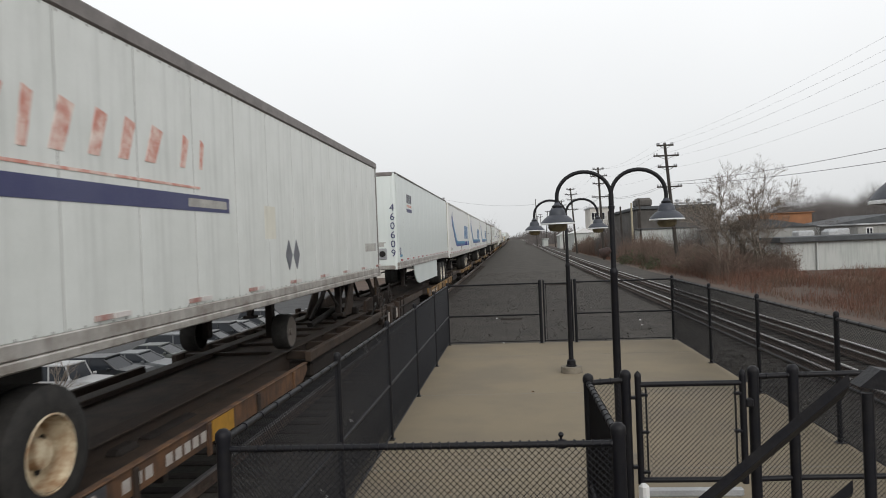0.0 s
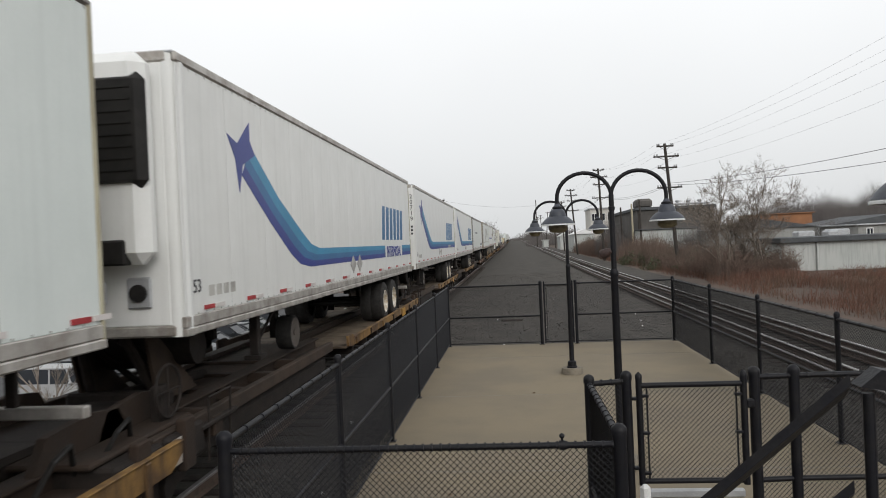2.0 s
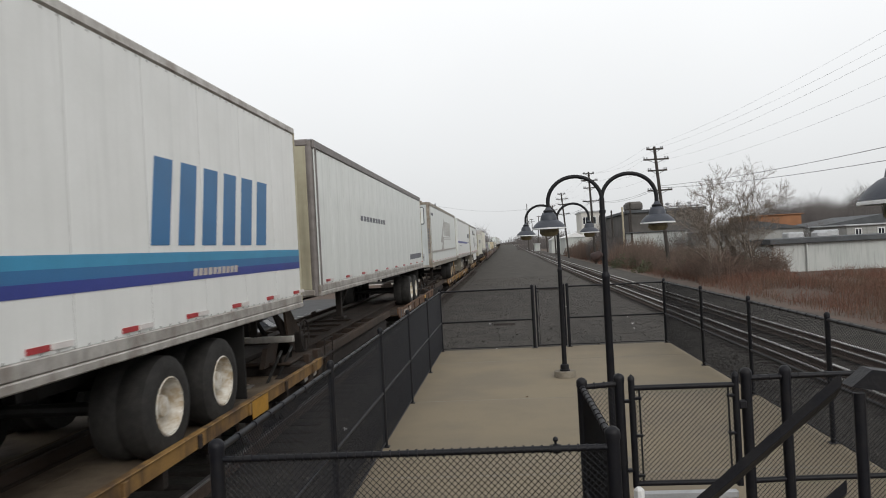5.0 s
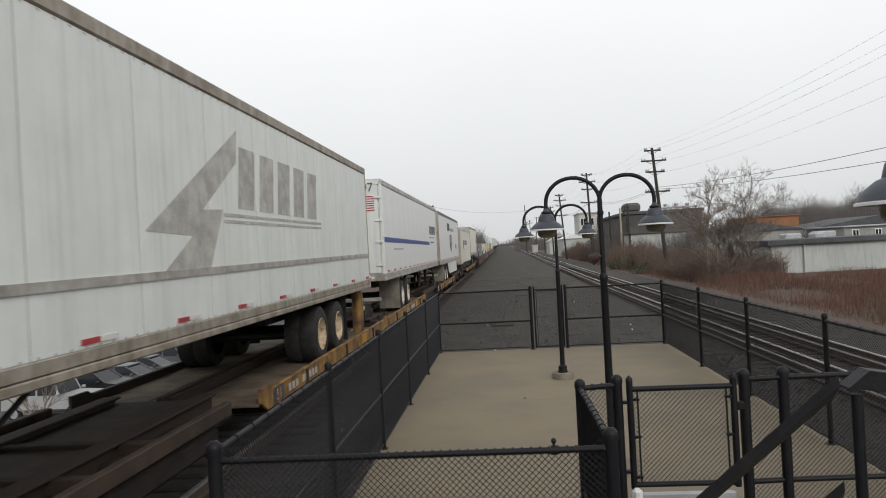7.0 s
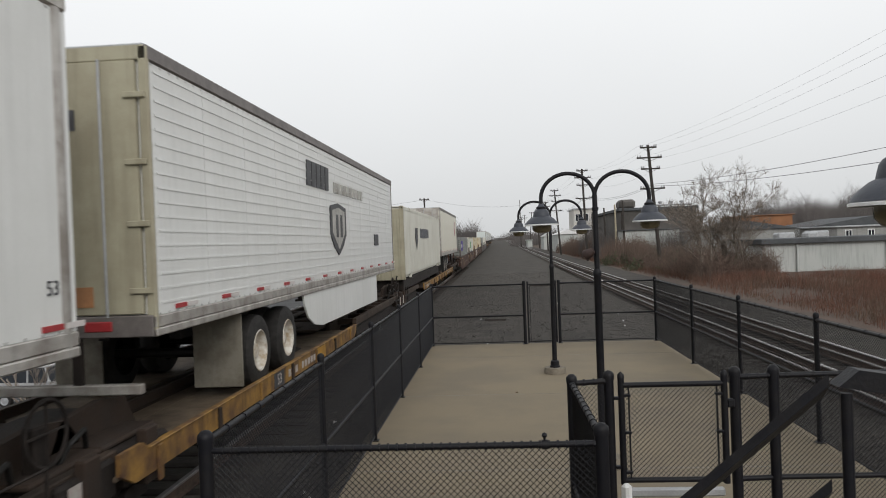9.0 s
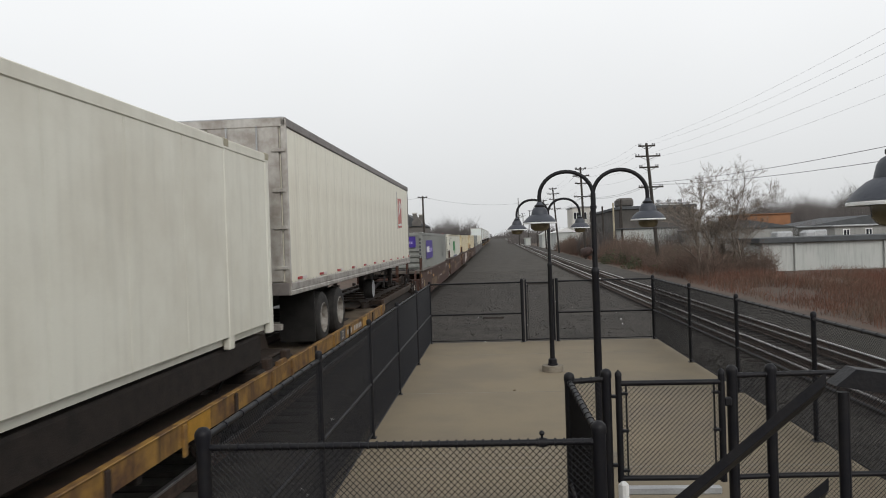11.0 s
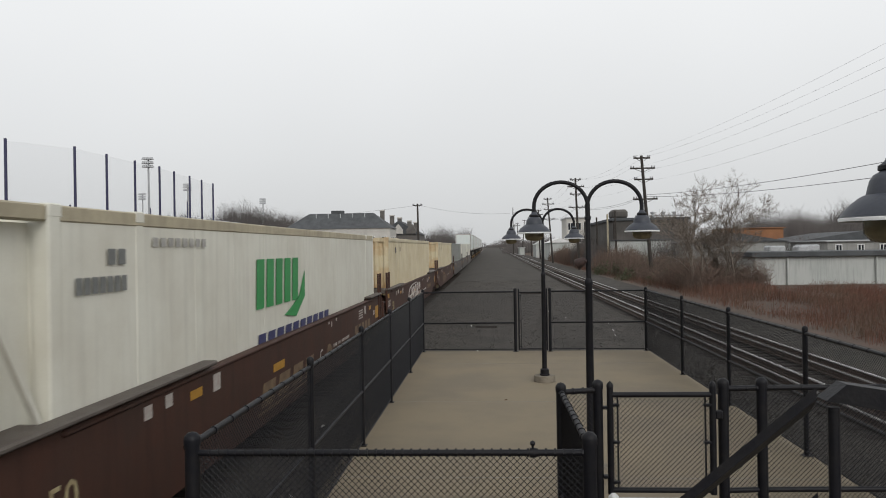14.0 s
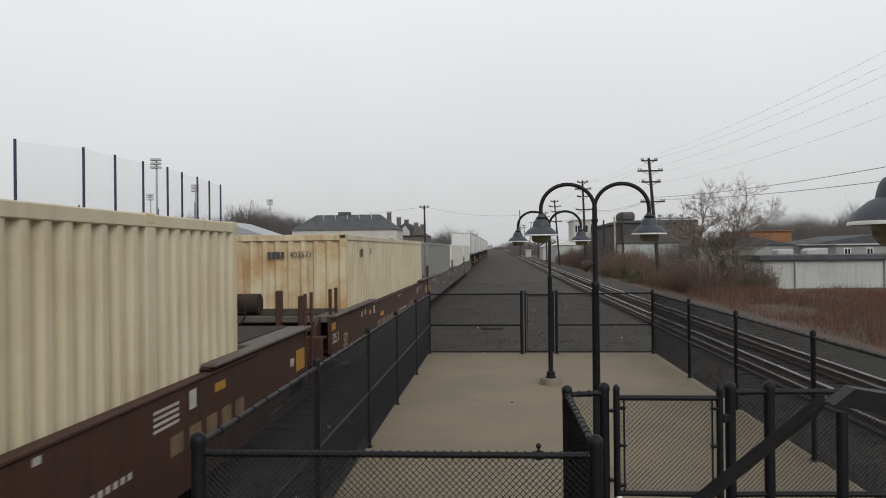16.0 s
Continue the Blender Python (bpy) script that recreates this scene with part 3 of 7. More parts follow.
# ---- lamps ----
def bell(parent, x, y, z=2.92):
    """A stepped bell shade with its rim at height z."""
    s = part("shade", Mesh().lathe([(0.001, 0.245), (0.026, 0.245), (0.034, 0.225), (0.046, 0.212), (0.05, 0.185), (0.072, 0.172), (0.086, 0.150), (0.094, 0.118), (0.098, 0.098), (0.120, 0.088), (0.152, 0.062), (0.178, 0.034), (0.190, 0.012), (0.180, 0.012),
                                    (0.15, 0.05), (0.10, 0.075), (0.001, 0.09)], 32, (x, y, z)), SHADE, parent, smooth=True)
    part("lip", Mesh().lathe([(0.184, 0.013), (0.194, 0.007), (0.194, -0.004), (0.182, -0.004), (0.184, 0.013)], 32, (x, y, z)), RIMLIP, s, "white enamelled rim", smooth=True)
    part("collar", Mesh().lathe([(0.052, 0.186), (0.058, 0.19), (0.058, 0.205), (0.048, 0.212)], 20, (x, y, z)), FENCE, s, smooth=True)
    part("globe", Mesh().lathe([(0.105, 0.05), (0.112, 0.0), (0.108, -0.05), (0.085, -0.078), (0.045, -0.088), (0.001, -0.09)], 20, (x, y, z)), GLOBE, s, "unlit amber glass globe", smooth=True)


def lamp(x, y, base, dz=0.0):
    t = thing("platform_lamp", "black twin-arm gooseneck platform lamp with grey bell shades", "street lamp", group="platform lamps")
    part("footing", Mesh().lathe([(0.001, FLOOR + 0.12), (0.195, FLOOR + 0.12), (0.205, FLOOR + 0.108), (0.21, FLOOR)], 28, (x, y, 0)), FOOTING, t, "round concrete footing", smooth=True)
    part("base", Mesh().lathe([(0.10, FLOOR + 0.12), (0.10, FLOOR + 0.145), (0.085, FLOOR + 0.155), (0.082, FLOOR + 0.235), (0.07, FLOOR + 0.245), (0.047, FLOOR + 0.26), (0.041, base - 0.02), (0.048, base), (0.048, base + 0.035), (0.036, base + 0.06), (0.026, base + 0.075)], 20, (x, y, 0)), FENCE, t, smooth=True)
    part("column", Mesh().tube([(x, y, base), (x, y, 3.0), (x, y, 3.24 + dz)], [0.031, 0.029, 0.029], 14), FENCE, t, smooth=True)
    part("collar", Mesh().lathe([(0.03, 3.06 + dz), (0.037, 3.065 + dz), (0.037, 3.10 + dz), (0.03, 3.105 + dz)], 14, (x, y, 0)), FENCE, t, smooth=True)
    for s in (-1, 1):
        r = 0.305
        pts = [(x, y, 3.10 + dz), (x, y, 3.2 + dz)]
        pts += [(x + s * (r - r * math.cos(a)), y, 3.22 + dz + 0.28 * math.sin(a)) for a in [math.pi * k / 18 for k in range(19)]]
        pts += [(x + s * 2 * r, y, 3.14 + dz)]
        a = part("arm", Mesh().tube(pts, 0.023, 10), FENCE, t, smooth=True)
        bell(a, x + s * 2 * r, y, 2.92 + dz)
    return t


l1 = lamp(1.115, 8.4, 2.33)
horn = part("speaker", Mesh().lathe([(0.001, -0.062), (0.058, -0.062), (0.062, -0.052), (0.045, 0.02), (0.028, 0.05), (0.001, 0.055)], 14), HORN, l1, "small dark rusty horn speaker", smooth=True)
horn.matrix_basis = pose(1.035, 8.36, 2.585, 25, 60, 0)
part("bracket", Mesh().rod((1.05, 8.37, 2.59), (1.10, 8.4, 2.59), 0.011, n=8), FENCE, l1)
lamp(1.02, 14.3, 2.2)
lamp(2.14, 2.85, 1.6, -0.08)


# ---- trains: trailers, spine cars, containers and well cars ----
MOVING = []          # (thing, place along the train)
SIDE = 1.30
LEN = 16.15
AXLE = 1.345       # height of the trailers' wheel hubs
DECK = 0.84


def facing(x, y, z):
    """Where writing stands on the side that faces +x, at y, z."""
    return Matrix(((0, 0, 1, x), (1, 0, 0, y), (0, 1, 0, z), (0, 0, 0, 1)))


def on_end(x, y, z):
    """Where writing stands on an end that faces -y."""
    return Matrix(((1, 0, 0, x), (0, 0, -1, y), (0, 1, 0, z), (0, 0, 0, 1)))


def wheel(parent, x, y, z, rim, side):
    """Dual tyres on one side; x is the outer face."""
    s = side
    w = part("wheel", Mesh().lathe([(0.27, 0), (0.30, 0.0), (0.36, s * 0.012), (0.46, s * -0.0), (0.495, s * -0.03), (0.505, s * -0.10), (0.505, s * -0.20), (0.48, s * -0.26), (0.47, s * -0.30),
                          (0.50, s * -0.34), (0.505, s * -0.45), (0.48, s * -0.56), (0.30, s * -0.58)], 30, (x, y, z), "x"), RUBBER, parent, "black dual tyres", smooth=True)
    part("rim", Mesh().lathe([(0.292, s * 0.004), (0.28, s * 0.012), (0.272, s * -0.005), (0.258, s * -0.06), (0.25, s * -0.17), (0.23, s * -0.205), (0.16, s * -0.20), (0.125, s * -0.18), (0.115, s * -0.10), (0.10, s * -0.055), (0.001, s * -0.045)], 24, (x, y, z), "x"), rim, w, smooth=True)
    holes = Mesh()
    for k in range(5):
        a = 2 * math.pi * k / 5 + 0.3
        cy, cz = y + 0.195 * math.cos(a), z + 0.195 * math.sin(a)
        holes.rod((x - s * 0.21, cy, cz), (x - s * 0.195, cy, cz), 0.036, n=10)
    part("hand_hole", holes, BLACK, w)
    return w


def side_shape(name, pts, material, parent, proud=0.005, label=""):
    return part(name, Mesh().plate(pts, SIDE + 0.012, SIDE + 0.012 + proud), material, parent, label)


def blocks(name, y0, y1, z0, z1, n, material, parent, slant=0.0, fill=0.72, proud=0.005):
    """A row of plain upright blocks standing for a painted name."""
    step = (y1 - y0) / n
    for k in range(n):
        a = y0 + k * step
        side_shape(name, [(a, z0), (a + step * fill, z0), (a + step * fill + slant, z1), (a + slant, z1)], material, parent, proud)


def trailer(s, label, body=None, rear_far=True, z0=2.02, z1=4.85, panels=13, gap=0.012, rail=None, rims=None, reefer=False,
            skirt=False, doors=None, marks=10, front_mat=None, length=LEN, axles=(2.3, 3.6), ribs=0, group="highway trailers on the train", mark_mat=None, flaps=False, bottom=None, dolly=False, cap=0.17):
    body, rail, rims, doors, front_mat = body or WHITE, rail or ALU, rims or RIM, doors or DIRTY, front_mat or body or WHITE
    t = thing("semi_trailer", label, "trailer", group=group)
    part("body", Mesh().slab(-SIDE, SIDE, 0.05, length - 0.05, z0 + 0.2, z1 - 0.04, 0.02), body, t)
    zb, zt = z0 + 0.2, z1 - cap
    step = length / panels
    pm = Mesh().slab(0, 0.012, gap / 2, step - gap / 2, zb, zt, 0.006).data("side_panel", body)
    for k in range(panels):
        o = part("side_panel", pm, None, t)
        o.location = (SIDE, k * step, 0)
    if panels > 6:
        sm = Mesh().box(SIDE + 0.001, SIDE + 0.0085, -0.012, 0.012, zb, zt).data("seam", SEAM)
        for k in range(1, panels):
            o = part("seam", sm, None, t)
            o.location = (0, k * step, 0)
        rivets = Mesh()
        for k in range(int(length / 0.2)):
            for z in (zb + 0.015, zt - 0.02):
                rivets.box(SIDE + 0.012, SIDE + 0.016, 0.1 + k * 0.2, 0.118 + k * 0.2, z - 0.009, z + 0.009)
        tagged(part("rivets", rivets, SEAM, t), kind="stuff")
    part("side_sheet", Mesh().box(-SIDE - 0.012, -SIDE, 0.02, length - 0.02, zb, zt), body, t)
    for k in range(ribs):
        z = zb + 0.12 + (zt - zb - 0.2) * k / (ribs - 1)
        part("side_rib", Mesh().plate([(0.15, z - 0.012), (length - 0.1, z - 0.012), (length - 0.1, z + 0.012), (0.15, z + 0.012)], SIDE + 0.012, SIDE + 0.019), body, t)
    for sgn in (1, -1):
        part("top_rail", Mesh().slab(sgn * SIDE - 0.03, sgn * SIDE + 0.03, 0, length, zt, z1 - 0.01, 0.02), rail, t)
        part("bottom_rail", Mesh().slab(sgn * SIDE - 0.03, sgn * SIDE + 0.026, 0, length, z0 + 0.085, zb, 0.01), bottom or ALU, t)
        part("rail_lip", Mesh().slab(sgn * SIDE - 0.03, sgn * SIDE + 0.034, 0, length, z0, z0 + 0.08, 0.012), bottom or ALU, t)
    part("roof", Mesh().slab(-SIDE, SIDE, 0, length, z1 - 0.03, z1, 0.012), GALV, t)
    for k in range(marks):
        y = 0.45 + (length - 0.9) * k / max(1, marks - 1)
        part("reflector", Mesh().box(SIDE + 0.012, SIDE + 0.018 + 0.012, y, y + 0.25, zb + 0.035, zb + 0.08), mark_mat or RED, t, "red reflective strip")
        part("reflector", Mesh().box(SIDE + 0.012, SIDE + 0.018 + 0.012, y + 0.29, y + 0.53, zb + 0.035, zb + 0.08), PALEMARK, t, "pale reflective strip")
    # the end that faces the camera, and its opposite
    for near in (True, False):
        y, o = (0.0, -1) if near else (length, 1)
        is_rear = (near and not rear_far) or (not near and rear_far)
        ya, yb = sorted((y, y - o * 0.06))
        if is_rear:
            for sx in (-1, 1):
                d = part("rear_door", Mesh().slab(min(sx * 0.02, sx * 1.2), max(sx * 0.02, sx * 1.2), ya, yb, z0 + 0.22, z1 - 0.16, 0.01), doors, t)
                for x in (0.35, 0.85):
                    part("lock_rod", Mesh().rod((sx * x, y + o * 0.03, z0 + 0.2), (sx * x, y + o * 0.03, z1 - 0.15), 0.014, n=6), GALV, d)
                for z in (z0 + 0.45, z0 + 1.1, z0 + 1.7, z0 + 2.35):
                    part("hinge", Mesh().slab(sx * 1.19 - 0.11, sx * 1.19 + 0.11, min(y, y + o * 0.03), max(y, y + o * 0.03), z - 0.03, z + 0.03, 0.008), doors, d)
                part("tail_light", Mesh().slab(sx * 0.75 - 0.14, sx * 0.75 + 0.14, min(y, y + o * 0.035), max(y, y + o * 0.035), z0 + 0.06, z0 + 0.16, 0.01), RED, t)
                part("corner_post", Mesh().slab(sx * SIDE - 0.07, sx * SIDE + 0.028, ya, yb, z0, z1 - 0.02, 0.015), doors, t)
                part("guard_upright", Mesh().slab(sx * 0.5 - 0.05, sx * 0.5 + 0.05, ya, yb, z0 - 0.5, z0, 0.01), STEEL, t)
            part("header", Mesh().slab(-SIDE, SIDE, ya, yb, z1 - 0.16, z1 - 0.01, 0.01), doors, t)
            part("sill", Mesh().slab(-SIDE, SIDE, min(ya, ya + o * 0.02), yb + 0.02, z0, z0 + 0.21, 0.01), rail, t)
            part("underride_guard", Mesh().slab(-1.15, 1.15, ya - 0.02, yb + 0.02, z0 - 0.56, z0 - 0.46, 0.01), ALU, t)
        else:
            part("front_wall", Mesh().slab(-1.18, 1.18, ya, yb, z0 + 0.1, z1 - 0.1, 0.03), front_mat, t)
            for sx in (-1, 1):
                part("corner_post", Mesh().lathe([(0.13, z0), (0.13, z1 - 0.02), (0.001, z1 - 0.02)], 16, (sx * (SIDE - 0.10), y - o * 0.13, 0)), rail if not (reefer or cap < 0.1) else body, t, smooth=True)
            part("front_rail", Mesh().slab(-SIDE + 0.08, SIDE - 0.08, ya - 0.01, yb, z1 - 0.12, z1, 0.02), rail, t)
            part("front_bolster", Mesh().slab(-SIDE + 0.08, SIDE - 0.08, ya - 0.01, yb, z0, z0 + 0.12, 0.02), ALU, t)
            part("glad_hand_box", Mesh().slab(0.72, 0.98, min(y, y + o * 0.04), max(y, y + o * 0.04), z0 + 0.3, z0 + 0.62, 0.02), GALV, t)
            part("connector", Mesh().rod((0.85, y, z0 + 0.46), (0.85, y + o * 0.07, z0 + 0.46), 0.09, n=14), BLACK, t)
            part("document_box", Mesh().slab(0.2, 0.5, min(y, y + o * 0.05), max(y, y + o * 0.05), z0 + 0.35, z0 + 0.6, 0.02), GALV, t)
            if reefer:
                q0, q1 = sorted((y + o * 0.02, y + o * 0.34))
                r = part("cooling_unit", Mesh().slab(-1.12, 1.12, q0, q1, z0 + 0.75, z1 - 0.06, 0.12), WHITE3, t, "white refrigeration unit")
                g0, g1 = sorted((y + o * 0.20, y + o * 0.365))
                part("grille", Mesh().slab(-1.14, 1.14, g0, g1, z0 + 1.5, z1 - 0.28, 0.10), BLACK, r, "black air grille")
                for k in range(9):
                    zz = z0 + 1.55 + k * 0.115
                    part("louvre", Mesh().box(-1.02, 1.02, g0 - 0.012, g1 + 0.012, zz, zz + 0.02), BLACK, r)
                part("display", Mesh().slab(0.35, 0.9, g0, g1, z0 + 0.75, z0 + 1.0, 0.02), BLACK, r)
                part("unit_badge", Mesh().box(-0.5, 0.5, g0, g1, z0 + 1.24, z0 + 1.33), SLATEINK, r)
                part("fuel_tank", Mesh().rod((-0.7, y - o * 1.6, z0 - 0.35), (0.7, y - o * 1.6, z0 - 0.28), 0.24, n=18), STEEL, t, smooth=True)
    # running gear
    ys = [length - a for a in axles] if rear_far else list(axles)
    for y in ys:
        part("axle", Mesh().rod((-1.0, y, AXLE), (1.0, y, AXLE), 0.07, n=10), BLACK, t)
        for sgn in (1, -1):
            wheel(t, sgn * (SIDE - 0.03), y, AXLE, rims, sgn)
    ym = sum(ys) / 2
    part("bogie_frame", Mesh().box(-0.55, -0.4, ym - 1.6, ym + 1.6, z0 - 0.3, z0 - 0.05).box(0.4, 0.55, ym - 1.6, ym + 1.6, z0 - 0.3, z0 - 0.05), BLACK, t)
    part("cross_members", Mesh().box(-1.2, 1.2, 0.1, length - 0.1, z0 + 0.03, z0 + 0.12), BLACK, t)
    o = 1 if rear_far else -1
    yo = max(ys) + 0.72 if rear_far else min(ys) - 0.72
    for sgn in (1, -1):
        part("mud_flap", Mesh().slab(sgn * 0.95 - 0.33, sgn * 0.95 + 0.33, yo - 0.012, yo + 0.012, 0.98, z0 - 0.02, 0.006), FLAP if flaps else BLACK, t)
    yl = 2.9 if rear_far else length - 2.9
    for sgn in (1, -1):
        g = part("landing_leg", Mesh().slab(sgn * 0.95 - 0.06, sgn * 0.95 + 0.06, yl - 0.07, yl + 0.07, z0 - 0.62, z0, 0.01), STEEL, t)
        part("foot", Mesh().slab(sgn * 0.95 - 0.12, sgn * 0.95 + 0.12, yl - 0.14, yl + 0.14, z0 - 0.68, z0 - 0.62, 0.01), STEEL, g)
    for sgn in ((1, -1) if dolly else ()):
        yw = 4.9 if rear_far else length - 6.0
        w = part("landing_wheel", Mesh().lathe([(0.12, -0.13), (0.27, -0.13), (0.29, -0.09), (0.29, 0.09), (0.27, 0.13), (0.24, 0.13)], 24, (sgn * 0.78, yw, 1.38), "x"), RUBBER, t, smooth=True)
        part("disc", Mesh().lathe([(0.245, sgn * 0.132), (0.2, sgn * 0.125), (0.06, sgn * 0.11), (0.05, sgn * 0.13), (0.001, sgn * 0.13)], 24, (sgn * 0.78, yw, 1.38), "x"), GALV if doors is ALU else LEDGE, w, "grimy grey wheel disc")
        part("wheel_arm", Mesh().slab(sgn * 0.55 - 0.06, sgn * 0.55 + 0.06, yw - 0.08, yw + 0.08, 1.3, z0 + 0.04, 0.01).rod((sgn * 0.5, yw, 1.38), (sgn * 0.78, yw, 1.38), 0.05, n=10), STEEL, t)
    part("leg_brace", Mesh().rod((-0.95, yl, z0 - 0.45), (0.95, yl, z0 - 0.05), 0.025, n=6).rod((0.95, yl, z0 - 0.5), (0.95, yl + o * 0.9, z0 - 0.03), 0.025, n=6), STEEL, t)
    if skirt:
        a, b = (3.3, length - 5.4) if rear_far else (5.4, length - 3.3)
        part("side_skirt", Mesh().plate([(a, z0), (b, z0), (b, z0 - 0.70), (a + 1.3, z0 - 0.66), (a + 0.7, z0 - 0.58), (a + 0.3, z0 - 0.42), (a + 0.08, z0 - 0.2)], SIDE - 0.03, SIDE + 0.0), body, t, "white aerodynamic side skirt")
    MOVING.append((t, s))
    return t


def rail_truck(parent, y):
    """A two-axle freight truck centred at y."""
    m = Mesh()
    for sx in (-1, 1):
        m.plate([(y - 1.35, 0.40), (y - 1.35, 0.60), (y - 0.6, 0.62), (y - 0.3, 0.86), (y + 0.3, 0.86), (y + 0.6, 0.62), (y + 1.35, 0.60), (y + 1.35, 0.40), (y + 0.55, 0.36), (y + 0.35, 0.22), (y - 0.35, 0.22), (y - 0.55, 0.36)],
                sx * 1.0 - 0.07, sx * 1.0 + 0.07)
    m.box(-1.0, 1.0, y - 0.22, y + 0.22, 0.45, 0.75)
    t = part("truck", m, STEEL, parent, "rusty cast-steel truck")
    for dy in (-0.88, 0.88):
        w = Mesh().rod((-0.95, y + dy, 0.43), (0.95, y + dy, 0.43), 0.07, n=10)
        for sx in (-1, 1):
            w.lathe([(0.07, sx * 0.66), (0.30, sx * 0.67), (0.42, sx * 0.65), (0.45, sx * 0.66), (0.45, sx * 0.69), (0.43, sx * 0.70), (0.42, sx * 0.79), (0.36, sx * 0.80), (0.32, sx * 0.77), (0.15, sx * 0.78), (0.07, sx * 0.82)], 26, (0, y + dy, 0.43), "x")
        ws = part("wheelset", w, RAILSIDE, t, smooth=True)
        for sx in (-1, 1):
            part("tread", Mesh().lathe([(0.433, sx * 0.70), (0.436, sx * 0.745), (0.428, sx * 0.79)], 26, (0, y + dy, 0.43), "x"), TREAD, ws, "worn bright tread", smooth=True)
        for sx in (-1, 1):
            part("bearing", Mesh().rod((sx * 1.02, y + dy, 0.46), (sx * 1.13, y + dy, 0.46), 0.12, n=14), STEEL, t, smooth=True)
    for sx in (-1, 1):
        for dy in (-0.12, 0.0, 0.12):
            part("spring", Mesh().rod((sx * 1.02, y + dy, 0.28), (sx * 1.02, y + dy, 0.55), 0.055, n=8), RAILSIDE, t)
    return t


def spine_car(s, length, rear_far=True, near_truck=True, hitch=True, sill=None, bumper=False, deck=None, thin=False):
    """One unit of a spine car: centre sill, wheel deck with yellow side sills, hitch, truck at its near end."""
    t = thing("spine_car", "rust-brown spine car with a yellow-sided wheel deck", "railcar", group="spine cars")
    sill = sill or YELLOW
    a, b = (length - 10.1, length + 0.3) if rear_far else (-0.3, 10.1)
    g0, g1 = (0.6, length - 0.6) if not deck else ((0.6, a - 0.1) if rear_far else (b + 0.1, length - 0.6))
    part("deck_floor", Mesh().slab(-0.6, 0.6, g0 - 0.9, g1 + 0.9 if not deck else g1, 0.90, 0.95, 0.01), PLATE, t)
    if deck:
        part("deck_plate", Mesh().slab(-0.455, 0.455, a, b, DECK - 0.05, DECK - 0.006, 0.01), deck, t)
        part("guide_rail", Mesh().slab(-0.11, -0.03, a, b, DECK - 0.006, DECK + 0.12, 0.012).slab(0.03, 0.11, a, b, DECK - 0.006, DECK + 0.12, 0.012), RUST, t)
    part("center_sill", Mesh().slab(-0.2, 0.2, -0.6, length + 0.6, 0.5, 0.84, 0.03), RUST, t)
    for sx in (-1, 1):
        q = part("side_beam", Mesh().slab(sx * 0.66 - 0.05, sx * 0.66 + 0.05, g0, g1, 0.52, 1.0, 0.015), RUST, t)
        part("beam_flange", Mesh().slab(sx * 0.66 - 0.12, sx * 0.66 + 0.12, g0, g1, 1.0, 1.03, 0.008), RUST, q)
        part("beam_foot", Mesh().slab(sx * 0.66 - 0.12, sx * 0.66 + 0.12, g0, g1, 0.49, 0.52, 0.008), STEEL, q)
    for k in range(9):
        y = g0 + 0.3 + k * (g1 - g0 - 0.6) / 8
        part("cross_plate", Mesh().slab(-0.6, 0.6, y - 0.03, y + 0.03, 0.6, 0.895, 0.008), STEEL, t)
    for y in (0.35, length - 0.35):
        q = part("end_box", Mesh().slab(-1.27, 1.27, y - 0.42, y + 0.42, 0.66, 1.0, 0.03), STEEL, t)
        part("end_cover", Mesh().slab(-1.1, 1.1, y - 0.5, y + 0.5, 1.0, 1.06, 0.02), RUST, q)
        part("end_mark", Mesh().box(1.27, 1.276, y - 0.3, y - 0.12, 0.7, 0.96), CHALK, q)
        for sx in (-1, 1):
            part("end_bracket", Mesh().plate([(y - 0.75, 1.0), (y + 0.75, 1.0), (y + 0.55, 1.3), (y + 0.1, 1.36), (y - 0.55, 1.3)], sx * 0.72 - 0.04, sx * 0.72 + 0.04), RUST, q)
            part("stake_pocket", Mesh().slab(sx * 1.26 - 0.05, sx * 1.26 + 0.05, y - 0.12, y + 0.12, 0.6, 1.12, 0.015), RUST, q)
        part("pivot_block", Mesh().slab(-0.35, 0.35, y - 0.9, y + 0.9, 0.84, 1.12, 0.05), STEEL, q)
        part("hose", Mesh().tube([(0.9, y - 0.4, 0.95), (1.0, y - 0.6, 1.25), (1.05, y - 0.9, 1.2), (0.9, y - 1.1, 0.8)], 0.025, 6), BLACK, q)
    for sx in (-1, 1):
        part("wheel_deck", Mesh().slab(min(sx * 0.46, sx * 1.30), max(sx * 0.46, sx * 1.30), a, b, DECK - 0.05, DECK, 0.01), deck or PLATE, t)
        zs = 0.80 if thin else 0.71
        face = sill if sx > 0 else RUST
        q = part("side_sill", Mesh().plate([(a, 0.84), (a + 0.25, zs), (b - 0.25, zs), (b, 0.84), (b, 0.93), (b - 0.05, 0.95), (a + 0.55, 0.95), (a + 0.4, 1.03), (a, 1.03)], sx * 1.30, sx * 1.345), face, t, "worn yellow side sill" if sx > 0 else "")
        part("sill_lip", Mesh().slab(sx * 1.33 - 0.05, sx * 1.33 + 0.03, a + 0.5, b, 0.945, 0.968, 0.008), face, q)
        for k in range(7):
            y = a + 0.7 + k * (b - a - 1.4) / 6
            part("sill_stiffener", Mesh().slab(sx * 1.35 - 0.01, sx * 1.35 + 0.025, y - 0.04, y + 0.04, zs if thin else 0.60, 0.94, 0.008), RUST if k % 2 or sx < 0 else sill, q)
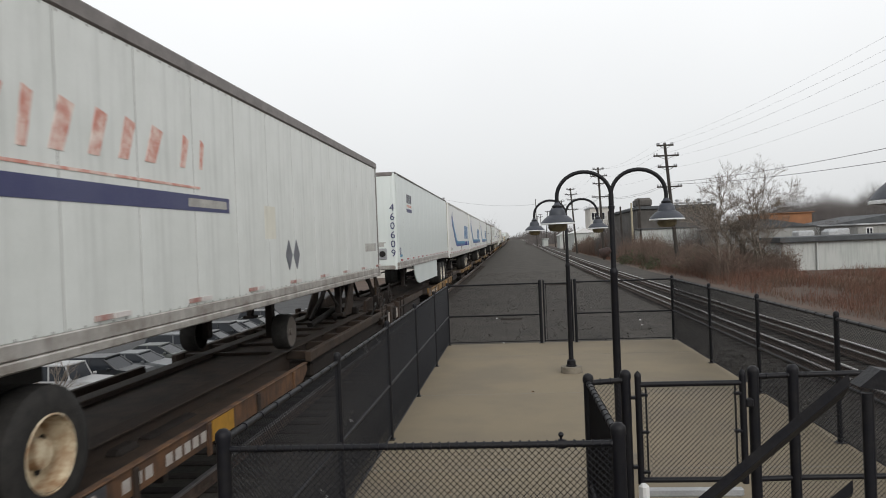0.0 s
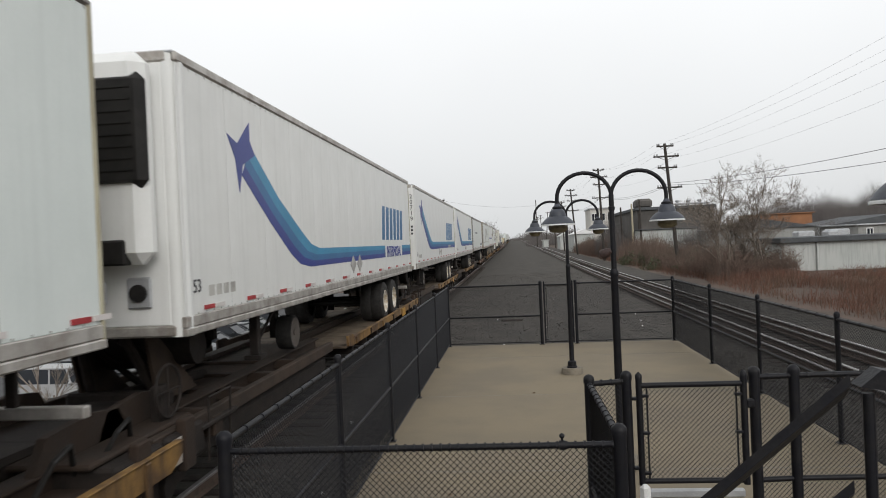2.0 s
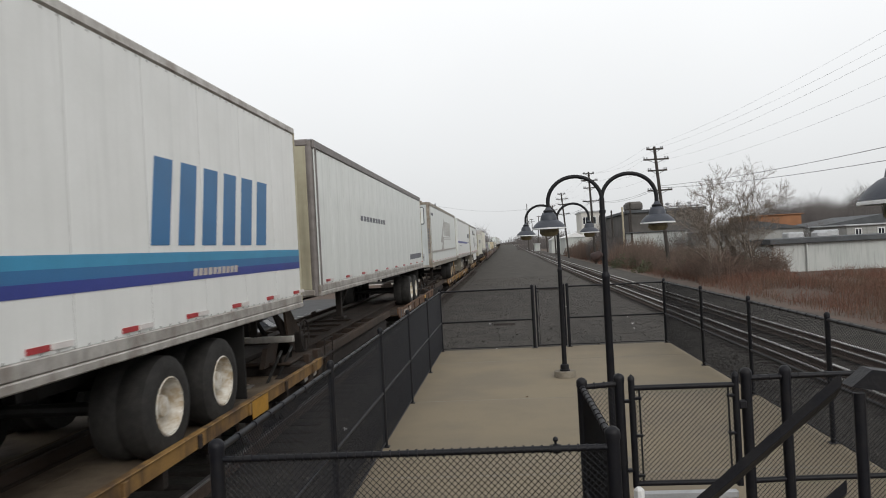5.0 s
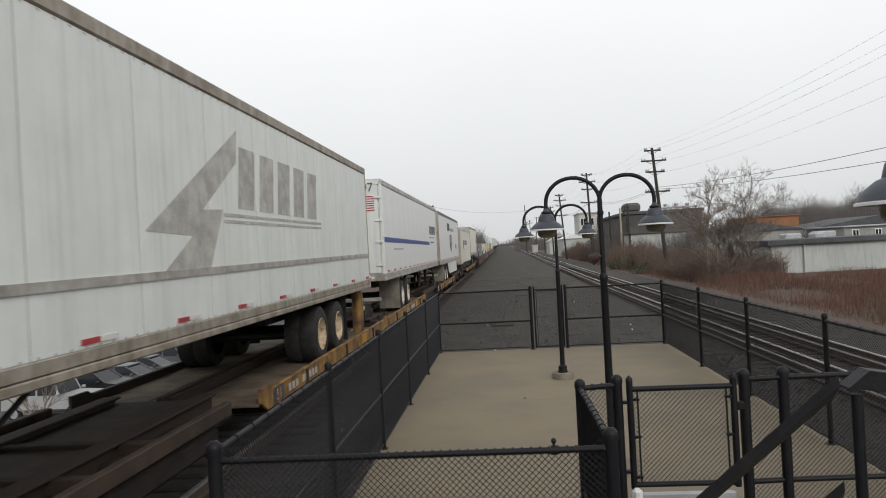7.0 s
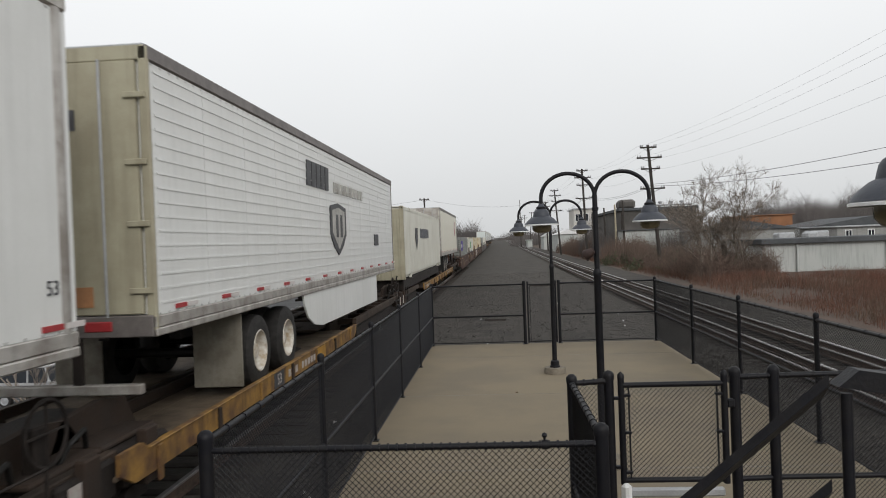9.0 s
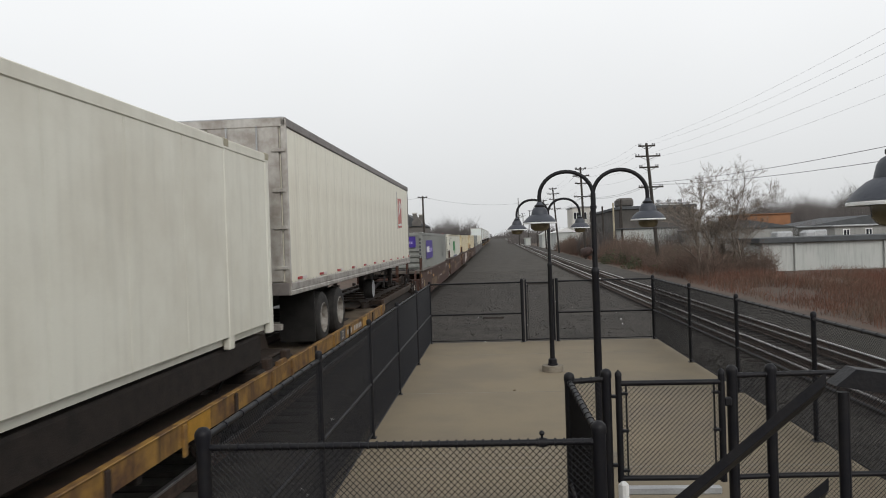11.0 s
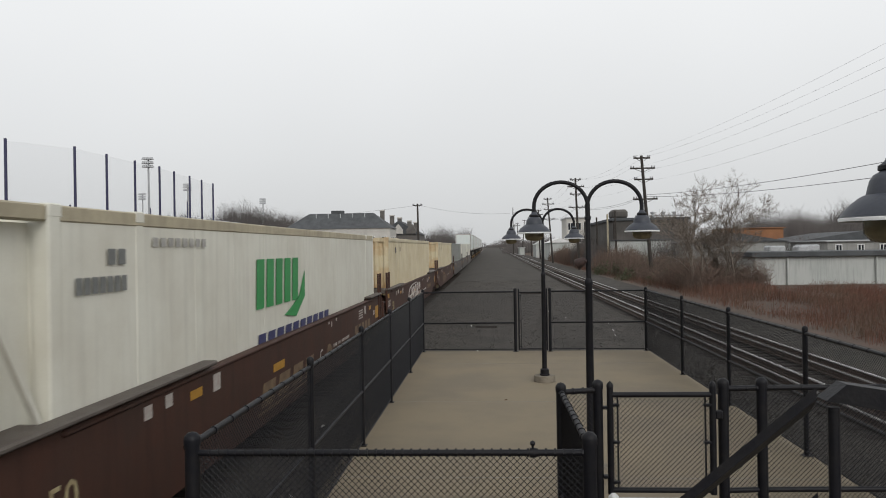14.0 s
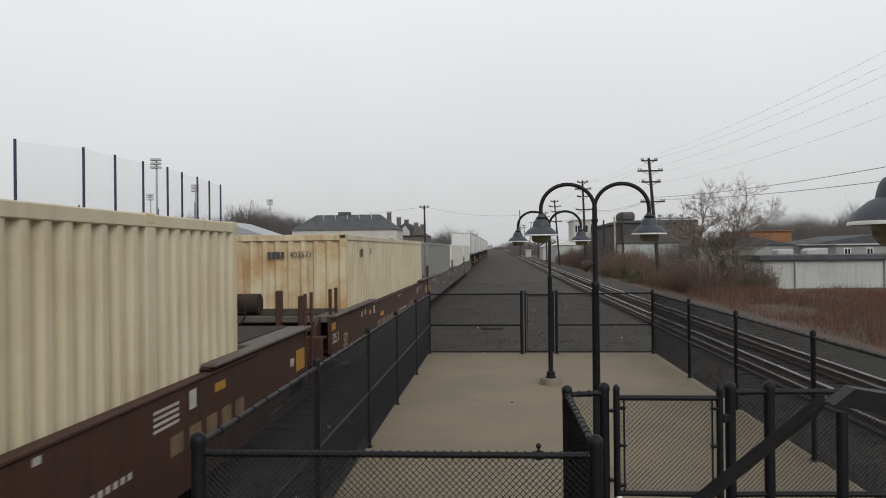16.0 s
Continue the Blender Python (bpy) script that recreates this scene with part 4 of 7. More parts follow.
    for k in range(8):
        y = a + 0.6 + k * (b - a - 1.2) / 7
        part("deck_bearer", Mesh().box(-1.29, 1.29, y - 0.05, y + 0.05, 0.60, DECK - 0.052), STEEL, t)
    mk = a + (5.0 if not rear_far else 1.2)
    for k in range(0 if thin else 9):
        if k != 3:
            part("stencil", Mesh().box(1.346, 1.349, mk + k * 0.19, mk + 0.13 + k * 0.19, 0.77, 0.88), CHALK, t, "white stencilled mark")
    if not thin:
        part("load_board", Mesh().box(1.346, 1.352, mk - 0.72, mk - 0.24, 0.72, 0.94), INK, t)
        lettering("length_mark", "53", 0.22, CHALK, facing(1.355, mk - 0.48, 0.83), t, 0.002)
    part("paint_patch", Mesh().box(1.346, 1.352, b - 3.6, b - 3.0, 0.72, 0.94), AMBER, t)
    # raised brown frames and dark gear beside the hitch, at the end without a wheel deck
    h0, h1 = (-0.2, a - 0.7) if rear_far else (b + 0.7, length + 0.2)
    part("under_gear", Mesh().slab(-1.12, 1.12, h0 + 0.4, h1 - 0.2, 0.52, 0.80, 0.05), STEEL, t)
    for sx in (-1, 1):
        part("frame_rail", Mesh().slab(sx * 1.16 - 0.05, sx * 1.16 + 0.05, h0, h1, 0.86, 1.03, 0.012), PLATE, t)
    for k in range(max(2, int((h1 - h0) / 1.15))):
        y = h0 + 0.35 + k * 1.15
        part("frame_bearer", Mesh().slab(-1.15, 1.15, y - 0.07, y + 0.07, 0.86, 1.0, 0.012), RUST, t)
    yw = h0 + 0.7 if rear_far else h1 - 0.7
    part("brake_wheel", Mesh().tube([(1.02, yw + 0.27 * math.cos(i * math.pi / 10), 1.36 + 0.27 * math.sin(i * math.pi / 10)) for i in range(21)], 0.018, 6)
         .rod((1.02, yw - 0.26, 1.36), (1.02, yw + 0.26, 1.36), 0.012, n=5).rod((1.02, yw, 1.1), (1.02, yw, 1.62), 0.012, n=5), STEEL, t)
    part("brake_stand", Mesh().slab(0.86, 0.98, yw - 0.1, yw + 0.1, 0.95, 1.42, 0.02), STEEL, t)
    if bumper:
        part("bumper_post", Mesh().lathe([(0.14, DECK), (0.14, 1.78), (0.10, 1.86), (0.001, 1.88)], 16, (1.02, b - 2.3, 0)), YELLOW, t, "yellow bumper post", smooth=True)
    for y in (1.2, length - 1.2):
        if a - 0.6 < y < b + 0.3:
            continue
        part("outrigger", Mesh().slab(-1.25, 1.25, y - 0.12, y + 0.12, 0.72, 0.94, 0.02), RUST, t)
        part("step_plate", Mesh().slab(0.85, 1.28, y - 0.5, y + 0.5, 0.88, 0.93, 0.01), STEEL, t)
        part("grab_iron", Mesh().tube([(1.25, y - 0.3, 0.5), (1.27, y - 0.3, 1.2), (1.27, y + 0.3, 1.2), (1.25, y + 0.3, 0.5)], 0.014, 6), STEEL, t)
    part("brake_pipe", Mesh().tube([(0.42, 0, 0.75), (0.42, length * 0.4, 0.72), (0.40, length, 0.75)], 0.03, 8), STEEL, t)
    part("brake_reservoir", Mesh().rod((0.75, length * 0.33, 0.68), (0.75, length * 0.33 + 1.1, 0.68), 0.19, n=16), STEEL, t, smooth=True)
    part("brake_valve", Mesh().slab(0.5, 0.85, length * 0.33 - 0.6, length * 0.33 - 0.2, 0.5, 0.9, 0.04), STEEL, t)
    if hitch:
        y = 1.0 if rear_far else length - 1.0
        o = 1 if rear_far else -1
        h = Mesh()
        for sx in (-1, 1):
            h.rod((sx * 0.42, y + o * 0.5, 1.02), (sx * 0.25, y, 1.92), 0.06, n=8)
            h.rod((sx * 0.30, y + o * 1.5, 1.02), (sx * 0.2, y, 1.86), 0.045, n=8)
        k = part("hitch_stand", h, STEEL, t, "dark steel trailer hitch stand")
        for sx in (-1, 1):
            part("hitch_gusset", Mesh().plate([(y + o * 0.1, 1.9), (y + o * 0.3, 1.9), (y + o * 1.35, 1.06), (y + o * 0.35, 1.06)], sx * 0.46 - 0.02, sx * 0.46 + 0.02), PLATE, k)
        part("hitch_crosshead", Mesh().slab(-0.62, 0.62, y + o * 0.35 - 0.1, y + o * 0.35 + 0.1, 1.02, 1.2, 0.03), STEEL, k)
        part("hitch_screw", Mesh().rod((0.0, y + o * 0.5, 1.15), (0.0, y + o * 2.6, 1.0), 0.07, n=10), STEEL, k)
        part("hitch_head", Mesh().slab(-0.5, 0.5, y - 0.45, y + 0.45, 1.9, 2.02, 0.03), STEEL, k)
    if near_truck:
        rail_truck(t, -0.65)
    MOVING.append((t, s))
    return t


def corrugated(y0, y1, z0, z1, x, pitch=0.26, depth=0.075):
    """A corrugated sheet along y, faces +x, at x."""
    pts = []
    n = max(2, int((y1 - y0) / pitch))
    p = (y1 - y0) / n
    for k in range(n):
        a = y0 + k * p
        pts += [(a, 0), (a + p * 0.34, 0), (a + p * 0.50, -depth), (a + p * 0.84, -depth)]
    pts.append((y1, 0))
    m = Mesh()
    v = [(x + dx, y, z) for y, dx in pts for z in (z0, z1)]
    m.add(v, [(2 * i, 2 * i + 2, 2 * i + 3, 2 * i + 1) for i in range(len(pts) - 1)])
    return m


def container(s, label, paint_mat, end_mat=None, z0=0.25, z1=3.14, corr=True, end="corr", length=LEN, posts=(1.7, 14.45), rail=None, reefer=False, group="containers on the train"):
    end_mat, rail = end_mat or paint_mat, rail or paint_mat
    t = thing("shipping_container", label, "container", group=group)
    part("inner_box", Mesh().box(-SIDE + 0.1, SIDE - 0.1, 0.1, length - 0.06, z0 + 0.05, z1 - 0.05), paint_mat, t)
    cuts = [0.12, *posts, length - 0.12]
    for a, b in zip(cuts, cuts[1:]):
        if corr:
            part("side_sheet", corrugated(a + 0.05, b - 0.05, z0 + 0.16, z1 - 0.12, SIDE - 0.005), paint_mat, t)
        else:
            n = max(1, round((b - a) / 1.22))
            for k in range(n):
                w = (b - a - 0.1) / n
                part("side_panel", Mesh().slab(SIDE - 0.02, SIDE - 0.004, a + 0.05 + k * w + 0.004, a + 0.05 + (k + 1) * w - 0.004, z0 + 0.16, z1 - 0.12, 0.004), paint_mat, t)
    part("far_sheet", Mesh().box(-SIDE, -SIDE + 0.03, 0.1, length - 0.1, z0 + 0.1, z1 - 0.1), paint_mat, t)
    for y in (*posts, length - 0.09):
        part("post", Mesh().slab(SIDE - 0.09, SIDE + 0.004, y - 0.08, y + 0.08, z0, z1, 0.012), paint_mat, t)
    for sgn in (1, -1):
        part("top_rail", Mesh().slab(sgn * SIDE - 0.05, sgn * SIDE + 0.008, 0.02, length - 0.02, z1 - 0.13, z1, 0.012), rail, t)
        for y in (0.09, length - 0.09, *posts):
            part("corner_casting", Mesh().slab(sgn * SIDE - 0.13, sgn * SIDE + 0.012, y - 0.09, y + 0.09, z1 - 0.1, z1 + 0.012, 0.012), end_mat, t)
        part("end_post", Mesh().slab(sgn * SIDE - 0.14 * (sgn > 0), sgn * SIDE + 0.14 * (sgn < 0) + 0.009 * (sgn > 0), 0.0, 0.165, z0 + 0.003, z1 - 0.003, 0.015), end_mat, t)
    part("roof", Mesh().box(-SIDE + 0.04, SIDE - 0.04, 0.05, length - 0.05, z1 - 0.03, z1 - 0.005), rail, t)
    if end == "corr":
        e = corrugated(-SIDE + 0.14, SIDE - 0.14, z0 + 0.15, z1 - 0.12, 0.0, 0.26, 0.055)
        e.v = [(y, 0.02 - x, z) for x, y, z in e.v]
        part("end_sheet", e, end_mat, t)
        part("end_header", Mesh().slab(-SIDE + 0.14, SIDE - 0.14, 0.0, 0.1, z1 - 0.14, z1, 0.012), end_mat, t)
    elif end == "bars":
        part("end_header", Mesh().slab(-SIDE + 0.14, SIDE - 0.14, 0.0, 0.1, z1 - 0.14, z1, 0.012), end_mat, t)
        part("end_sheet", Mesh().box(-SIDE + 0.12, SIDE - 0.12, 0.05, 0.08, z0, z1 - 0.1), end_mat, t)
        for k in range(8):
            z = z0 + 0.30 + k * 0.243
            e = [(-0.03, z + 0.06), (-0.03, z + 0.15), (0.052, z + 0.20), (0.052, z - 0.0)]
            part("end_bar", Mesh().add([(x, y, h) for x in (-SIDE + 0.14, SIDE - 0.14) for y, h in e], [(0, 1, 2, 3), (7, 6, 5, 4), (0, 4, 5, 1), (1, 5, 6, 2), (2, 6, 7, 3), (3, 7, 4, 0)]), end_mat, t)
    elif end == "reefer":
        part("end_frame", Mesh().slab(-SIDE + 0.1, SIDE - 0.1, 0.0, 0.1, z0, z1, 0.02), end_mat, t)
        yb = -0.95
        bay = part("frame_bay", Mesh().box(-SIDE + 0.16, SIDE - 0.16, yb + 0.12, 0.0, z0 + 0.1, z1 - 0.14), end_mat, t, "off-white frame bay round the cooling unit")
        for sx in (-1, 1):
            part("bay_post", Mesh().slab(sx * SIDE - (0.13 if sx > 0 else -0.0), sx * SIDE + (0.0 if sx > 0 else 0.13), yb, yb + 0.14, z0, z1, 0.015), end_mat, bay)
            part("bay_rail", Mesh().slab(sx * SIDE - (0.11 if sx > 0 else 0.0), sx * SIDE + (0.0 if sx > 0 else 0.11), yb + 0.14, 0.0, z1 - 0.13, z1, 0.015), rail, bay)
            part("bay_brace", Mesh().plate([(yb + 0.14, z1 - 0.5), (yb + 0.14, z1 - 0.3), (-0.08, z0 + 1.22), (-0.02, z0 + 1.22), (-0.02, z0 + 1.05)], sx * SIDE - 0.05 * (sx > 0), sx * SIDE + 0.05 * (sx < 0)), end_mat, bay)
            part("bay_sill", Mesh().slab(sx * SIDE - (0.12 if sx > 0 else 0.0), sx * SIDE + (0.0 if sx > 0 else 0.12), yb + 0.14, 0.0, z0 + 1.08, z0 + 1.2, 0.015), end_mat, bay)
        r = part("cooling_unit", Mesh().slab(-1.05, 1.05, yb - 0.22, yb + 0.14, z0 + 0.9, z1 - 0.08, 0.14), WHITE3, t, "white refrigeration unit")
        part("grille", Mesh().slab(-1.16, 1.16, yb - 0.28, yb, z0 + 1.65, z1 - 0.10, 0.10), BLACK, r, "black air grille")
        for k in range(10):
            part("louvre", Mesh().box(-1.05, 1.05, yb - 0.292, yb - 0.26, z0 + 1.74 + k * 0.1, z0 + 1.76 + k * 0.1), BLACK, r)
    else:
        part("end_sheet", Mesh().slab(-SIDE + 0.12, SIDE - 0.12, 0.02, 0.08, z0, z1 - 0.1, 0.01), end_mat, t)
        for k in range(5):
            part("end_rib", Mesh().slab(-1.05 + k * 0.46, -0.99 + k * 0.46, -0.012, 0.03, z0 + 0.1, z1 - 0.15, 0.01), end_mat, t)
    MOVING.append((t, s))
    return t


def well_car(s, length=LEN, paint_mat=None, near=1.15, far=1.15, near_truck=True, mark=0.0, letter=""):
    """A well car unit round a container that starts at its origin."""
    paint_mat = paint_mat or MAROON
    t = thing("well_car", "maroon well car with stencils and end platforms" if paint_mat is MAROON else "grey well car with end platforms", "railcar", group="well cars")
    for sx in (-1, 1):
        x0, x1 = sorted((sx * (SIDE + 0.03), sx * (SIDE + 0.09)))
        part("side", Mesh().plate([(-near, 0.75), (0.4, 0.28), (length - 0.4, 0.28), (length + far, 0.75), (length + far, 1.42), (-near, 1.42)], x0, x1), paint_mat, t)
        part("top_chord", Mesh().slab(x0 - 0.03, x1 + 0.03, 0.0, length, 1.36, 1.42, 0.02), paint_mat, t)
        for a, b in ((-near, 2.9), (length - 1.6, length + far)):
            if a > 0:
                part("end_ledge", Mesh().slab(min(x0, sx * 0.95) if sx > 0 else x0 - 0.03, x1 + 0.03 if sx > 0 else max(x1, sx * 0.95), a, b, 1.415, 1.455, 0.012), STEEL, t)
            part("chord_cap", Mesh().slab(x0 - (0.02 if sx > 0 else 0.10), x1 + (0.10 if sx > 0 else 0.02), a, b, 1.46, 1.51, 0.015), LEDGE, t)
            part("cap_web", Mesh().slab(x0 - 0.01, x1 + 0.01, a, b, 1.42, 1.46, 0.01), paint_mat, t)
    for y0, y1 in ((-near, -0.12), (length + 0.12, length + far)):
        part("end_platform", Mesh().slab(-1.32, 1.32, y0, y1, 1.36, 1.50, 0.02), LEDGE, t)
        part("grating", Mesh().slab(-1.1, 1.1, y0 + 0.1, y1 - 0.1, 1.50, 1.515, 0.004), STEEL, t)
        part("bolster", Mesh().slab(-0.5, 0.5, y0 - 0.4, y1 + 0.4, 0.7, 1.2, 0.05), paint_mat, t)
        part("bulkhead", Mesh().slab(-1.3, 1.3, (y0 + y1) / 2 - 0.1, (y0 + y1) / 2 + 0.1, 0.75, 1.28, 0.03), paint_mat, t)
        part("walkway", Mesh().slab(-1.1, 1.1, y0 - 0.25, y0 + 0.25, 1.05, 1.09, 0.01), STEEL, t)
    lad = part("ladder", Mesh().rod((1.36, -near + 0.1, 0.55), (1.36, -near + 0.1, 2.02), 0.035, n=8).rod((1.36, -near + 0.62, 0.55), (1.36, -near + 0.62, 2.02), 0.035, n=8), paint_mat, t)
    for k in range(4):
        part("rung", Mesh().rod((1.38, -near + 0.1, 0.62 + 0.32 * k), (1.38, -near + 0.62, 0.62 + 0.32 * k), 0.014, n=6), GALV if k < 2 else STEEL, lad)
    part("guide_post", Mesh().slab(0.3, 0.42, -near - 0.05, -near + 0.1, 1.2, 2.0, 0.02).slab(0.75, 0.85, -near - 0.05, -near + 0.1, 1.2, 1.9, 0.02), paint_mat, t)
    for sx in (-1, 1):
        part("corner_gusset", Mesh().plate([(-near, 0.72), (-near, 1.5), (-near - 0.34, 1.34), (-near - 0.42, 0.86)], sx * 1.16 - 0.03, sx * 1.16 + 0.03), paint_mat, t)
    part("step_tread", Mesh().slab(0.9, 1.36, -near - 0.55, -near - 0.2, 1.1, 1.14, 0.01).slab(0.9, 1.36, -near - 0.5, -near - 0.2, 0.7, 0.74, 0.01), STEEL, t)
    part("side_bracket", Mesh().slab(1.05, 1.36, -near - 0.62, -near - 0.5, 0.66, 1.16, 0.015), paint_mat, t)
    part("coupler_box", Mesh().slab(-0.42, 0.42, -near - 1.1, -near - 0.3, 0.66, 1.02, 0.05), STEEL, t)
    part("brake_rod", Mesh().rod((0.55, -near - 0.9, 1.0), (0.85, -near + 0.2, 1.42), 0.022, n=6).rod((-0.6, -near - 0.7, 1.25), (0.4, -near - 0.1, 1.3), 0.022, n=6), STEEL, t)
    part("air_hose", Mesh().tube([(0.5, -near - 0.3, 1.2), (0.62, -near - 0.7, 0.95), (0.55, -near - 1.0, 0.72), (0.4, -near - 1.2, 0.9)], 0.026, 6), BLACK, t)
    part("brake_wheel", Mesh().tube([(-0.55 + 0.28 * math.cos(i * math.pi / 9), -near - 0.12, 1.58 + 0.28 * math.sin(i * math.pi / 9)) for i in range(19)], 0.018, 6)
         .rod((-0.83, -near - 0.12, 1.58), (-0.27, -near - 0.12, 1.58), 0.012, n=5).rod((-0.55, -near - 0.12, 1.3), (-0.55, -near - 0.12, 1.86), 0.014, n=5), STEEL, t)
    part("brake_cylinder", Mesh().rod((-1.15, -near + 0.25, 1.72), (-0.1, -near + 0.25, 1.72), 0.21, n=18), RUST, t, smooth=True)
    x = SIDE + 0.091
    for y, z, w, h, m in ((length + far - 0.62, 0.82, 0.5, 0.34, AMBER), (length + far - 0.95, 0.95, 0.2, 0.12, CHALK), (-near + 0.08, 1.2, 0.34, 0.14, AMBER), (1.3, 1.18, 0.16, 0.13, CHALK), (1.75, 1.2, 0.16, 0.13, CHALK), (3.0, 1.12, 0.22, 0.2, CHALK), (2.35, 1.15, 0.32, 0.1, AMBER),
                          (length - 1.4, 1.15, 0.32, 0.1, AMBER), (length - 2.1, 1.1, 0.18, 0.2, CHALK), (mark + 4.15, 0.94, 0.58, 0.12, AMBER), (mark + 7.85, 1.27, 0.1, 0.05, CHALK), (mark + 8.1, 1.2, 0.08, 0.1, CHALK), (mark + 8.55, 1.27, 0.1, 0.06, CHALK)):
        part("stencil", Mesh().box(x, x + 0.004, y, y + w, z, z + h), m, t)
    for k in range(4):
        part("stencil", Mesh().box(x, x + 0.004, length - 2.9, length - 2.35, 1.22 - 0.06 * k, 1.25 - 0.06 * k), CHALK, t)
    for k in range(14):
        if k not in (3, 6):
            part("stencil", Mesh().box(x, x + 0.004, mark + 8.3 + 0.12 * k, mark + 8.37 + 0.12 * k, 0.76, 0.82), CHALK, t)
    if paint_mat is MAROON:
        part("roundel", Mesh().plate([(mark + 7.9 + 0.2 * math.cos(i * math.pi / 7), 0.75 + 0.13 * math.sin(i * math.pi / 7)) for i in range(14)], x, x + 0.004), GOLD, t)
        part("roundel_bar", Mesh().box(x + 0.004, x + 0.007, mark + 7.78, mark + 8.02, 0.70, 0.73), paint_mat, t)
        for y0, y1, slant in ((3.55, 4.15, 0.12), (4.35, 4.95, 0.12), (5.15, 5.75, 0.12), (5.95, 6.5, 0.12)):
            for c0, c1, z0, z1 in ((0.0, 1.0, 0.52, 0.86),):
                w = y1 - y0
                lo, hi = slant * (z0 - 0.52) / 0.34, slant * (z1 - 0.52) / 0.34
                p, q = mark + y0 + c0 * w, mark + y0 + c1 * w
                part("faded_emblem", Mesh().plate([(p + lo, z0), (q + lo, z0), (q + hi, z1), (p + hi, z1)], x, x + 0.003), GOLD, t)
        part("faded_emblem", Mesh().box(x, x + 0.003, mark + 3.4, mark + 6.4, 0.44, 0.48), GOLD, t)
        for k in range(5):
            part("faded_emblem", Mesh().box(x, x + 0.003, mark + 10.7 + 0.45 * k, mark + 11.0 + 0.45 * k, 0.72, 0.92), GOLD, t)
    if letter:
        lettering("unit_letter", letter, 0.34, CHALK, facing(x + 0.003, mark + 7.22, 0.73), t, 0.002)
    lettering("load_mark", "125 T", 0.26, CHALK, facing(x + 0.003, -near + 0.42, 1.02), t, 0.002)
    lettering("capacity_mark", "50", 0.42, PALEGOLD, facing(x + 0.003, -near + 1.35, 0.86), t, 0.002)
    far_ladder = part("ladder", Mesh().rod((1.40, length + far - 0.06, 0.42), (1.40, length + far - 0.06, 2.05), 0.03, n=8).rod((1.40, length + far + 0.34, 0.42), (1.40, length + far + 0.34, 2.05), 0.03, n=8), paint_mat, t)
    for k in range(5):
        part("rung", Mesh().rod((1.40, length + far - 0.06, 0.5 + 0.3 * k), (1.40, length + far + 0.34, 0.5 + 0.3 * k), 0.014, n=6), STEEL, far_ladder)
    part("ladder_bracket", Mesh().slab(1.2, 1.38, length + far - 0.02, length + far + 0.3, 1.36, 1.42, 0.01), paint_mat, far_ladder)
    if near_truck:
        rail_truck(t, -near - 0.2)
    MOVING.append((t, s))
    return t


def diamonds(t, y, z, m=None, w=0.34, h=0.42, n=2):
    for k in range(n):
        c = y + k * w * 1.25
        side_shape("placard_holder", [(c - w / 2, z), (c, z - h / 2), (c + w / 2, z), (c, z + h / 2)], m or GHOST, t, 0.012)


OUT = SIDE + 0.014
# A: old white trailer with faded red name and a navy band
A = trailer(1.63, "old white trailer with a faded red name and navy band", WHITE, False, 2.0, 4.8, 14, rail=DARKRAIL, rims=RIMOLD, axles=(2.05, 3.3), dolly=True, mark_mat=mat("worn_red_reflector", (0.30, 0.13, 0.11), 0.6, vary=0.2, scale=8, tint=(0.42, 0.34, 0.31)))
side_shape("band", [(0.5, 3.16), (6.68, 3.20), (6.68, 3.37), (0.5, 3.33)], NAVY, A)
side_shape("band_tail", [(5.6, 3.235), (6.6, 3.24), (6.6, 3.33), (5.6, 3.325)], GHOST, A, 0.008)
side_shape("thin_band", [(0.5, 3.40), (5.9, 3.43), (5.9, 3.455), (0.5, 3.425)], REDOLD, A)
for k, (y, w) in enumerate(((2.55, 0.34), (3.0, 0.2), (3.35, 0.34), (3.85, 0.3), (4.3, 0.3), (4.75, 0.36), (5.45, 0.22), (5.9, 0.14))):
    zz = 3.52 + 0.03 * k * 0.6
    side_shape("faded_name", [(y, zz), (y + w * 0.5, zz), (y + w, zz + 0.42 - 0.02 * k), (y + w * 0.45, zz + 0.46 - 0.02 * k)], REDOLD, A)
diamonds(A, 8.9, 2.66, SLATEINK, 0.3, 0.44)
blocks("small_name", 14.5, 15.75, 2.62, 2.80, 9, GHOST, A, 0.0, 0.8)
side_shape("paint_ghost", [(7.9, 2.9), (8.35, 2.9), (8.35, 3.35), (7.9, 3.35)], OFFWHITE, A, 0.003)
spine_car(1.0, 18.6, False, sill=OLDSILL)
# B: white trailer with a skirt and a small sign
B = trailer(20.8, "white ribbed-panel trailer with side skirts and front fleet number", WHITE2, True, 2.03, 4.86, 13, 0.022, rail=DARKRAIL, skirt=True, marks=13, axles=(2.2, 3.45), front_mat=WHITE2, length=15.8, cap=0.07)
blocks("sign", 2.0, 3.1, 4.05, 4.33, 6, SLATEINK, B)
blocks("sign_line", 2.02, 3.05, 3.92, 4.0, 9, REDOLD, B)
side_shape("sign_band", [(1.95, 3.76), (3.08, 3.76), (3.08, 3.87), (1.95, 3.87)], NAVY, B)
lettering("length_mark", "53", 0.30, NAVY, facing(OUT + 0.003, 0.34, 2.54), B)
side_shape("small_label", [(0.3, 2.38), (0.75, 2.38), (0.75, 2.45), (0.3, 2.45)], BLUE1, B)
for k, c in enumerate("460609"):
    lettering("fleet_number", c, 0.30, NAVY, on_end(SIDE - 0.13, -0.012, 3.82 - 0.265 * k), B)
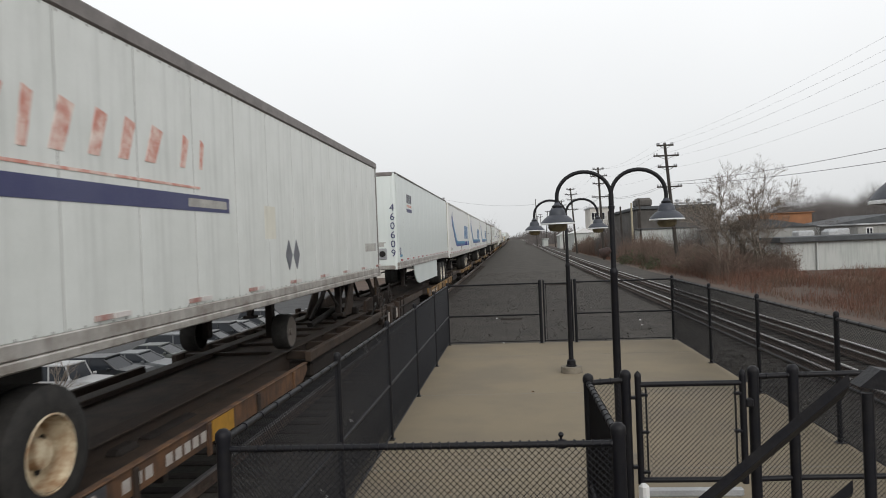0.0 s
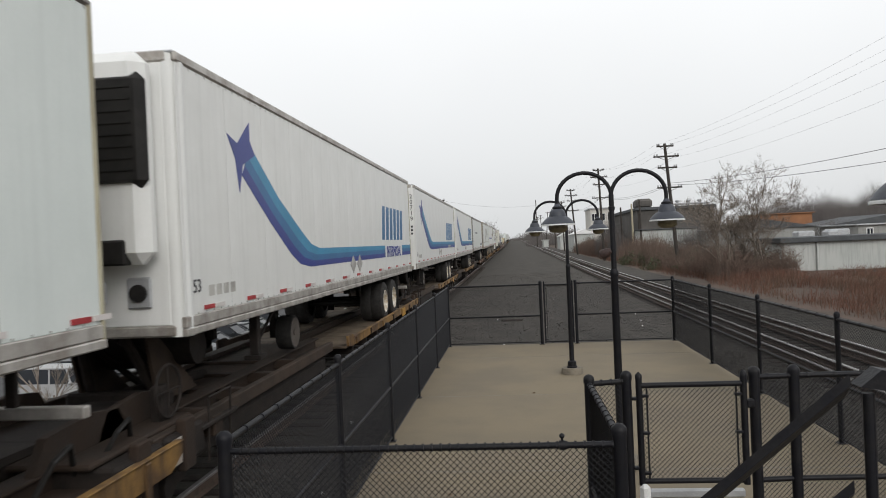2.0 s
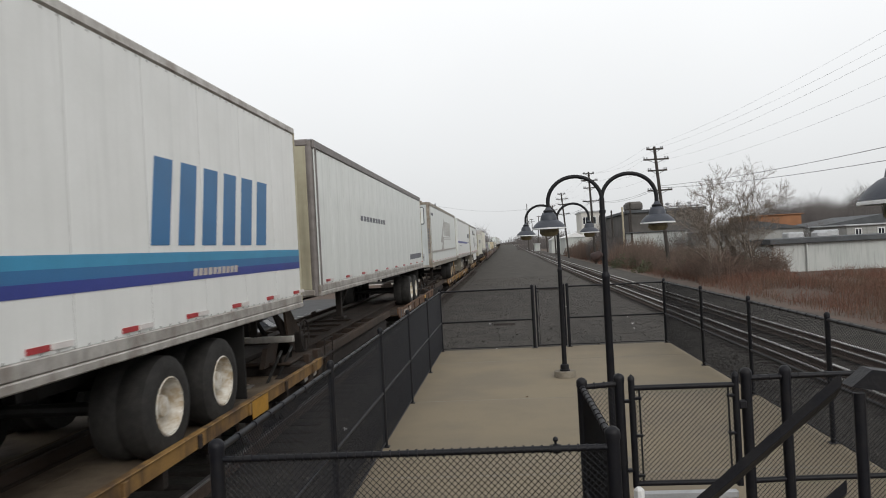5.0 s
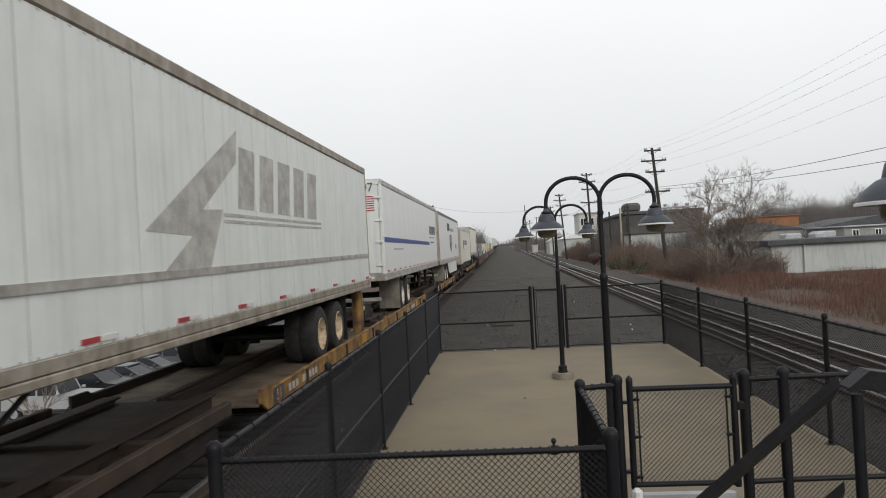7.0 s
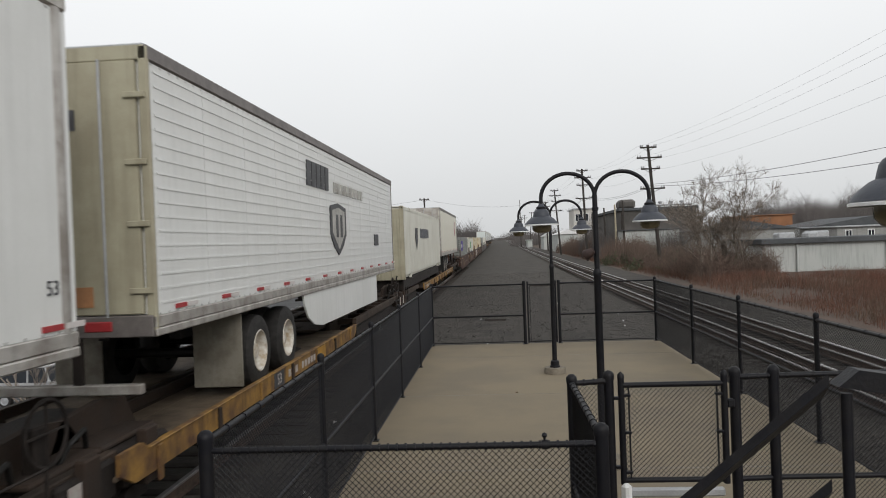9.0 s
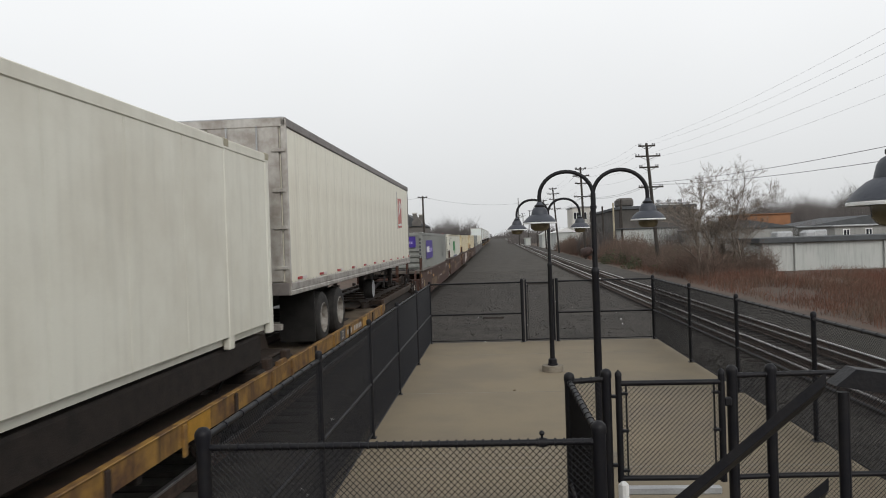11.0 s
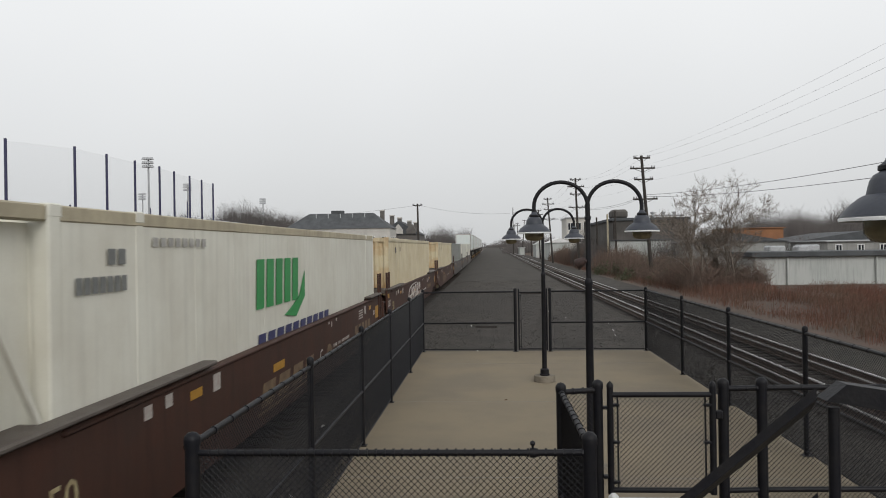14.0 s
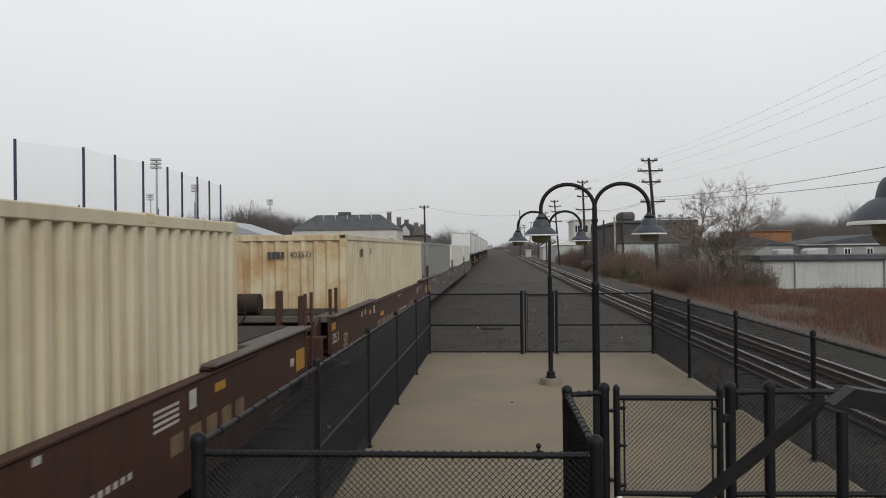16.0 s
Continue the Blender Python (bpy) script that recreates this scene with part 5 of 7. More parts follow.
for x, z, w, h, m in ((0.3, 4.2, 0.28, 0.03, INK), (0.55, 3.55, 0.12, 0.22, INK), (0.55, 2.8, 0.4, 0.03, GHOST), (0.55, 2.7, 0.35, 0.1, GHOST), (0.25, 2.2, 0.14, 0.2, AMBER)):
    part("front_label", Mesh().box(x, x + w, -0.006, 0.0, z, z + h), m, B)
spine_car(20.2, 17.3, True, sill=SILLMIX)


def swoosh_trailer(s, label, sign):
    t = trailer(s, label, WHITE3, True, 1.93, 4.84, 13, 0.006, rail=ALU, reefer=True, marks=13, axles=(3.3, 4.65), mark_mat=RED, dolly=True, cap=0.12)
    drop = 0.0 if sign else 0.08
    side_shape("tail", [(1.28, 4.18), (1.60, 4.10), (2.03, 4.42), (2.03, 4.18), (2.2, 4.02), (1.75, 3.85), (1.62, 3.50), (1.52, 3.9)], BLUE3, t, 0.007)
    for m, a0, a1, z0, z1 in ((BLUE1, 0.0, 0.36, 0.0, 0.33), (BLUE2, 0.36, 0.68, 0.33, 0.66), (BLUE3, 0.68, 1.0, 0.66, 1.0)):
        # the curved falling part, then the level part of the stripe
        up = ((2.05, 4.20), (3.1, 3.60), (4.2, 3.12), (4.7, 2.93), (5.2, 2.86))
        lo = ((1.72, 3.80), (2.7, 3.24), (3.6, 2.78), (4.05, 2.62), (4.6, 2.56))

        def between(k, f):
            return (up[k][0] + (lo[k][0] - up[k][0]) * f, up[k][1] + (lo[k][1] - up[k][1]) * f - drop)
        side_shape("stripe", [between(k, a0) for k in range(5)] + [between(k, a1) for k in (4, 3, 2, 1, 0)], m, t)
        q1, q2 = between(4, a0), between(4, a1)
        end, zl = 16.1 if sign else 11.55, 2.86 - drop
        side_shape("stripe", [q1, (end, zl - 0.30 * z0), (end, zl - 0.30 * z1), q2], m, t, 0.005)
        if not sign:
            side_shape("stripe", [(14.4, zl - 0.30 * z0), (16.1, zl - 0.30 * z0), (16.1, zl - 0.30 * z1), (14.4, zl - 0.30 * z1)], m, t, 0.005)
    blocks("name", 11.2, 14.7, 2.93, 3.80, 6, BLUE2, t, 0.16, 0.66)
    if sign:
        blocks("small_name", 12.1, 13.4, 2.60, 2.68, 10, CHALK, t, 0.02, 0.7, 0.009)
    else:
        lettering("word", "INTERMODAL", 0.42, BLUE3, facing(OUT + 0.003, 12.98, 2.60), t, squeeze=0.88)
    diamonds(t, 7.75, 2.42, GHOST, 0.5, 0.36)
    lettering("length_mark", "53", 0.2, INK, facing(OUT + 0.003, 0.3, 2.42), t)
    for k in range(4):
        side_shape("small_label", [(0.6 + 0.2 * k, 2.30), (0.74 + 0.2 * k, 2.30), (0.74 + 0.2 * k, 2.42), (0.6 + 0.2 * k, 2.42)], GHOST, t)
    if sign == 1:
        number = "20719"
    else:
        number = "20022" if sign else ""
    for k, c in enumerate(number):
        lettering("fleet_number", c, 0.21, INK, on_end(SIDE - 0.1, -0.006, 4.42 - 0.19 * k), t)
    for k in range(3 if sign else 0):
        part("fleet_mark", Mesh().box(SIDE - 0.14, SIDE - 0.07, -0.012, -0.004, 3.36 - 0.12 * k, 3.43 - 0.12 * k), INK, t)
    return t


C = swoosh_trailer(38.05, "white refrigerated trailer with a blue swoosh stripe", 0)
D = swoosh_trailer(55.6, "white refrigerated trailer with a blue swoosh stripe", 1)
E = swoosh_trailer(72.9, "white refrigerated trailer with a blue swoosh stripe", 2)
for s in (37.7, 55.1, 72.4):
    spine_car(s, 17.35, True, sill=SILLMIX, deck=DECKTAN, thin=True)
F = trailer(90.25, "white trailer with a dark worn front corner", WHITE, True, 2.02, 4.84, 14, rail=DARKRAIL, front_mat=DIRTY)
blocks("name", 4.0, 7.5, 3.5, 3.62, 9, SLATEINK, F)
side_shape("small_name", [(12.4, 2.42), (15.6, 2.45), (15.6, 2.63), (12.4, 2.60)], SLATEINK, F)
spine_car(89.6, 19.6, True, sill=OLDSILL)
# H: white box with a large faded grey name
H = trailer(110.1, "white trailer with a large faded grey name and low grey band", WHITE, True, 1.92, 4.88, 10, 0.01, rail=DIRTRAIL, axles=(3.4, 4.75), rims=RIMOLD, front_mat=mat("grey_stained_front", (0.52, 0.55, 0.55), 0.5, vary=0.05, scale=1.0, bump=0.03, tint=(0.43, 0.455, 0.45), streak=0.35), bottom=DIRTRAIL)
side_shape("faded_wing", [(4.95, 3.08), (7.46, 4.42), (7.4, 4.0), (6.3, 3.35), (6.9, 3.38), (6.4, 2.62), (5.2, 2.62), (6.0, 3.05)], GHOST, H, 0.003)
blocks("faded_name", 7.4, 11.5, 3.42, 4.22, 5, GHOST, H, 0.12, 0.72)
for z in (3.22, 3.30):
    side_shape("faded_rule", [(6.9, z), (11.6, z + 0.03), (11.6, z + 0.07), (6.9, z + 0.04)], GHOST, H)
side_shape("low_band", [(0.4, 2.58), (16.05, 2.68), (16.05, 2.76), (0.4, 2.66)], ALU, H, 0.02)
blocks("name", 0.45, 1.45, 4.3, 4.42, 5, SLATEINK, H)
for x, z, w, h, m in ((-0.42, 4.12, 0.3, 0.05, GHOST), (-0.42, 4.0, 0.3, 0.05, GHOST), (-0.5, 3.62, 0.14, 0.3, GHOST), (-0.3, 3.62, 0.14, 0.3, GHOST), (0.0, 3.68, 0.3, 0.08, GHOST), (-0.5, 3.42, 0.13, 0.14, SLATEINK), (-0.34, 3.42, 0.13, 0.14, SLATEINK), (-0.18, 3.42, 0.13, 0.14, SLATEINK), (-0.36, 3.31, 0.5, 0.06, SLATEINK), (0.18, 2.15, 0.36, 0.3, STEEL), (-1.1, 2.15, 0.22, 0.3, GHOST)):
    dx = 0.22 if z > 3 else 0.0
    part("front_label", Mesh().box(x + dx, x + dx + w, -0.007, 0.0, z, z + h), m, H)
for x, z in ((-0.62, 2.72), (-0.42, 2.92)):
    part("placard_holder", Mesh().front([(x - 0.17, z), (x, z - 0.17), (x + 0.17, z), (x, z + 0.17)], -0.012, 0.0), GHOST, H)
part("placard_holder", Mesh().tube([(-1.06, -0.012, 2.72), (-0.86, -0.012, 3.02), (-0.62, -0.012, 2.86), (-0.8, -0.012, 2.54), (-1.06, -0.012, 2.72)], 0.022, 6), SLATEINK, H)
part("hatch", Mesh().slab(0.72, 1.02, -0.03, 0.0, 3.92, 4.62, 0.03), WHITE, H, "white vent hatch in a dark frame")
part("hatch_frame", Mesh().tube([(0.70, -0.02, 3.94), (0.74, -0.02, 3.89), (1.0, -0.02, 3.89), (1.04, -0.02, 3.94), (1.04, -0.02, 4.60), (1.0, -0.02, 4.65), (0.74, -0.02, 4.65), (0.70, -0.02, 4.60), (0.70, -0.02, 3.94)], 0.02, 6), SLATEINK, H)
part("marker_lamp", Mesh().slab(0.75, 0.98, -0.06, 0.1, 4.86, 4.95, 0.02), DIRTRAIL, H)
for k in range(9):
    part("fleet_number", Mesh().box(SIDE - 0.115, SIDE - 0.06, -0.02, -0.006, 3.6 - 0.13 * k, 3.68 - 0.13 * k), SLATEINK, H)
spine_car(109.6, 18.4, True, bumper=True, deck=DECKTAN)
# I: white trailer, doors toward the camera, long navy stripe
I = trailer(128.65, "white trailer with a long navy stripe, doors with a small flag", WHITE3, False, 1.97, 4.84, 13, 0.006, rail=ALU, doors=WHITE, axles=(3.5, 4.85), rims=RIM, flaps=True, marks=14, length=16.35)
side_shape("stripe", [(0.0, 3.06), (12.55, 2.99), (12.55, 3.135), (0.0, 3.205)], BLUE3, I)
blocks("name", 12.8, 15.5, 3.48, 3.86, 6, INK, I, 0.05, 0.75)
blocks("small_name", 12.7, 15.1, 3.30, 3.36, 14, GHOST, I, 0.02, 0.6)
blocks("small_name", 13.1, 14.8, 3.09, 3.15, 12, SLATEINK, I, 0.02, 0.6)
lettering("length_mark", "53", 0.16, INK, facing(OUT + 0.003, 16.05, 2.52), I)
blocks("small_name", 1.9, 3.95, 2.83, 2.87, 16, GHOST, I)
lettering("fleet_number", "70207", 0.36, INK, on_end(0.66, -0.012, 4.6), I, squeeze=0.95)
flag = part("flag_sticker", Mesh().box(0.42, 1.10, -0.008, 0.0, 3.95, 4.40), RIMLIP, I, "small flag sticker")
for k in range(7):
    part("flag_stripe", Mesh().box(0.42, 1.10, -0.012, -0.008, 3.95 + k * 0.0643, 3.98 + k * 0.0643), RED, flag)
part("flag_field", Mesh().box(0.42, 0.74, -0.016, -0.012, 4.15, 4.40), NAVY, flag)
for k in range(9):
    part("bumper_mark", Mesh().box(-1.1 + 0.25 * k, -1.0 + 0.25 * k, -0.03, -0.02, 2.05, 2.1), RED if k % 2 else RIMLIP, I)
spine_car(128.2, 17.3, False, deck=DECKTAN)
# J: ribbed white trailer with a dark shield
J = trailer(146.3, "ribbed white refrigerated trailer with a dark shield emblem", WHITE3, False, 1.95, 4.80, 12, 0.004, rail=DARKRAIL, doors=DIRTY, axles=(3.15, 4.5), rims=RIM, ribs=17, skirt=True, flaps=True, marks=13)
blocks("name", 5.8, 7.5, 3.87, 4.32, 5, INK, J, 0.03, 0.78, 0.024)
blocks("small_name", 7.9, 11.1, 3.87, 4.08, 10, GHOST, J, 0.02, 0.7, 0.024)
side_shape("shield", [(7.5, 3.58), (8.2, 3.66), (8.95, 3.58), (8.95, 3.0), (8.6, 2.75), (8.2, 2.58), (7.8, 2.75), (7.5, 3.0)], INK, J, 0.026)
side_shape("shield_face", [(7.65, 3.50), (8.2, 3.57), (8.8, 3.50), (8.8, 3.04), (8.2, 2.70), (7.65, 3.04)], GHOST, J, 0.03)
for y in (7.95, 8.35):
    side_shape("shield_bar", [(y, 2.95), (y + 0.2, 2.95), (y + 0.2, 3.42), (y, 3.42)], INK, J, 0.034)
side_shape("emblem", [(12.6, 2.75), (13.2, 2.75), (13.2, 3.05), (12.6, 3.05)], INK, J, 0.026)
for k in range(7):
    part("name", Mesh().box(-1.1 + 0.25 * k, -0.92 + 0.25 * k, -0.012, 0.0, 3.98, 4.18), INK, J)
part("small_name", Mesh().box(-0.95, -0.1, -0.012, 0.0, 3.78, 3.86), SLATEINK, J)
part("placard", Mesh().box(0.35, 0.7, -0.01, 0.0, 2.25, 2.45), mat("faded_orange_placard", (0.45, 0.22, 0.10), 0.6), J)
spine_car(145.8, 18.7, False, deck=DECKTAN)
# K: low container on a platform, L: the last trailer
K = container(165.2, "off-white container with a dark shield emblem and worn end", OFFWHITE, DIRTY, 1.48, 4.12, corr=False, end="flat", posts=(1.9, 14.2), length=15.9)
blocks("name", 5.5, 9.3, 3.0, 3.4, 7, SLATEINK, K, 0.05)
side_shape("shield", [(3.6, 3.4), (4.5, 3.4), (4.5, 2.9), (4.05, 2.5), (3.6, 2.9)], INK, K)
part("deck_stand", Mesh().slab(-1.2, 1.2, 0.3, 15.6, 1.08, 1.48, 0.03), STEEL, K)
spine_car(164.6, 16.6, True, hitch=False)
L = trailer(182.0, "cream-white trailer with a small red emblem at its front", mat("cream_white_panel", (0.74, 0.72, 0.62), 0.5, vary=0.03, scale=0.7, bump=0.02, tint=(0.66, 0.63, 0.53), streak=0.3),
            False, 1.95, 4.84, 22, 0.01, rail=DARKRAIL, axles=(2.35, 3.8), rims=mat("grey_dirty_rim", (0.27, 0.255, 0.23), 0.6, vary=0.15, scale=8, tint=(0.13, 0.11, 0.09)), marks=11, doors=ALU, dolly=True)
EMBLEM = mat("faded_red_emblem", (0.36, 0.085, 0.075), 0.6, vary=0.15, scale=6, tint=(0.45, 0.19, 0.16))
side_shape("emblem", [(13.25, 3.22), (14.15, 3.26), (14.15, 4.28), (13.25, 4.24)], EMBLEM, L)
side_shape("emblem_bar", [(13.4, 3.62), (13.98, 3.98), (13.98, 4.12), (13.4, 3.76)], WHITE, L, 0.009)
side_shape("emblem_bar", [(13.5, 3.9), (13.75, 4.1), (13.7, 4.18), (13.45, 3.98)], WHITE, L, 0.009)
side_shape("emblem_bar", [(13.33, 3.30), (14.07, 3.33), (14.07, 3.40), (13.33, 3.37)], WHITE, L, 0.009)
side_shape("dark_streak", [(12.98, 3.2), (13.08, 3.2), (13.1, 4.45), (12.96, 4.45)], GHOST, L)
spine_car(181.4, 19.0, False, deck=DECKTAN)

# M: grey container with purple panels
M = container(203.0, "grey container with purple and white name panels", GREYBOX, GREYBOX, end="bars", posts=(1.72, 13.9), length=15.45)
part("name_panel", Mesh().box(-1.02, 1.02, -0.03, 0.04, 2.48, 2.97), PURPLE, M, "purple name panel")
for k in range(5):
    part("name_block", Mesh().box(-0.88 + 0.15 * k, -0.76 + 0.15 * k, -0.036, -0.03, 2.62, 2.62 + (0.22 if k in (0, 2, 3) else 0.16)), RIMLIP, M)
for k in range(10):
    part("name_block", Mesh().box(0.0 + 0.09 * k, 0.07 + 0.09 * k, -0.036, -0.03, 2.64, 2.75), mat("lilac_paint", (0.32, 0.28, 0.55), 0.6) if k == 0 else bpy.data.materials["lilac_paint"], M)
for x in (-0.75, -0.15):
    part("placard_holder", Mesh().front([(x - 0.27, 1.95), (x, 1.68), (x + 0.27, 1.95), (x, 2.22)], -0.05, -0.02), GALV, M)
side_shape("name_panel", [(1.9, 1.90), (5.26, 1.90), (5.26, 2.78), (1.9, 2.78)], PURPLE, M, 0.004)
blocks("name_block", 2.1, 3.5, 2.2, 2.48, 5, RIMLIP, M, 0, 0.8, 0.008)
blocks("name_block", 3.6, 5.05, 2.2, 2.40, 10, bpy.data.materials["lilac_paint"], M, 0.03, 0.55, 0.008)
for k in range(5):
    part("number", Mesh().box(SIDE - 0.12, SIDE - 0.04, -0.008, 0.0, 2.78 - 0.16 * k, 2.88 - 0.16 * k), INK, M)
FADE = mat("faded_slate_paint", (0.135, 0.14, 0.135), 0.6, vary=0.15, scale=6, tint=(0.18, 0.185, 0.175))
blocks("number", 11.3, 12.6, 2.28, 2.42, 9, FADE, M)
blocks("number", 11.9, 12.3, 2.52, 2.62, 3, FADE, M)
diamonds(M, 11.95, 1.92, FADE, 0.5, 0.42)
side_shape("number", [(13.2, 2.35), (13.34, 2.35), (13.34, 2.58), (13.2, 2.58)], FADE, M)
part("lift_flag", Mesh().slab(SIDE - 0.05, SIDE + 0.02, 13.05, 13.3, 3.10, 3.17, 0.01), RED, M, "red lift-point mark")
lettering("length_mark", "53", 0.2, INK, on_end(SIDE - 0.08, -0.01, 2.0), M)
# N: white refrigerated container
N = container(221.5, "white refrigerated container with green and navy lettering", OFFWHITE, OFFWHITE, corr=False, end="reefer", posts=(1.45, 14.1), rail=TAN, length=15.3)
blocks("name", 4.85, 7.2, 1.92, 2.64, 5, GREEN, N, 0.05, 0.72)
side_shape("swirl", [(6.25, 1.72), (6.95, 1.64), (7.55, 1.95), (7.55, 2.4), (7.2, 2.0), (6.75, 1.84)], GREEN, N)
blocks("small_name", 4.9, 9.5, 1.36, 1.55, 10, NAVY, N, 0.05, 0.72)
blocks("number", 1.7, 3.1, 2.82, 2.91, 8, GHOST, N, 0.0, 0.6)
blocks("number", 0.35, 1.2, 2.42, 2.56, 7, FADE, N, 0.0, 0.7)
blocks("number", 0.85, 1.2, 2.66, 2.8, 2, FADE, N, 0.0, 0.7)
for k in range(10):
    part("number", Mesh().box(SIDE - 0.1, SIDE - 0.035, -0.958, -0.95, 2.9 - 0.12 * k, 2.97 - 0.12 * k), FADE, N)
O = container(239.8, "cream corrugated container with rust stains at its end", CREAM, RUSTY, end="corr", posts=(2.45, 13.4), length=15.75)
P = container(262.3, "cream corrugated container with rust stains at its end", CREAM, RUSTY, end="corr", posts=(2.45, 13.7))
for t in (O, P):
    for k in range(4):
        part("owner_mark", Mesh().box(-0.46 + 0.1 * k, -0.39 + 0.1 * k, -0.04, 0.0, 2.62, 2.76), INK, t)
    lettering("number", "403180" if t is O else "403571", 0.19, INK, on_end(0.30, -0.036, 2.69), t, squeeze=0.9)
    lettering("length_mark", "53", 0.22, INK, facing(OUT, 3.1, 2.75), t)
    side_shape("number", [(1.75, 2.62), (2.0, 2.62), (2.0, 2.82), (1.75, 2.82)], INK, t)
Q = container(281.6, "plain grey corrugated steel container", GREYBOX, GREYBOX, end="corr")
R = container(300.2, "plain white smooth-sided container", OFFWHITE, OFFWHITE, corr=False, end="flat")
S = container(318.8, "plain white smooth-sided container", OFFWHITE, OFFWHITE, corr=False, end="flat")
well_car(203.0, near=1.6, far=1.1, letter="B")
well_car(221.5, LEN - 0.85, near=1.35, far=0.25, mark=1.2, letter="C")
graffiti_car = well_car(239.8, near=0.9, far=2.6, mark=2.9, letter="A")
well_car(262.3, near=1.9, far=1.4)
well_car(281.6, paint_mat=GREYCAR, near=1.4, far=1.2)
well_car(300.2, paint_mat=GREYCAR, near=1.2, far=1.2)
well_car(318.8, paint_mat=GREYCAR, near=1.2, far=1.6)


def scrawl(parent):
    """White sprayed outlines on the maroon side, each stroke a run of (along, height) points."""
    x = SIDE + 0.10
    runs = [[(0, .1), (.35, .75), (1.05, 1.0), (1.9, 1.08), (3.2, 1.1)], [(0, .1), (.25, -.1), (.5, .2), (.62, .6)], [(.62, .6), (.85, .12), (1.15, .2), (1.3, .95)], [(1.3, .95), (1.55, .9), (1.5, .6), (1.3, .55)],
            [(1.75, .25), (1.8, .8), (2.1, .95), (2.25, .7), (2.0, .5), (2.35, .2)], [(2.5, .15), (2.55, .75), (2.8, 1.0), (3.1, .9), (3.15, .55), (2.9, .35), (2.6, .45)], [(3.4, .2), (3.45, .9), (3.75, 1.05), (3.9, .8), (3.5, .55), (4.0, .3)],
            [(4.3, .75), (4.42, 1.0), (4.6, .95), (4.58, .7), (4.4, .66), (4.3, .75)], [(4.45, .3), (4.6, .55), (4.75, .3)], [(1.5, .1), (2.3, .3), (3.3, .32), (4.1, .55)], [(.35, .3), (.9, .55), (1.6, .62), (2.7, .62)]]
    for run in runs:
        pts = [Vector((x, 4.7 + p * 1.05, 0.42 + q * 0.8)) for p, q in run]
        soft = []
        for i in range(len(pts) - 1):
            p0, p1, p2, p3 = pts[max(i - 1, 0)], pts[i], pts[i + 1], pts[min(i + 2, len(pts) - 1)]
            for k in range(5):
                u = k / 5
                soft.append(0.5 * (2 * p1 + (p2 - p0) * u + (2 * p0 - 5 * p1 + 4 * p2 - p3) * u * u + (3 * p1 - p0 - 3 * p2 + p3) * u ** 3))
        part("graffiti_stroke", Mesh().tube(soft + [pts[-1]], 0.021, 5), CHALK, parent, "white sprayed stroke")


scrawl(graffiti_car)
for k, (gap_, m) in enumerate(((19.0, WHITE2), (17.6, WHITE), (18.6, WHITE3), (17.6, WHITE2), (18.6, WHITE), (17.6, WHITE3), (19.0, WHITE), (17.6, WHITE2), (18.6, WHITE))):
    s = 340.5 + 18.2 * k
    trailer(s, "white highway trailer far down the train", m, k % 2 == 0, 2.02, 4.86, 6, marks=5)
    spine_car(s - 0.5, 17.4, k % 2 == 0)


# ---- beyond the tracks: poles, wires, weeds, trees and buildings ----
def utility_pole(x, y, top, lean=0.0, arms=3, s=1.0, base=-0.3):
    t = thing("utility_pole", "dark wooden utility pole with crossarms and insulators", "utility pole", group="utility poles")
    part("shaft", Mesh().tube([(x, y, base), (x - lean * 0.5, y, (top + base) / 2), (x - lean, y, top)], [0.17 * s, 0.145 * s, 0.11 * s], 10), POLE, t, smooth=True)
    for k in range(arms):
        z = top - (0.22, 1.05, 1.95, 3.55)[k]
        w = (0.66, 1.0, 0.76, 0.98)[k]
        xx = x - lean * (z - base) / (top - base)
        a = part("crossarm", Mesh().slab(xx - w, xx + w, y - 0.16, y - 0.04, z - 0.06, z + 0.06, 0.01), POLE, t)
        part("brace", Mesh().rod((xx - w * 0.75, y - 0.1, z), (xx, y - 0.1, z - 0.32), 0.02, n=5).rod((xx + w * 0.75, y - 0.1, z), (xx, y - 0.1, z - 0.32), 0.02, n=5), POLE, a)
        for d in (-0.93, -0.72, 0.72, 0.93):
            part("insulator", Mesh().lathe([(0.05, 0.06), (0.07, 0.1), (0.05, 0.15), (0.06, 0.2), (0.001, 0.22)], 8, (xx + d * w, y - 0.1, z)), GALV, a)
    return t


P1, P2, P3 = (13.1, 60.0), (10.75, 89.0), (10.4, 122.0)
utility_pole(*P1, 10.1, 0.75, 4)
utility_pole(*P2, 11.1, 0.35, 4)
utility_pole(*P3, 11.0, 0.8, 4)
utility_pole(10.6, 156.0, 10.8, 0.3, 3)
utility_pole(10.8, 192.0, 10.8, 0.2, 3)
utility_pole(-9.8, 99.2, 9.0, 0.1, 1)
utility_pole(6.6, 210.0, 14.3, 0.0, 0, 0.9)
utility_pole(9.9, 230.0, 11.5, -0.9, 1)
utility_pole(10.4, 270.0, 12.0, 0.4, 2)
utility_pole(10.8, 320.0, 13.0, 0.3, 2)
utility_pole(16.5, 25.0, 10.4, 0.3, 4)
for x, y, top in ((13.4, 92, 6.4), (14.1, 88, 6.6), (14.7, 86, 6.9), (15.2, 90, 6.4), (13.0, 100, 6.2), (17.6, 96, 7.2)):
    solid("wooden_post", Mesh().tube([(x, y, -0.6), (x - 0.1, y, top)], [0.14, 0.1], 8), TAN if y == 88 else POLE, "plain weathered wooden post in the yard", "post", "yard posts", smooth=True)


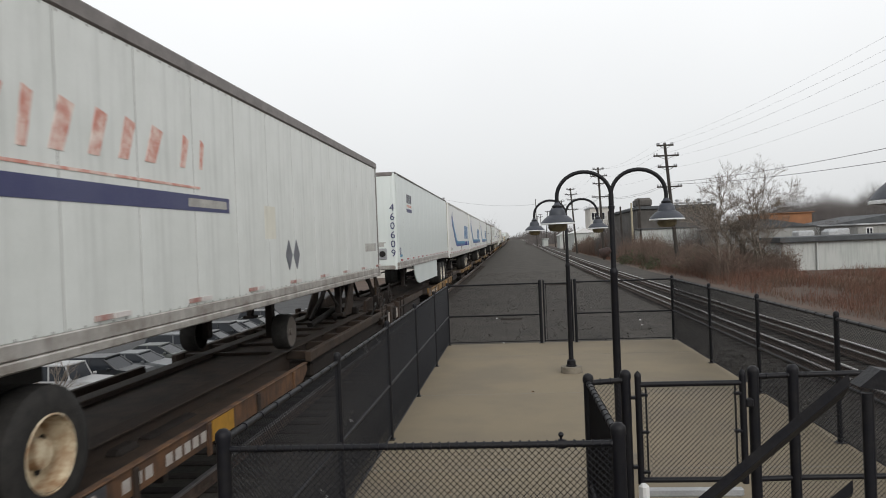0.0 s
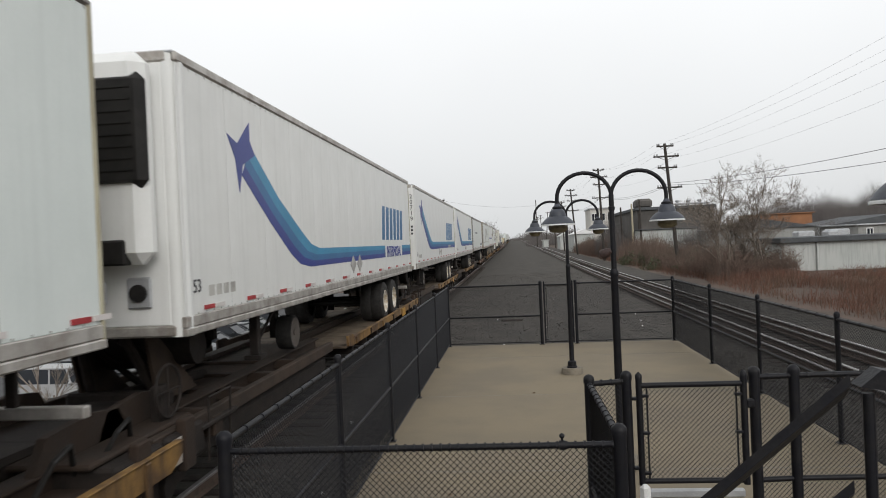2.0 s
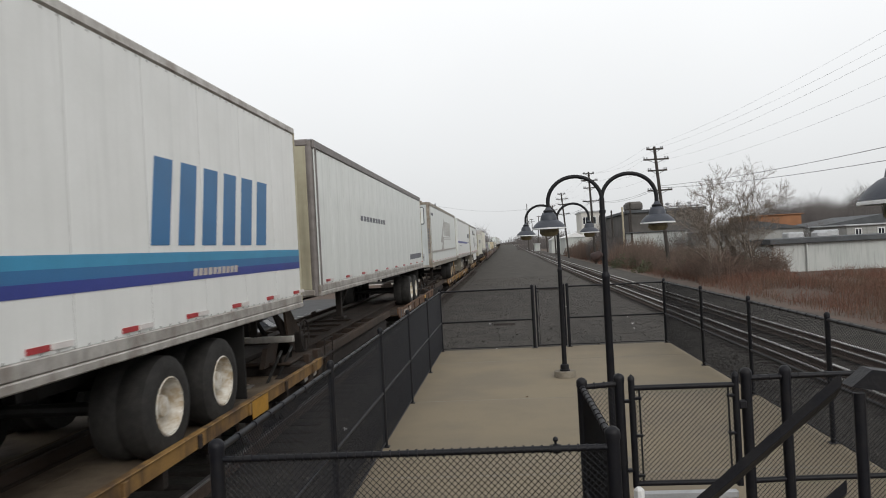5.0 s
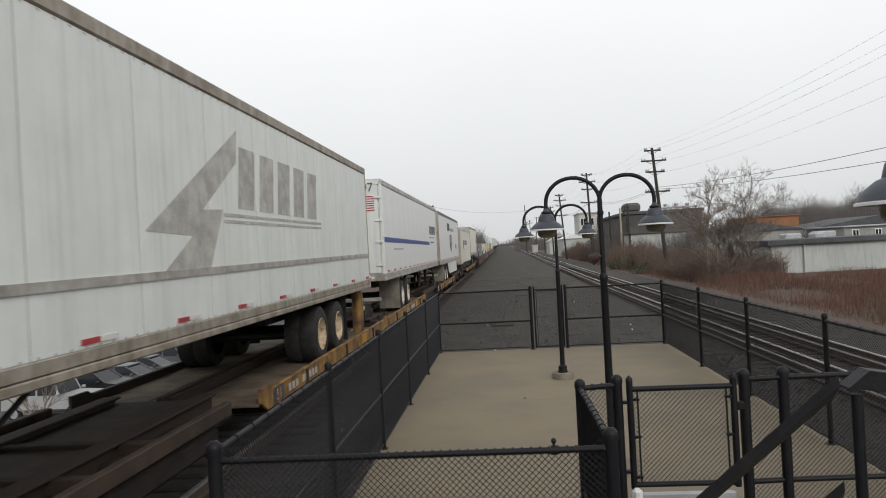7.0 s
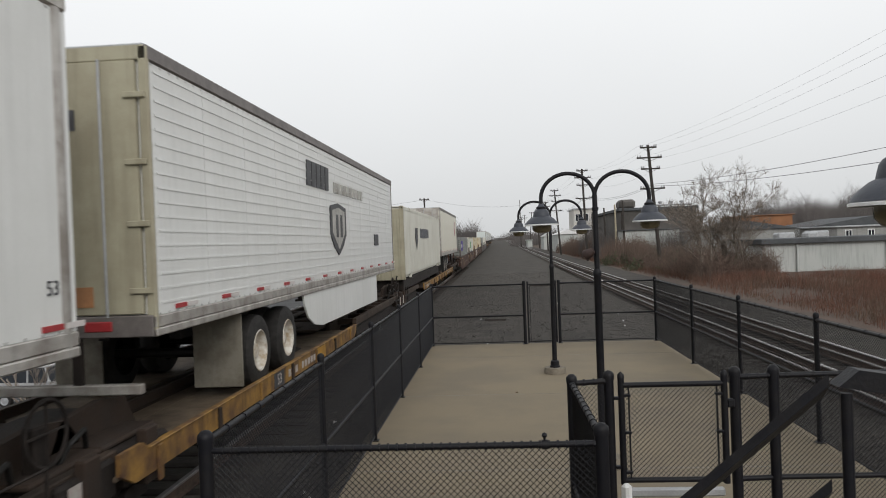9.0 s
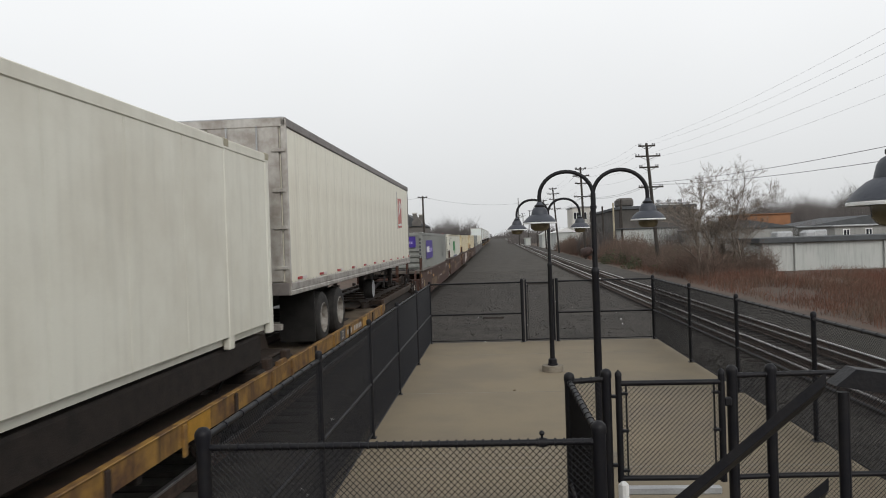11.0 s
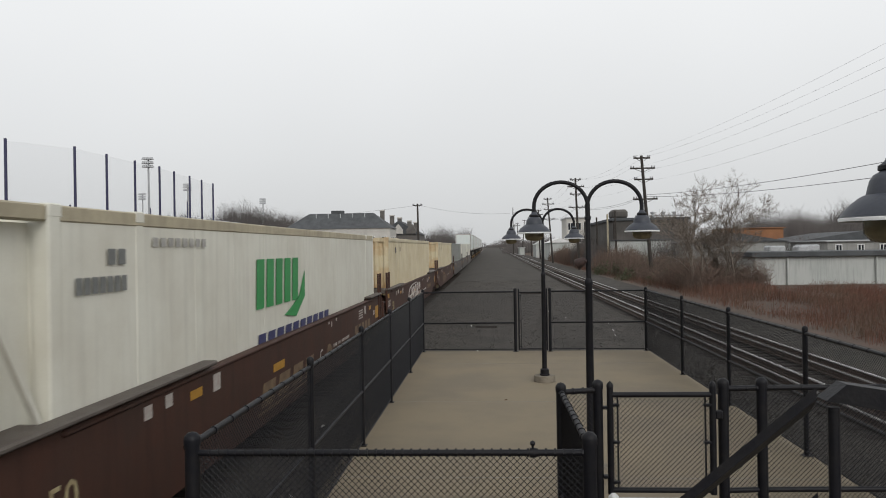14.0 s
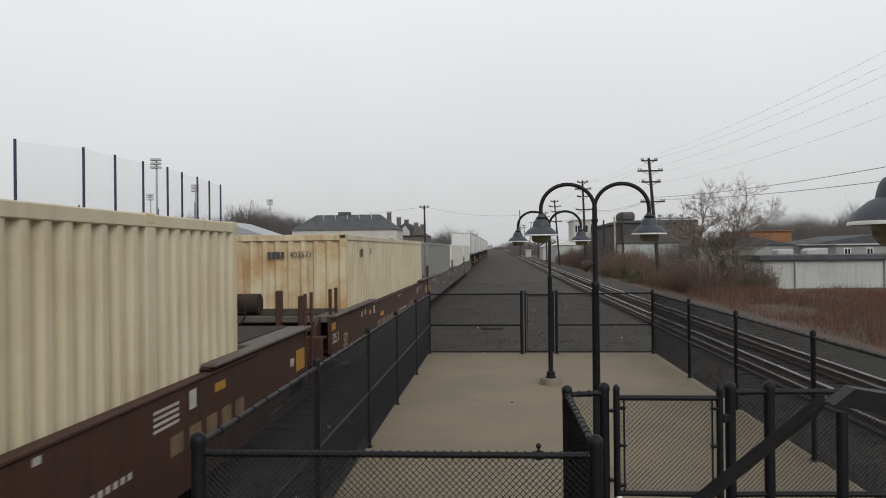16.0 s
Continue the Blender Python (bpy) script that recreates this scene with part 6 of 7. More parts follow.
def wire(a, b, sag, r=0.006):
    a, b = Vector(a), Vector(b)
    pts = [a.lerp(b, k / 14) - Vector((0, 0, sag * 4 * (k / 14) * (1 - k / 14))) for k in range(15)]
    return solid("overhead_wire", Mesh().tube(pts, r, 5), WIRE, "thin sagging overhead wire, greyed for haze", "wire", "overhead wires")


for d, z in ((-0.9, 9.95), (0.2, 9.95), (-1.0, 9.0), (1.0, 9.0), (0.6, 8.05)):
    wire((12.35 + d, 60, z), (16.2 + d, 25, z + 0.5), 0.5, 0.004)
    wire((12.35 + d, 60, z), (10.4 + d * 0.8, 89, z + 1.0), 0.6, 0.005)
    wire((10.4 + d * 0.8, 89, z + 1.0), (9.6 + d * 0.8, 122, z + 0.9), 0.6, 0.005)
    wire((9.6 + d * 0.8, 122, z + 0.9), (10.3 + d * 0.8, 156, z + 0.7), 0.6, 0.005)
for z, zz in ((6.9, 6.6), (6.75, 5.9)):
    wire((12.6, 60, z), (17.5, 25, zz - 0.4), 0.35, 0.014)
    wire((12.6, 60, z), (10.5, 89, z + 0.8), 0.6, 0.011)
    wire((10.5, 89, z + 0.8), (9.8, 122, z + 0.8), 0.7, 0.012)
wire((-9.8, 99.2, 8.8), (-60, 92, 8.4), 1.6, 0.012)
wire((-9.8, 99.2, 8.8), (9.9, 122, 9.5), 1.2, 0.012)


def grow(m, p, w, length, r, depth, rng, n=5, spread=0.55):
    """A bare limb that forks."""
    q = p + w * length
    m.rod(p, q, r, r * 0.68, n=n if r > 0.02 else 3, caps=False)
    if depth == 0:
        return
    for k in range(rng.choice((2, 3, 3)) if depth > 1 else 4):
        d = (w + Vector((rng.gauss(0, spread), rng.gauss(0, spread), rng.gauss(0.12, spread * 0.6)))).normalized()
        grow(m, p.lerp(q, rng.uniform(0.35, 1.0)), d, length * rng.uniform(0.58, 0.86), max(r * 0.6, 0.0045), depth - 1, rng, n, spread)


def bare_tree(x, y, z, high, seed, label, depth=6, r=0.12, stems=1, spread=0.42):
    rng = random.Random(seed)
    t = thing("bare_tree", label, "tree", group="bare trees")
    trunk, crown = Mesh(), Mesh()
    for k in range(stems):
        base = Vector((x + rng.uniform(-0.4, 0.4) * (stems > 1), y + rng.uniform(-0.4, 0.4) * (stems > 1), z))
        w = Vector((rng.uniform(-0.2, 0.2) * (1.3 if stems > 1 else 1), rng.uniform(-0.2, 0.2), 1)).normalized()
        top = base + w * high * (0.2 + 0.08 * k)
        trunk.tube([base, base.lerp(top, 0.5) + Vector((0.05, 0, 0)), top], [r * 1.25, r, r * 0.85], 8)
        for j in range(4):
            d = (w + Vector((rng.gauss(0, spread * 1.15), rng.gauss(0, spread), 0.3))).normalized()
            grow(crown, base.lerp(top, (1.0, 0.98, 0.7, 0.5)[j]), d, high * (0.2 if j < 2 else 0.15), r * 0.62, depth - 1, rng, 5, spread)
    part("trunk", trunk, BARK, t, smooth=True)
    part("crown", crown, BARK, t, "bare winter twigs")
    return t


for x, y, h, s, st in ((12.75, 46, 8.1, 3, 3), (14.75, 46, 8.1, 11, 3), (13.9, 47.5, 6.2, 23, 2)):
    bare_tree(x, y, -0.1, h, s, "leafless grey-brown tree among the weeds", 7, 0.062, st, 0.5)
bare_tree(-16.5, 24.2, -4.1, 7.2, 41, "leafless small tree beside the car park", 5, 0.07)
bare_tree(-28.0, 30.0, -4.1, 9.2, 43, "leafless tree in the car park", 5, 0.1)


def weeds():
    rng = random.Random(5)
    m = Mesh()
    for k in range(76000):
        y = 17 + 120 * rng.random() ** 1.6
        x = 10.9 + (8.5 + y * 0.03) * rng.random() ** 0.8
        if y > 43 and x > 15.5 and y < 60:
            continue
        if math.sin(x * 1.3 + y * 0.21) + math.sin(y * 0.37 - x * 0.6) < -1.1:
            continue
        z = height(x, y)
        h = rng.uniform(0.25, 1.0) * (0.55 + 0.35 * math.sin(x * 0.9 + y * 0.3) ** 2) * (0.8 if x > 14.5 or x < 11.6 else 1.0)
        w = rng.uniform(0.003, 0.010) * (1 + y / 60)
        a, dx, dy = rng.uniform(0, 3.14), rng.gauss(0, 0.20), rng.gauss(0, 0.16)
        c, s = math.cos(a) * w, math.sin(a) * w
        m.add([(x - c, y - s, z - 0.03), (x + c, y + s, z - 0.03), (x + dx * h, y + dy * h, z + h)], [(0, 1, 2)])
        if k % 2 == 0:
            zz = z + h * rng.uniform(0.4, 0.75)
            e = rng.uniform(0.04, 0.14)
            m.add([(x + dx * 0.5, y + dy * 0.5, zz), (x + dx * 0.5, y + dy * 0.5, zz + w * 2.5), (x + rng.gauss(0, e), y + rng.gauss(0, e), zz + rng.uniform(0.1, 0.35))], [(0, 1, 2)])
    return solid("dry_weeds", m, WEED, "tall dry reddish-brown weeds along the bank", "weeds", kind="stuff")


weeds()


def shrubs():
    rng = random.Random(9)
    m = Mesh()
    for cx, cy, cz, r in ((10.9, 74, 0.2, 1.0), (12.2, 70, 0.5, 1.2), (13.4, 66, 0.4, 1.3), (14.6, 62, 0.3, 1.1), (13.6, 50, 0.0, 1.0), (15.0, 47, 0.2, 1.1), (12.8, 56, 0.0, 0.9), (11.4, 62, 0.0, 0.8)):
        for k in range(900):
            d = Vector((rng.gauss(0, 1), rng.gauss(0, 1), rng.gauss(0, 0.8)))
            p = Vector((cx, cy, cz)) + d.normalized() * r * rng.random() ** 0.4 * (1 + 0.3 * math.sin(d.x * 3))
            s = rng.uniform(0.04, 0.1)
            m.add([p, p + Vector((rng.gauss(0, s), rng.gauss(0, s), rng.gauss(0, s))), p + Vector((rng.gauss(0, s), rng.gauss(0, s), rng.gauss(0, s)))], [(0, 1, 2)])
    return solid("bank_shrubs", m, IVY, "dull green-brown shrubs along the bank", "shrubs", kind="stuff")


shrubs()


def thicket():
    """Tall bare suckers and brambles between the bank and the works."""
    rng = random.Random(15)
    m = Mesh()
    for k in range(9000):
        y = 44.5 + 42 * rng.random() ** 1.3
        x = 12.0 + rng.random() * (4.4 + (y - 40) * 0.06)
        if y > 47 and x > 16.4:
            continue
        z = height(x, y)
        h = rng.uniform(0.5, 1.9) * (1 + 0.3 * math.sin(x + y * 0.2))
        w = rng.uniform(0.008, 0.02)
        p = Vector((x, y, z - 0.05))
        q = p + Vector((rng.gauss(0, 0.25), rng.gauss(0, 0.2), h))
        m.add([p - Vector((w, 0, 0)), p + Vector((w, 0, 0)), q], [(0, 1, 2)])
        for j in range(3):
            a = p.lerp(q, rng.uniform(0.3, 0.9))
            m.add([a, a + Vector((0, 0, w * 2)), a + Vector((rng.gauss(0, 0.3), rng.gauss(0, 0.3), rng.uniform(0.15, 0.5)))], [(0, 1, 2)])
    return solid("bare_thicket", m, BRUSH, "bare grey-brown brambles and suckers along the bank", "thicket", kind="stuff")


thicket()


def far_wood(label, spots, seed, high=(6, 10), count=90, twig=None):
    """Clumps of bare far trees: many thin upright twigs over each spot (x, y, z, spread)."""
    rng = random.Random(seed)
    m = Mesh()
    for x, y, z, sp in spots:
        h0 = rng.uniform(*high)
        for k in range(count):
            a, q = rng.uniform(0, 6.28), rng.random() ** 0.6 * sp
            bx, by = x + math.cos(a) * q, y + math.sin(a) * q
            h = h0 * (1 - 0.45 * (q / sp) ** 2) * rng.uniform(0.75, 1.05)
            w = 0.02 + 0.00014 * y
            m.add([(bx - w, by, z - 0.5), (bx + w, by, z - 0.5), (bx + rng.gauss(0, 0.35), by, z + h)], [(0, 1, 2)])
            for j in range(5):
                zz = z + h * rng.uniform(0.25, 0.9)
                ex = rng.gauss(0, h * 0.07)
                m.add([(bx, by, zz - w), (bx, by, zz + w), (bx + ex, by, zz + abs(ex) * 1.6 + 0.5)], [(0, 1, 2)])
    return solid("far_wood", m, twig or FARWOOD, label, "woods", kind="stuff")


wr = random.Random(12)
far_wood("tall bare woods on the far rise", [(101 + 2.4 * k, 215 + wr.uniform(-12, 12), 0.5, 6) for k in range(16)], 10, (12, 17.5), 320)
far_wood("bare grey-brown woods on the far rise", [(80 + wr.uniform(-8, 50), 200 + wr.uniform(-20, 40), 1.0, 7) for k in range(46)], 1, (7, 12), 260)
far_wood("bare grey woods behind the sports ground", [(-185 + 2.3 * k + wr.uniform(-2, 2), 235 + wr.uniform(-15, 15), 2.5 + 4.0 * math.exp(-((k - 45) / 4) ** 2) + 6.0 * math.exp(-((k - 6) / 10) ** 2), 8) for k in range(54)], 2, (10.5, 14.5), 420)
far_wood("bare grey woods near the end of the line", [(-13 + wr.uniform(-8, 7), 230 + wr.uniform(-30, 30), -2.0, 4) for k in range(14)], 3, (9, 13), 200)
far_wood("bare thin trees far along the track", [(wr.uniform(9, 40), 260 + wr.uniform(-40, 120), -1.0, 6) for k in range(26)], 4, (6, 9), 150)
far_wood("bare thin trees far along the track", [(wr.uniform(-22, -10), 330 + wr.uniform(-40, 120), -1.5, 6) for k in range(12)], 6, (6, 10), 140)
far_wood("brown winter brush on the bank beside the works", [(11.9 + wr.uniform(0, 3.4), 68 + 2.6 * k + wr.uniform(-1, 1), 0.0, wr.uniform(1.2, 2.4)) for k in range(9)] + [(11.9 + wr.uniform(0, 2.6), 94 + 2.0 * k, 0.0, wr.uniform(1.0, 2.0)) for k in range(24)], 8, (0.9, 3.4), 170, BRUSH)
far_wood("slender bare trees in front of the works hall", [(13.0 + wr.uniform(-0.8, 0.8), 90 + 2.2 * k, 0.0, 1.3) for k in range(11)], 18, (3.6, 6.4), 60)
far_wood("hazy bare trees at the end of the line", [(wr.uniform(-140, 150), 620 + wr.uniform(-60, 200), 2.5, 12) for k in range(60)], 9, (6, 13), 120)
far_wood("bare brush behind the works", [(wr.uniform(17, 34), 84 + wr.uniform(-6, 24), -1.4, 3) for k in range(22)], 7, (4.5, 6.5), 160)


def building(name, label, x0, x1, y0, y1, z0, z1, wall, roof="flat", roof_mat=None, rise=2.0, over=0.25, storeys=(), cols=0, parapet=0.25, face_x=False, win=(0.9, 1.3)):
    """A house or works with its wall, roof and windows on the side toward -y (and on one long side)."""
    t = thing(name, label, "building")
    roof_mat = roof_mat or ROOFDK
    w = part("wall", Mesh().box(x0, x1, y0, y1, z0, z1), wall, t)
    if roof == "flat":
        part("roof", Mesh().slab(x0 - over, x1 + over, y0 - over, y1 + over, z1, z1 + parapet, 0.03), roof_mat, t)
    elif roof == "hip":
        d = min(x1 - x0, y1 - y0) * 0.42
        part("roof", Mesh().add([(x0 - over, y0 - over, z1), (x1 + over, y0 - over, z1), (x1 + over, y1 + over, z1), (x0 - over, y1 + over, z1),
                                 (x0 + d, y0 + d, z1 + rise), (x1 - d, y0 + d, z1 + rise), (x1 - d, y1 - d, z1 + rise), (x0 + d, y1 - d, z1 + rise)],
                                [(0, 1, 5, 4), (1, 2, 6, 5), (2, 3, 7, 6), (3, 0, 4, 7), (4, 5, 6, 7), (3, 2, 1, 0)]), roof_mat, t)
    elif roof == "gable":
        xm = (x0 + x1) / 2
        part("roof", Mesh().add([(x0 - over, y0 - over, z1), (xm, y0 - over, z1 + rise), (x1 + over, y0 - over, z1), (x0 - over, y1, z1), (xm, y1, z1 + rise), (x1 + over, y1, z1)],
                                [(0, 2, 1), (3, 4, 5), (0, 1, 4, 3), (1, 2, 5, 4), (0, 3, 5, 2)]), roof_mat, t)
    ww, wh = win
    for z in storeys:
        for k in range(cols):
            x = x0 + (x1 - x0) * (k + 0.5) / cols
            q = part("window", Mesh().slab(x - ww / 2 - 0.08, x + ww / 2 + 0.08, y0 - 0.07, y0 + 0.02, z - 0.08, z + wh + 0.08, 0.01), RIMLIP, t)
            part("pane", Mesh().box(x - ww / 2, x + ww / 2, y0 - 0.085, y0 - 0.06, z, z + wh), GLASS, q)
            part("glazing_bar", Mesh().box(x - 0.03, x + 0.03, y0 - 0.1, y0 - 0.08, z, z + wh), RIMLIP, q)
        if face_x:
            n = max(2, int((y1 - y0) / 3))
            for k in range(n):
                y = y0 + (y1 - y0) * (k + 0.5) / n
                q = part("window", Mesh().slab(x1 - 0.02, x1 + 0.07, y - ww / 2 - 0.08, y + ww / 2 + 0.08, z - 0.08, z + wh + 0.08, 0.01), RIMLIP, t)
                part("pane", Mesh().box(x1 + 0.06, x1 + 0.085, y - ww / 2, y + ww / 2, z, z + wh), GLASS, q)
    return t


shed = building("warehouse", "long low white warehouse with a dark flat roof edge", 17.0, 60, 48, 53, -1.5, 1.9, WALLW, "flat", ROOFDK, over=0.3, parapet=0.34)
for k in range(7):
    part("downpipe", Mesh().rod((19 + 5.5 * k, 47.9, -1.5), (19 + 5.5 * k, 47.9, 1.9), 0.06, n=8), WALLW, shed)
building("roof_house", "pale low office with a row of white-framed windows", 30.5, 46, 68, 76, -1.4, 2.85, GREYSIDE, "flat", GALV, parapet=0.15, storeys=(1.95,), cols=8, win=(0.45, 0.6))
building("roof_house", "low dark-roofed yard building", 20.5, 30, 76, 84, -1.4, 3.0, GREYSIDE, "gable", ROOFDK, rise=0.9)
building("roof_house", "low dark-roofed yard building", 33, 46, 80, 92, -1.4, 3.0, WALLW, "gable", ROOFDK, rise=1.0)
for x, y, w in ((21.6, 58, 1.3), (24.6, 60, 0.9), (26.4, 64, 1.7)):
    solid("roof_unit", Mesh().slab(x, x + w, y, y + 1.2, -0.3, 2.45 + 0.12 * w, 0.12), GALV, "pale rounded ventilation unit behind the warehouse", "ventilation unit", "roof units")
building("orange_shed", "orange-brown clad shed behind the trees", 31.0, 37.2, 95, 104, -1.4, 4.75, ORANGE, "flat", ORANGE, parapet=0.1)
works = building("works_hall", "brown-grey industrial hall with rooftop plant", 15.0, 24.0, 90, 112, -1.4, 5.85, MILL, "flat", ROOFDK, parapet=0.35)
part("roof_tank", Mesh().slab(15.4, 17.4, 93, 96, 6.2, 7.4, 0.3), MILL, works, "rounded rooftop tank")
part("roof_duct", Mesh().rod((17.9, 91, 6.45), (23.8, 91, 6.45), 0.12, n=12), GALV, works)
for k in range(4):
    part("roof_vent", Mesh().lathe([(0.15, 0), (0.15, 0.5), (0.28, 0.55), (0.28, 0.7), (0.001, 0.8)], 12, (18.8 + 1.3 * k, 91.5, 6.2)), GALV, works)
building("white_annex", "low white wall below the works hall", 14.6, 21.0, 86, 89.8, -1.4, 3.4, WALLW, "flat", ROOFDK, parapet=0.1)
building("grey_depot", "pale two-storey depot far along the track", 14.6, 19.0, 140, 150, -1.0, 8.2, PALE, "flat", GALV, storeys=(3.6, 6.0), cols=3)
building("low_store", "low white store with a pale roof beside the track", 11.2, 15.0, 138, 152, -1.0, 3.6, WALLW, "gable", RIMLIP, rise=0.9)
building("white_shed", "white round-shouldered shed beside the track", 10.6, 13.4, 170, 182, -1.0, 3.4, WALLW, "gable", WALLW, rise=1.0)
building("white_shed", "small white shed far along the track", 8.6, 10.0, 215, 225, -1.0, 2.6, WALLW, "flat", WALLW)
flats = building("apartment_house", "long apartment house with a dark hipped roof", -43, -20.8, 150, 160, -4.1, 7.3, PALE, "hip", ROOFDK, rise=3.4, storeys=(-2.0, 1.0, 4.2), cols=9, face_x=True)
part("roof_hatch", Mesh().slab(-34, -31.5, 154, 156, 10.6, 11.3, 0.05), ROOFDK, flats)
for k in range(5):
    part("roof_vent", Mesh().rod((-37 + 2.6 * k, 153, 9.0), (-37 + 2.6 * k, 153, 10.6), 0.12, n=8), GALV, flats)
row = building("row_house", "brown gabled row houses with tall chimneys", -27.2, -17.2, 176, 190, -4.1, 6.4, BRICK, "gable", ROOFDK, rise=3.4, storeys=(0.6, 3.6), cols=6)
for x, h in ((-26.6, 12.3), (-24.2, 11.0), (-22.3, 10.4), (-19.9, 9.6), (-18.3, 9.2)):
    q = part("chimney", Mesh().slab(x - 0.5, x + 0.5, 178, 179.2, 6.0, h, 0.05), BRICK, row)
    part("chimney_pot", Mesh().slab(x - 0.6, x + 0.6, 177.9, 179.3, h, h + 0.3, 0.05), PALE, q)
for k in range(3):
    x = -25.4 + 3.1 * k
    part("dormer", Mesh().front([(x - 1.1, 6.6), (x + 1.1, 6.6), (x + 1.1, 7.6), (x, 9.0), (x - 1.1, 7.6)], 175.4, 179), PALE if k % 2 else BRICK, row)
building("club_house", "low sports building with a sloping grey roof", -54, -39, 120, 134, -4.1, 5.6, PALE, "gable", GALV, rise=2.6)
for k in range(12):
    building("far_house", "small far house with a pitched roof", -145 + 8.2 * k, -139 + 8.2 * k, 215 + (k % 3) * 6, 224 + (k % 3) * 6, -4.1, 2.6 + (k % 2), WALLW if k % 2 else PALE, "gable", ROOFDK, rise=2.4, storeys=(-1.0,), cols=2)

# sports ground: tall net poles, net and light towers
for k in range(9):
    y = 67.4 + 6.17 * k
    x = (-46.7, -43.4, -43.3, -43.1, -42.9, -43.7, -44.1, -44.8, -45.4)[k]
    solid("net_pole", Mesh().rod((x, y, -4.1), (x, y, 14.1), 0.16, 0.14, n=10), NETPOLE, "tall dark blue steel pole of the sports net", "pole", "net poles", smooth=True)
xs_ = (-46.7, -43.4, -43.3, -43.1, -42.9, -43.7, -44.1, -44.8, -45.4)
sports_net = thing("sports_net", "fine pale safety net between the tall poles", "net")
for k in range(8):
    part("net_panel", Mesh().add([(xs_[j], 67.4 + 6.17 * j, z) for j in (k, k + 1) for z in (-3.9, 13.9)], [(0, 2, 3, 1)]), NET, sports_net)
for x, y, top in ((-50.6, 68, 8.2), (-49, 82, 8.6), (-48, 100, 9.2), (-52, 122, 11.6)):
    solid("small_pole", Mesh().rod((x, y, -4.1), (x, y, top), 0.1, n=8), NETPOLE, "thin dark pole of the sports ground", "pole", "small poles", smooth=True)


def light_tower(x, y, top):
    t = thing("light_tower", "tall steel light tower with banks of floodlights", "light tower", group="light towers")
    part("mast", Mesh().rod((x, y, -4.1), (x, y, top), 0.28, 0.16, n=10), GALV, t, smooth=True)
    for k in range(3):
        b = part("light_bar", Mesh().slab(x - 0.85, x + 0.85, y - 0.08, y + 0.08, top - 0.1 - 0.7 * k, top + 0.05 - 0.7 * k, 0.02), GALV, t)
        for j in range(5):
            part("floodlight", Mesh().lathe([(0.001, 0.3), (0.2, 0.25), (0.33, -0.15), (0.30, -0.18), (0.001, -0.1)], 10, (x - 0.8 + 0.4 * j, y - 0.3, top + 0.1 - 0.7 * k)), GALV, b)
    return t


light_tower(-62.5, 129.7, 20.0)
light_tower(-76.7, 180.4, 20.0)
light_tower(-101.4, 206.5, 20.0)
light_tower(-74.7, 235.4, 20.0)


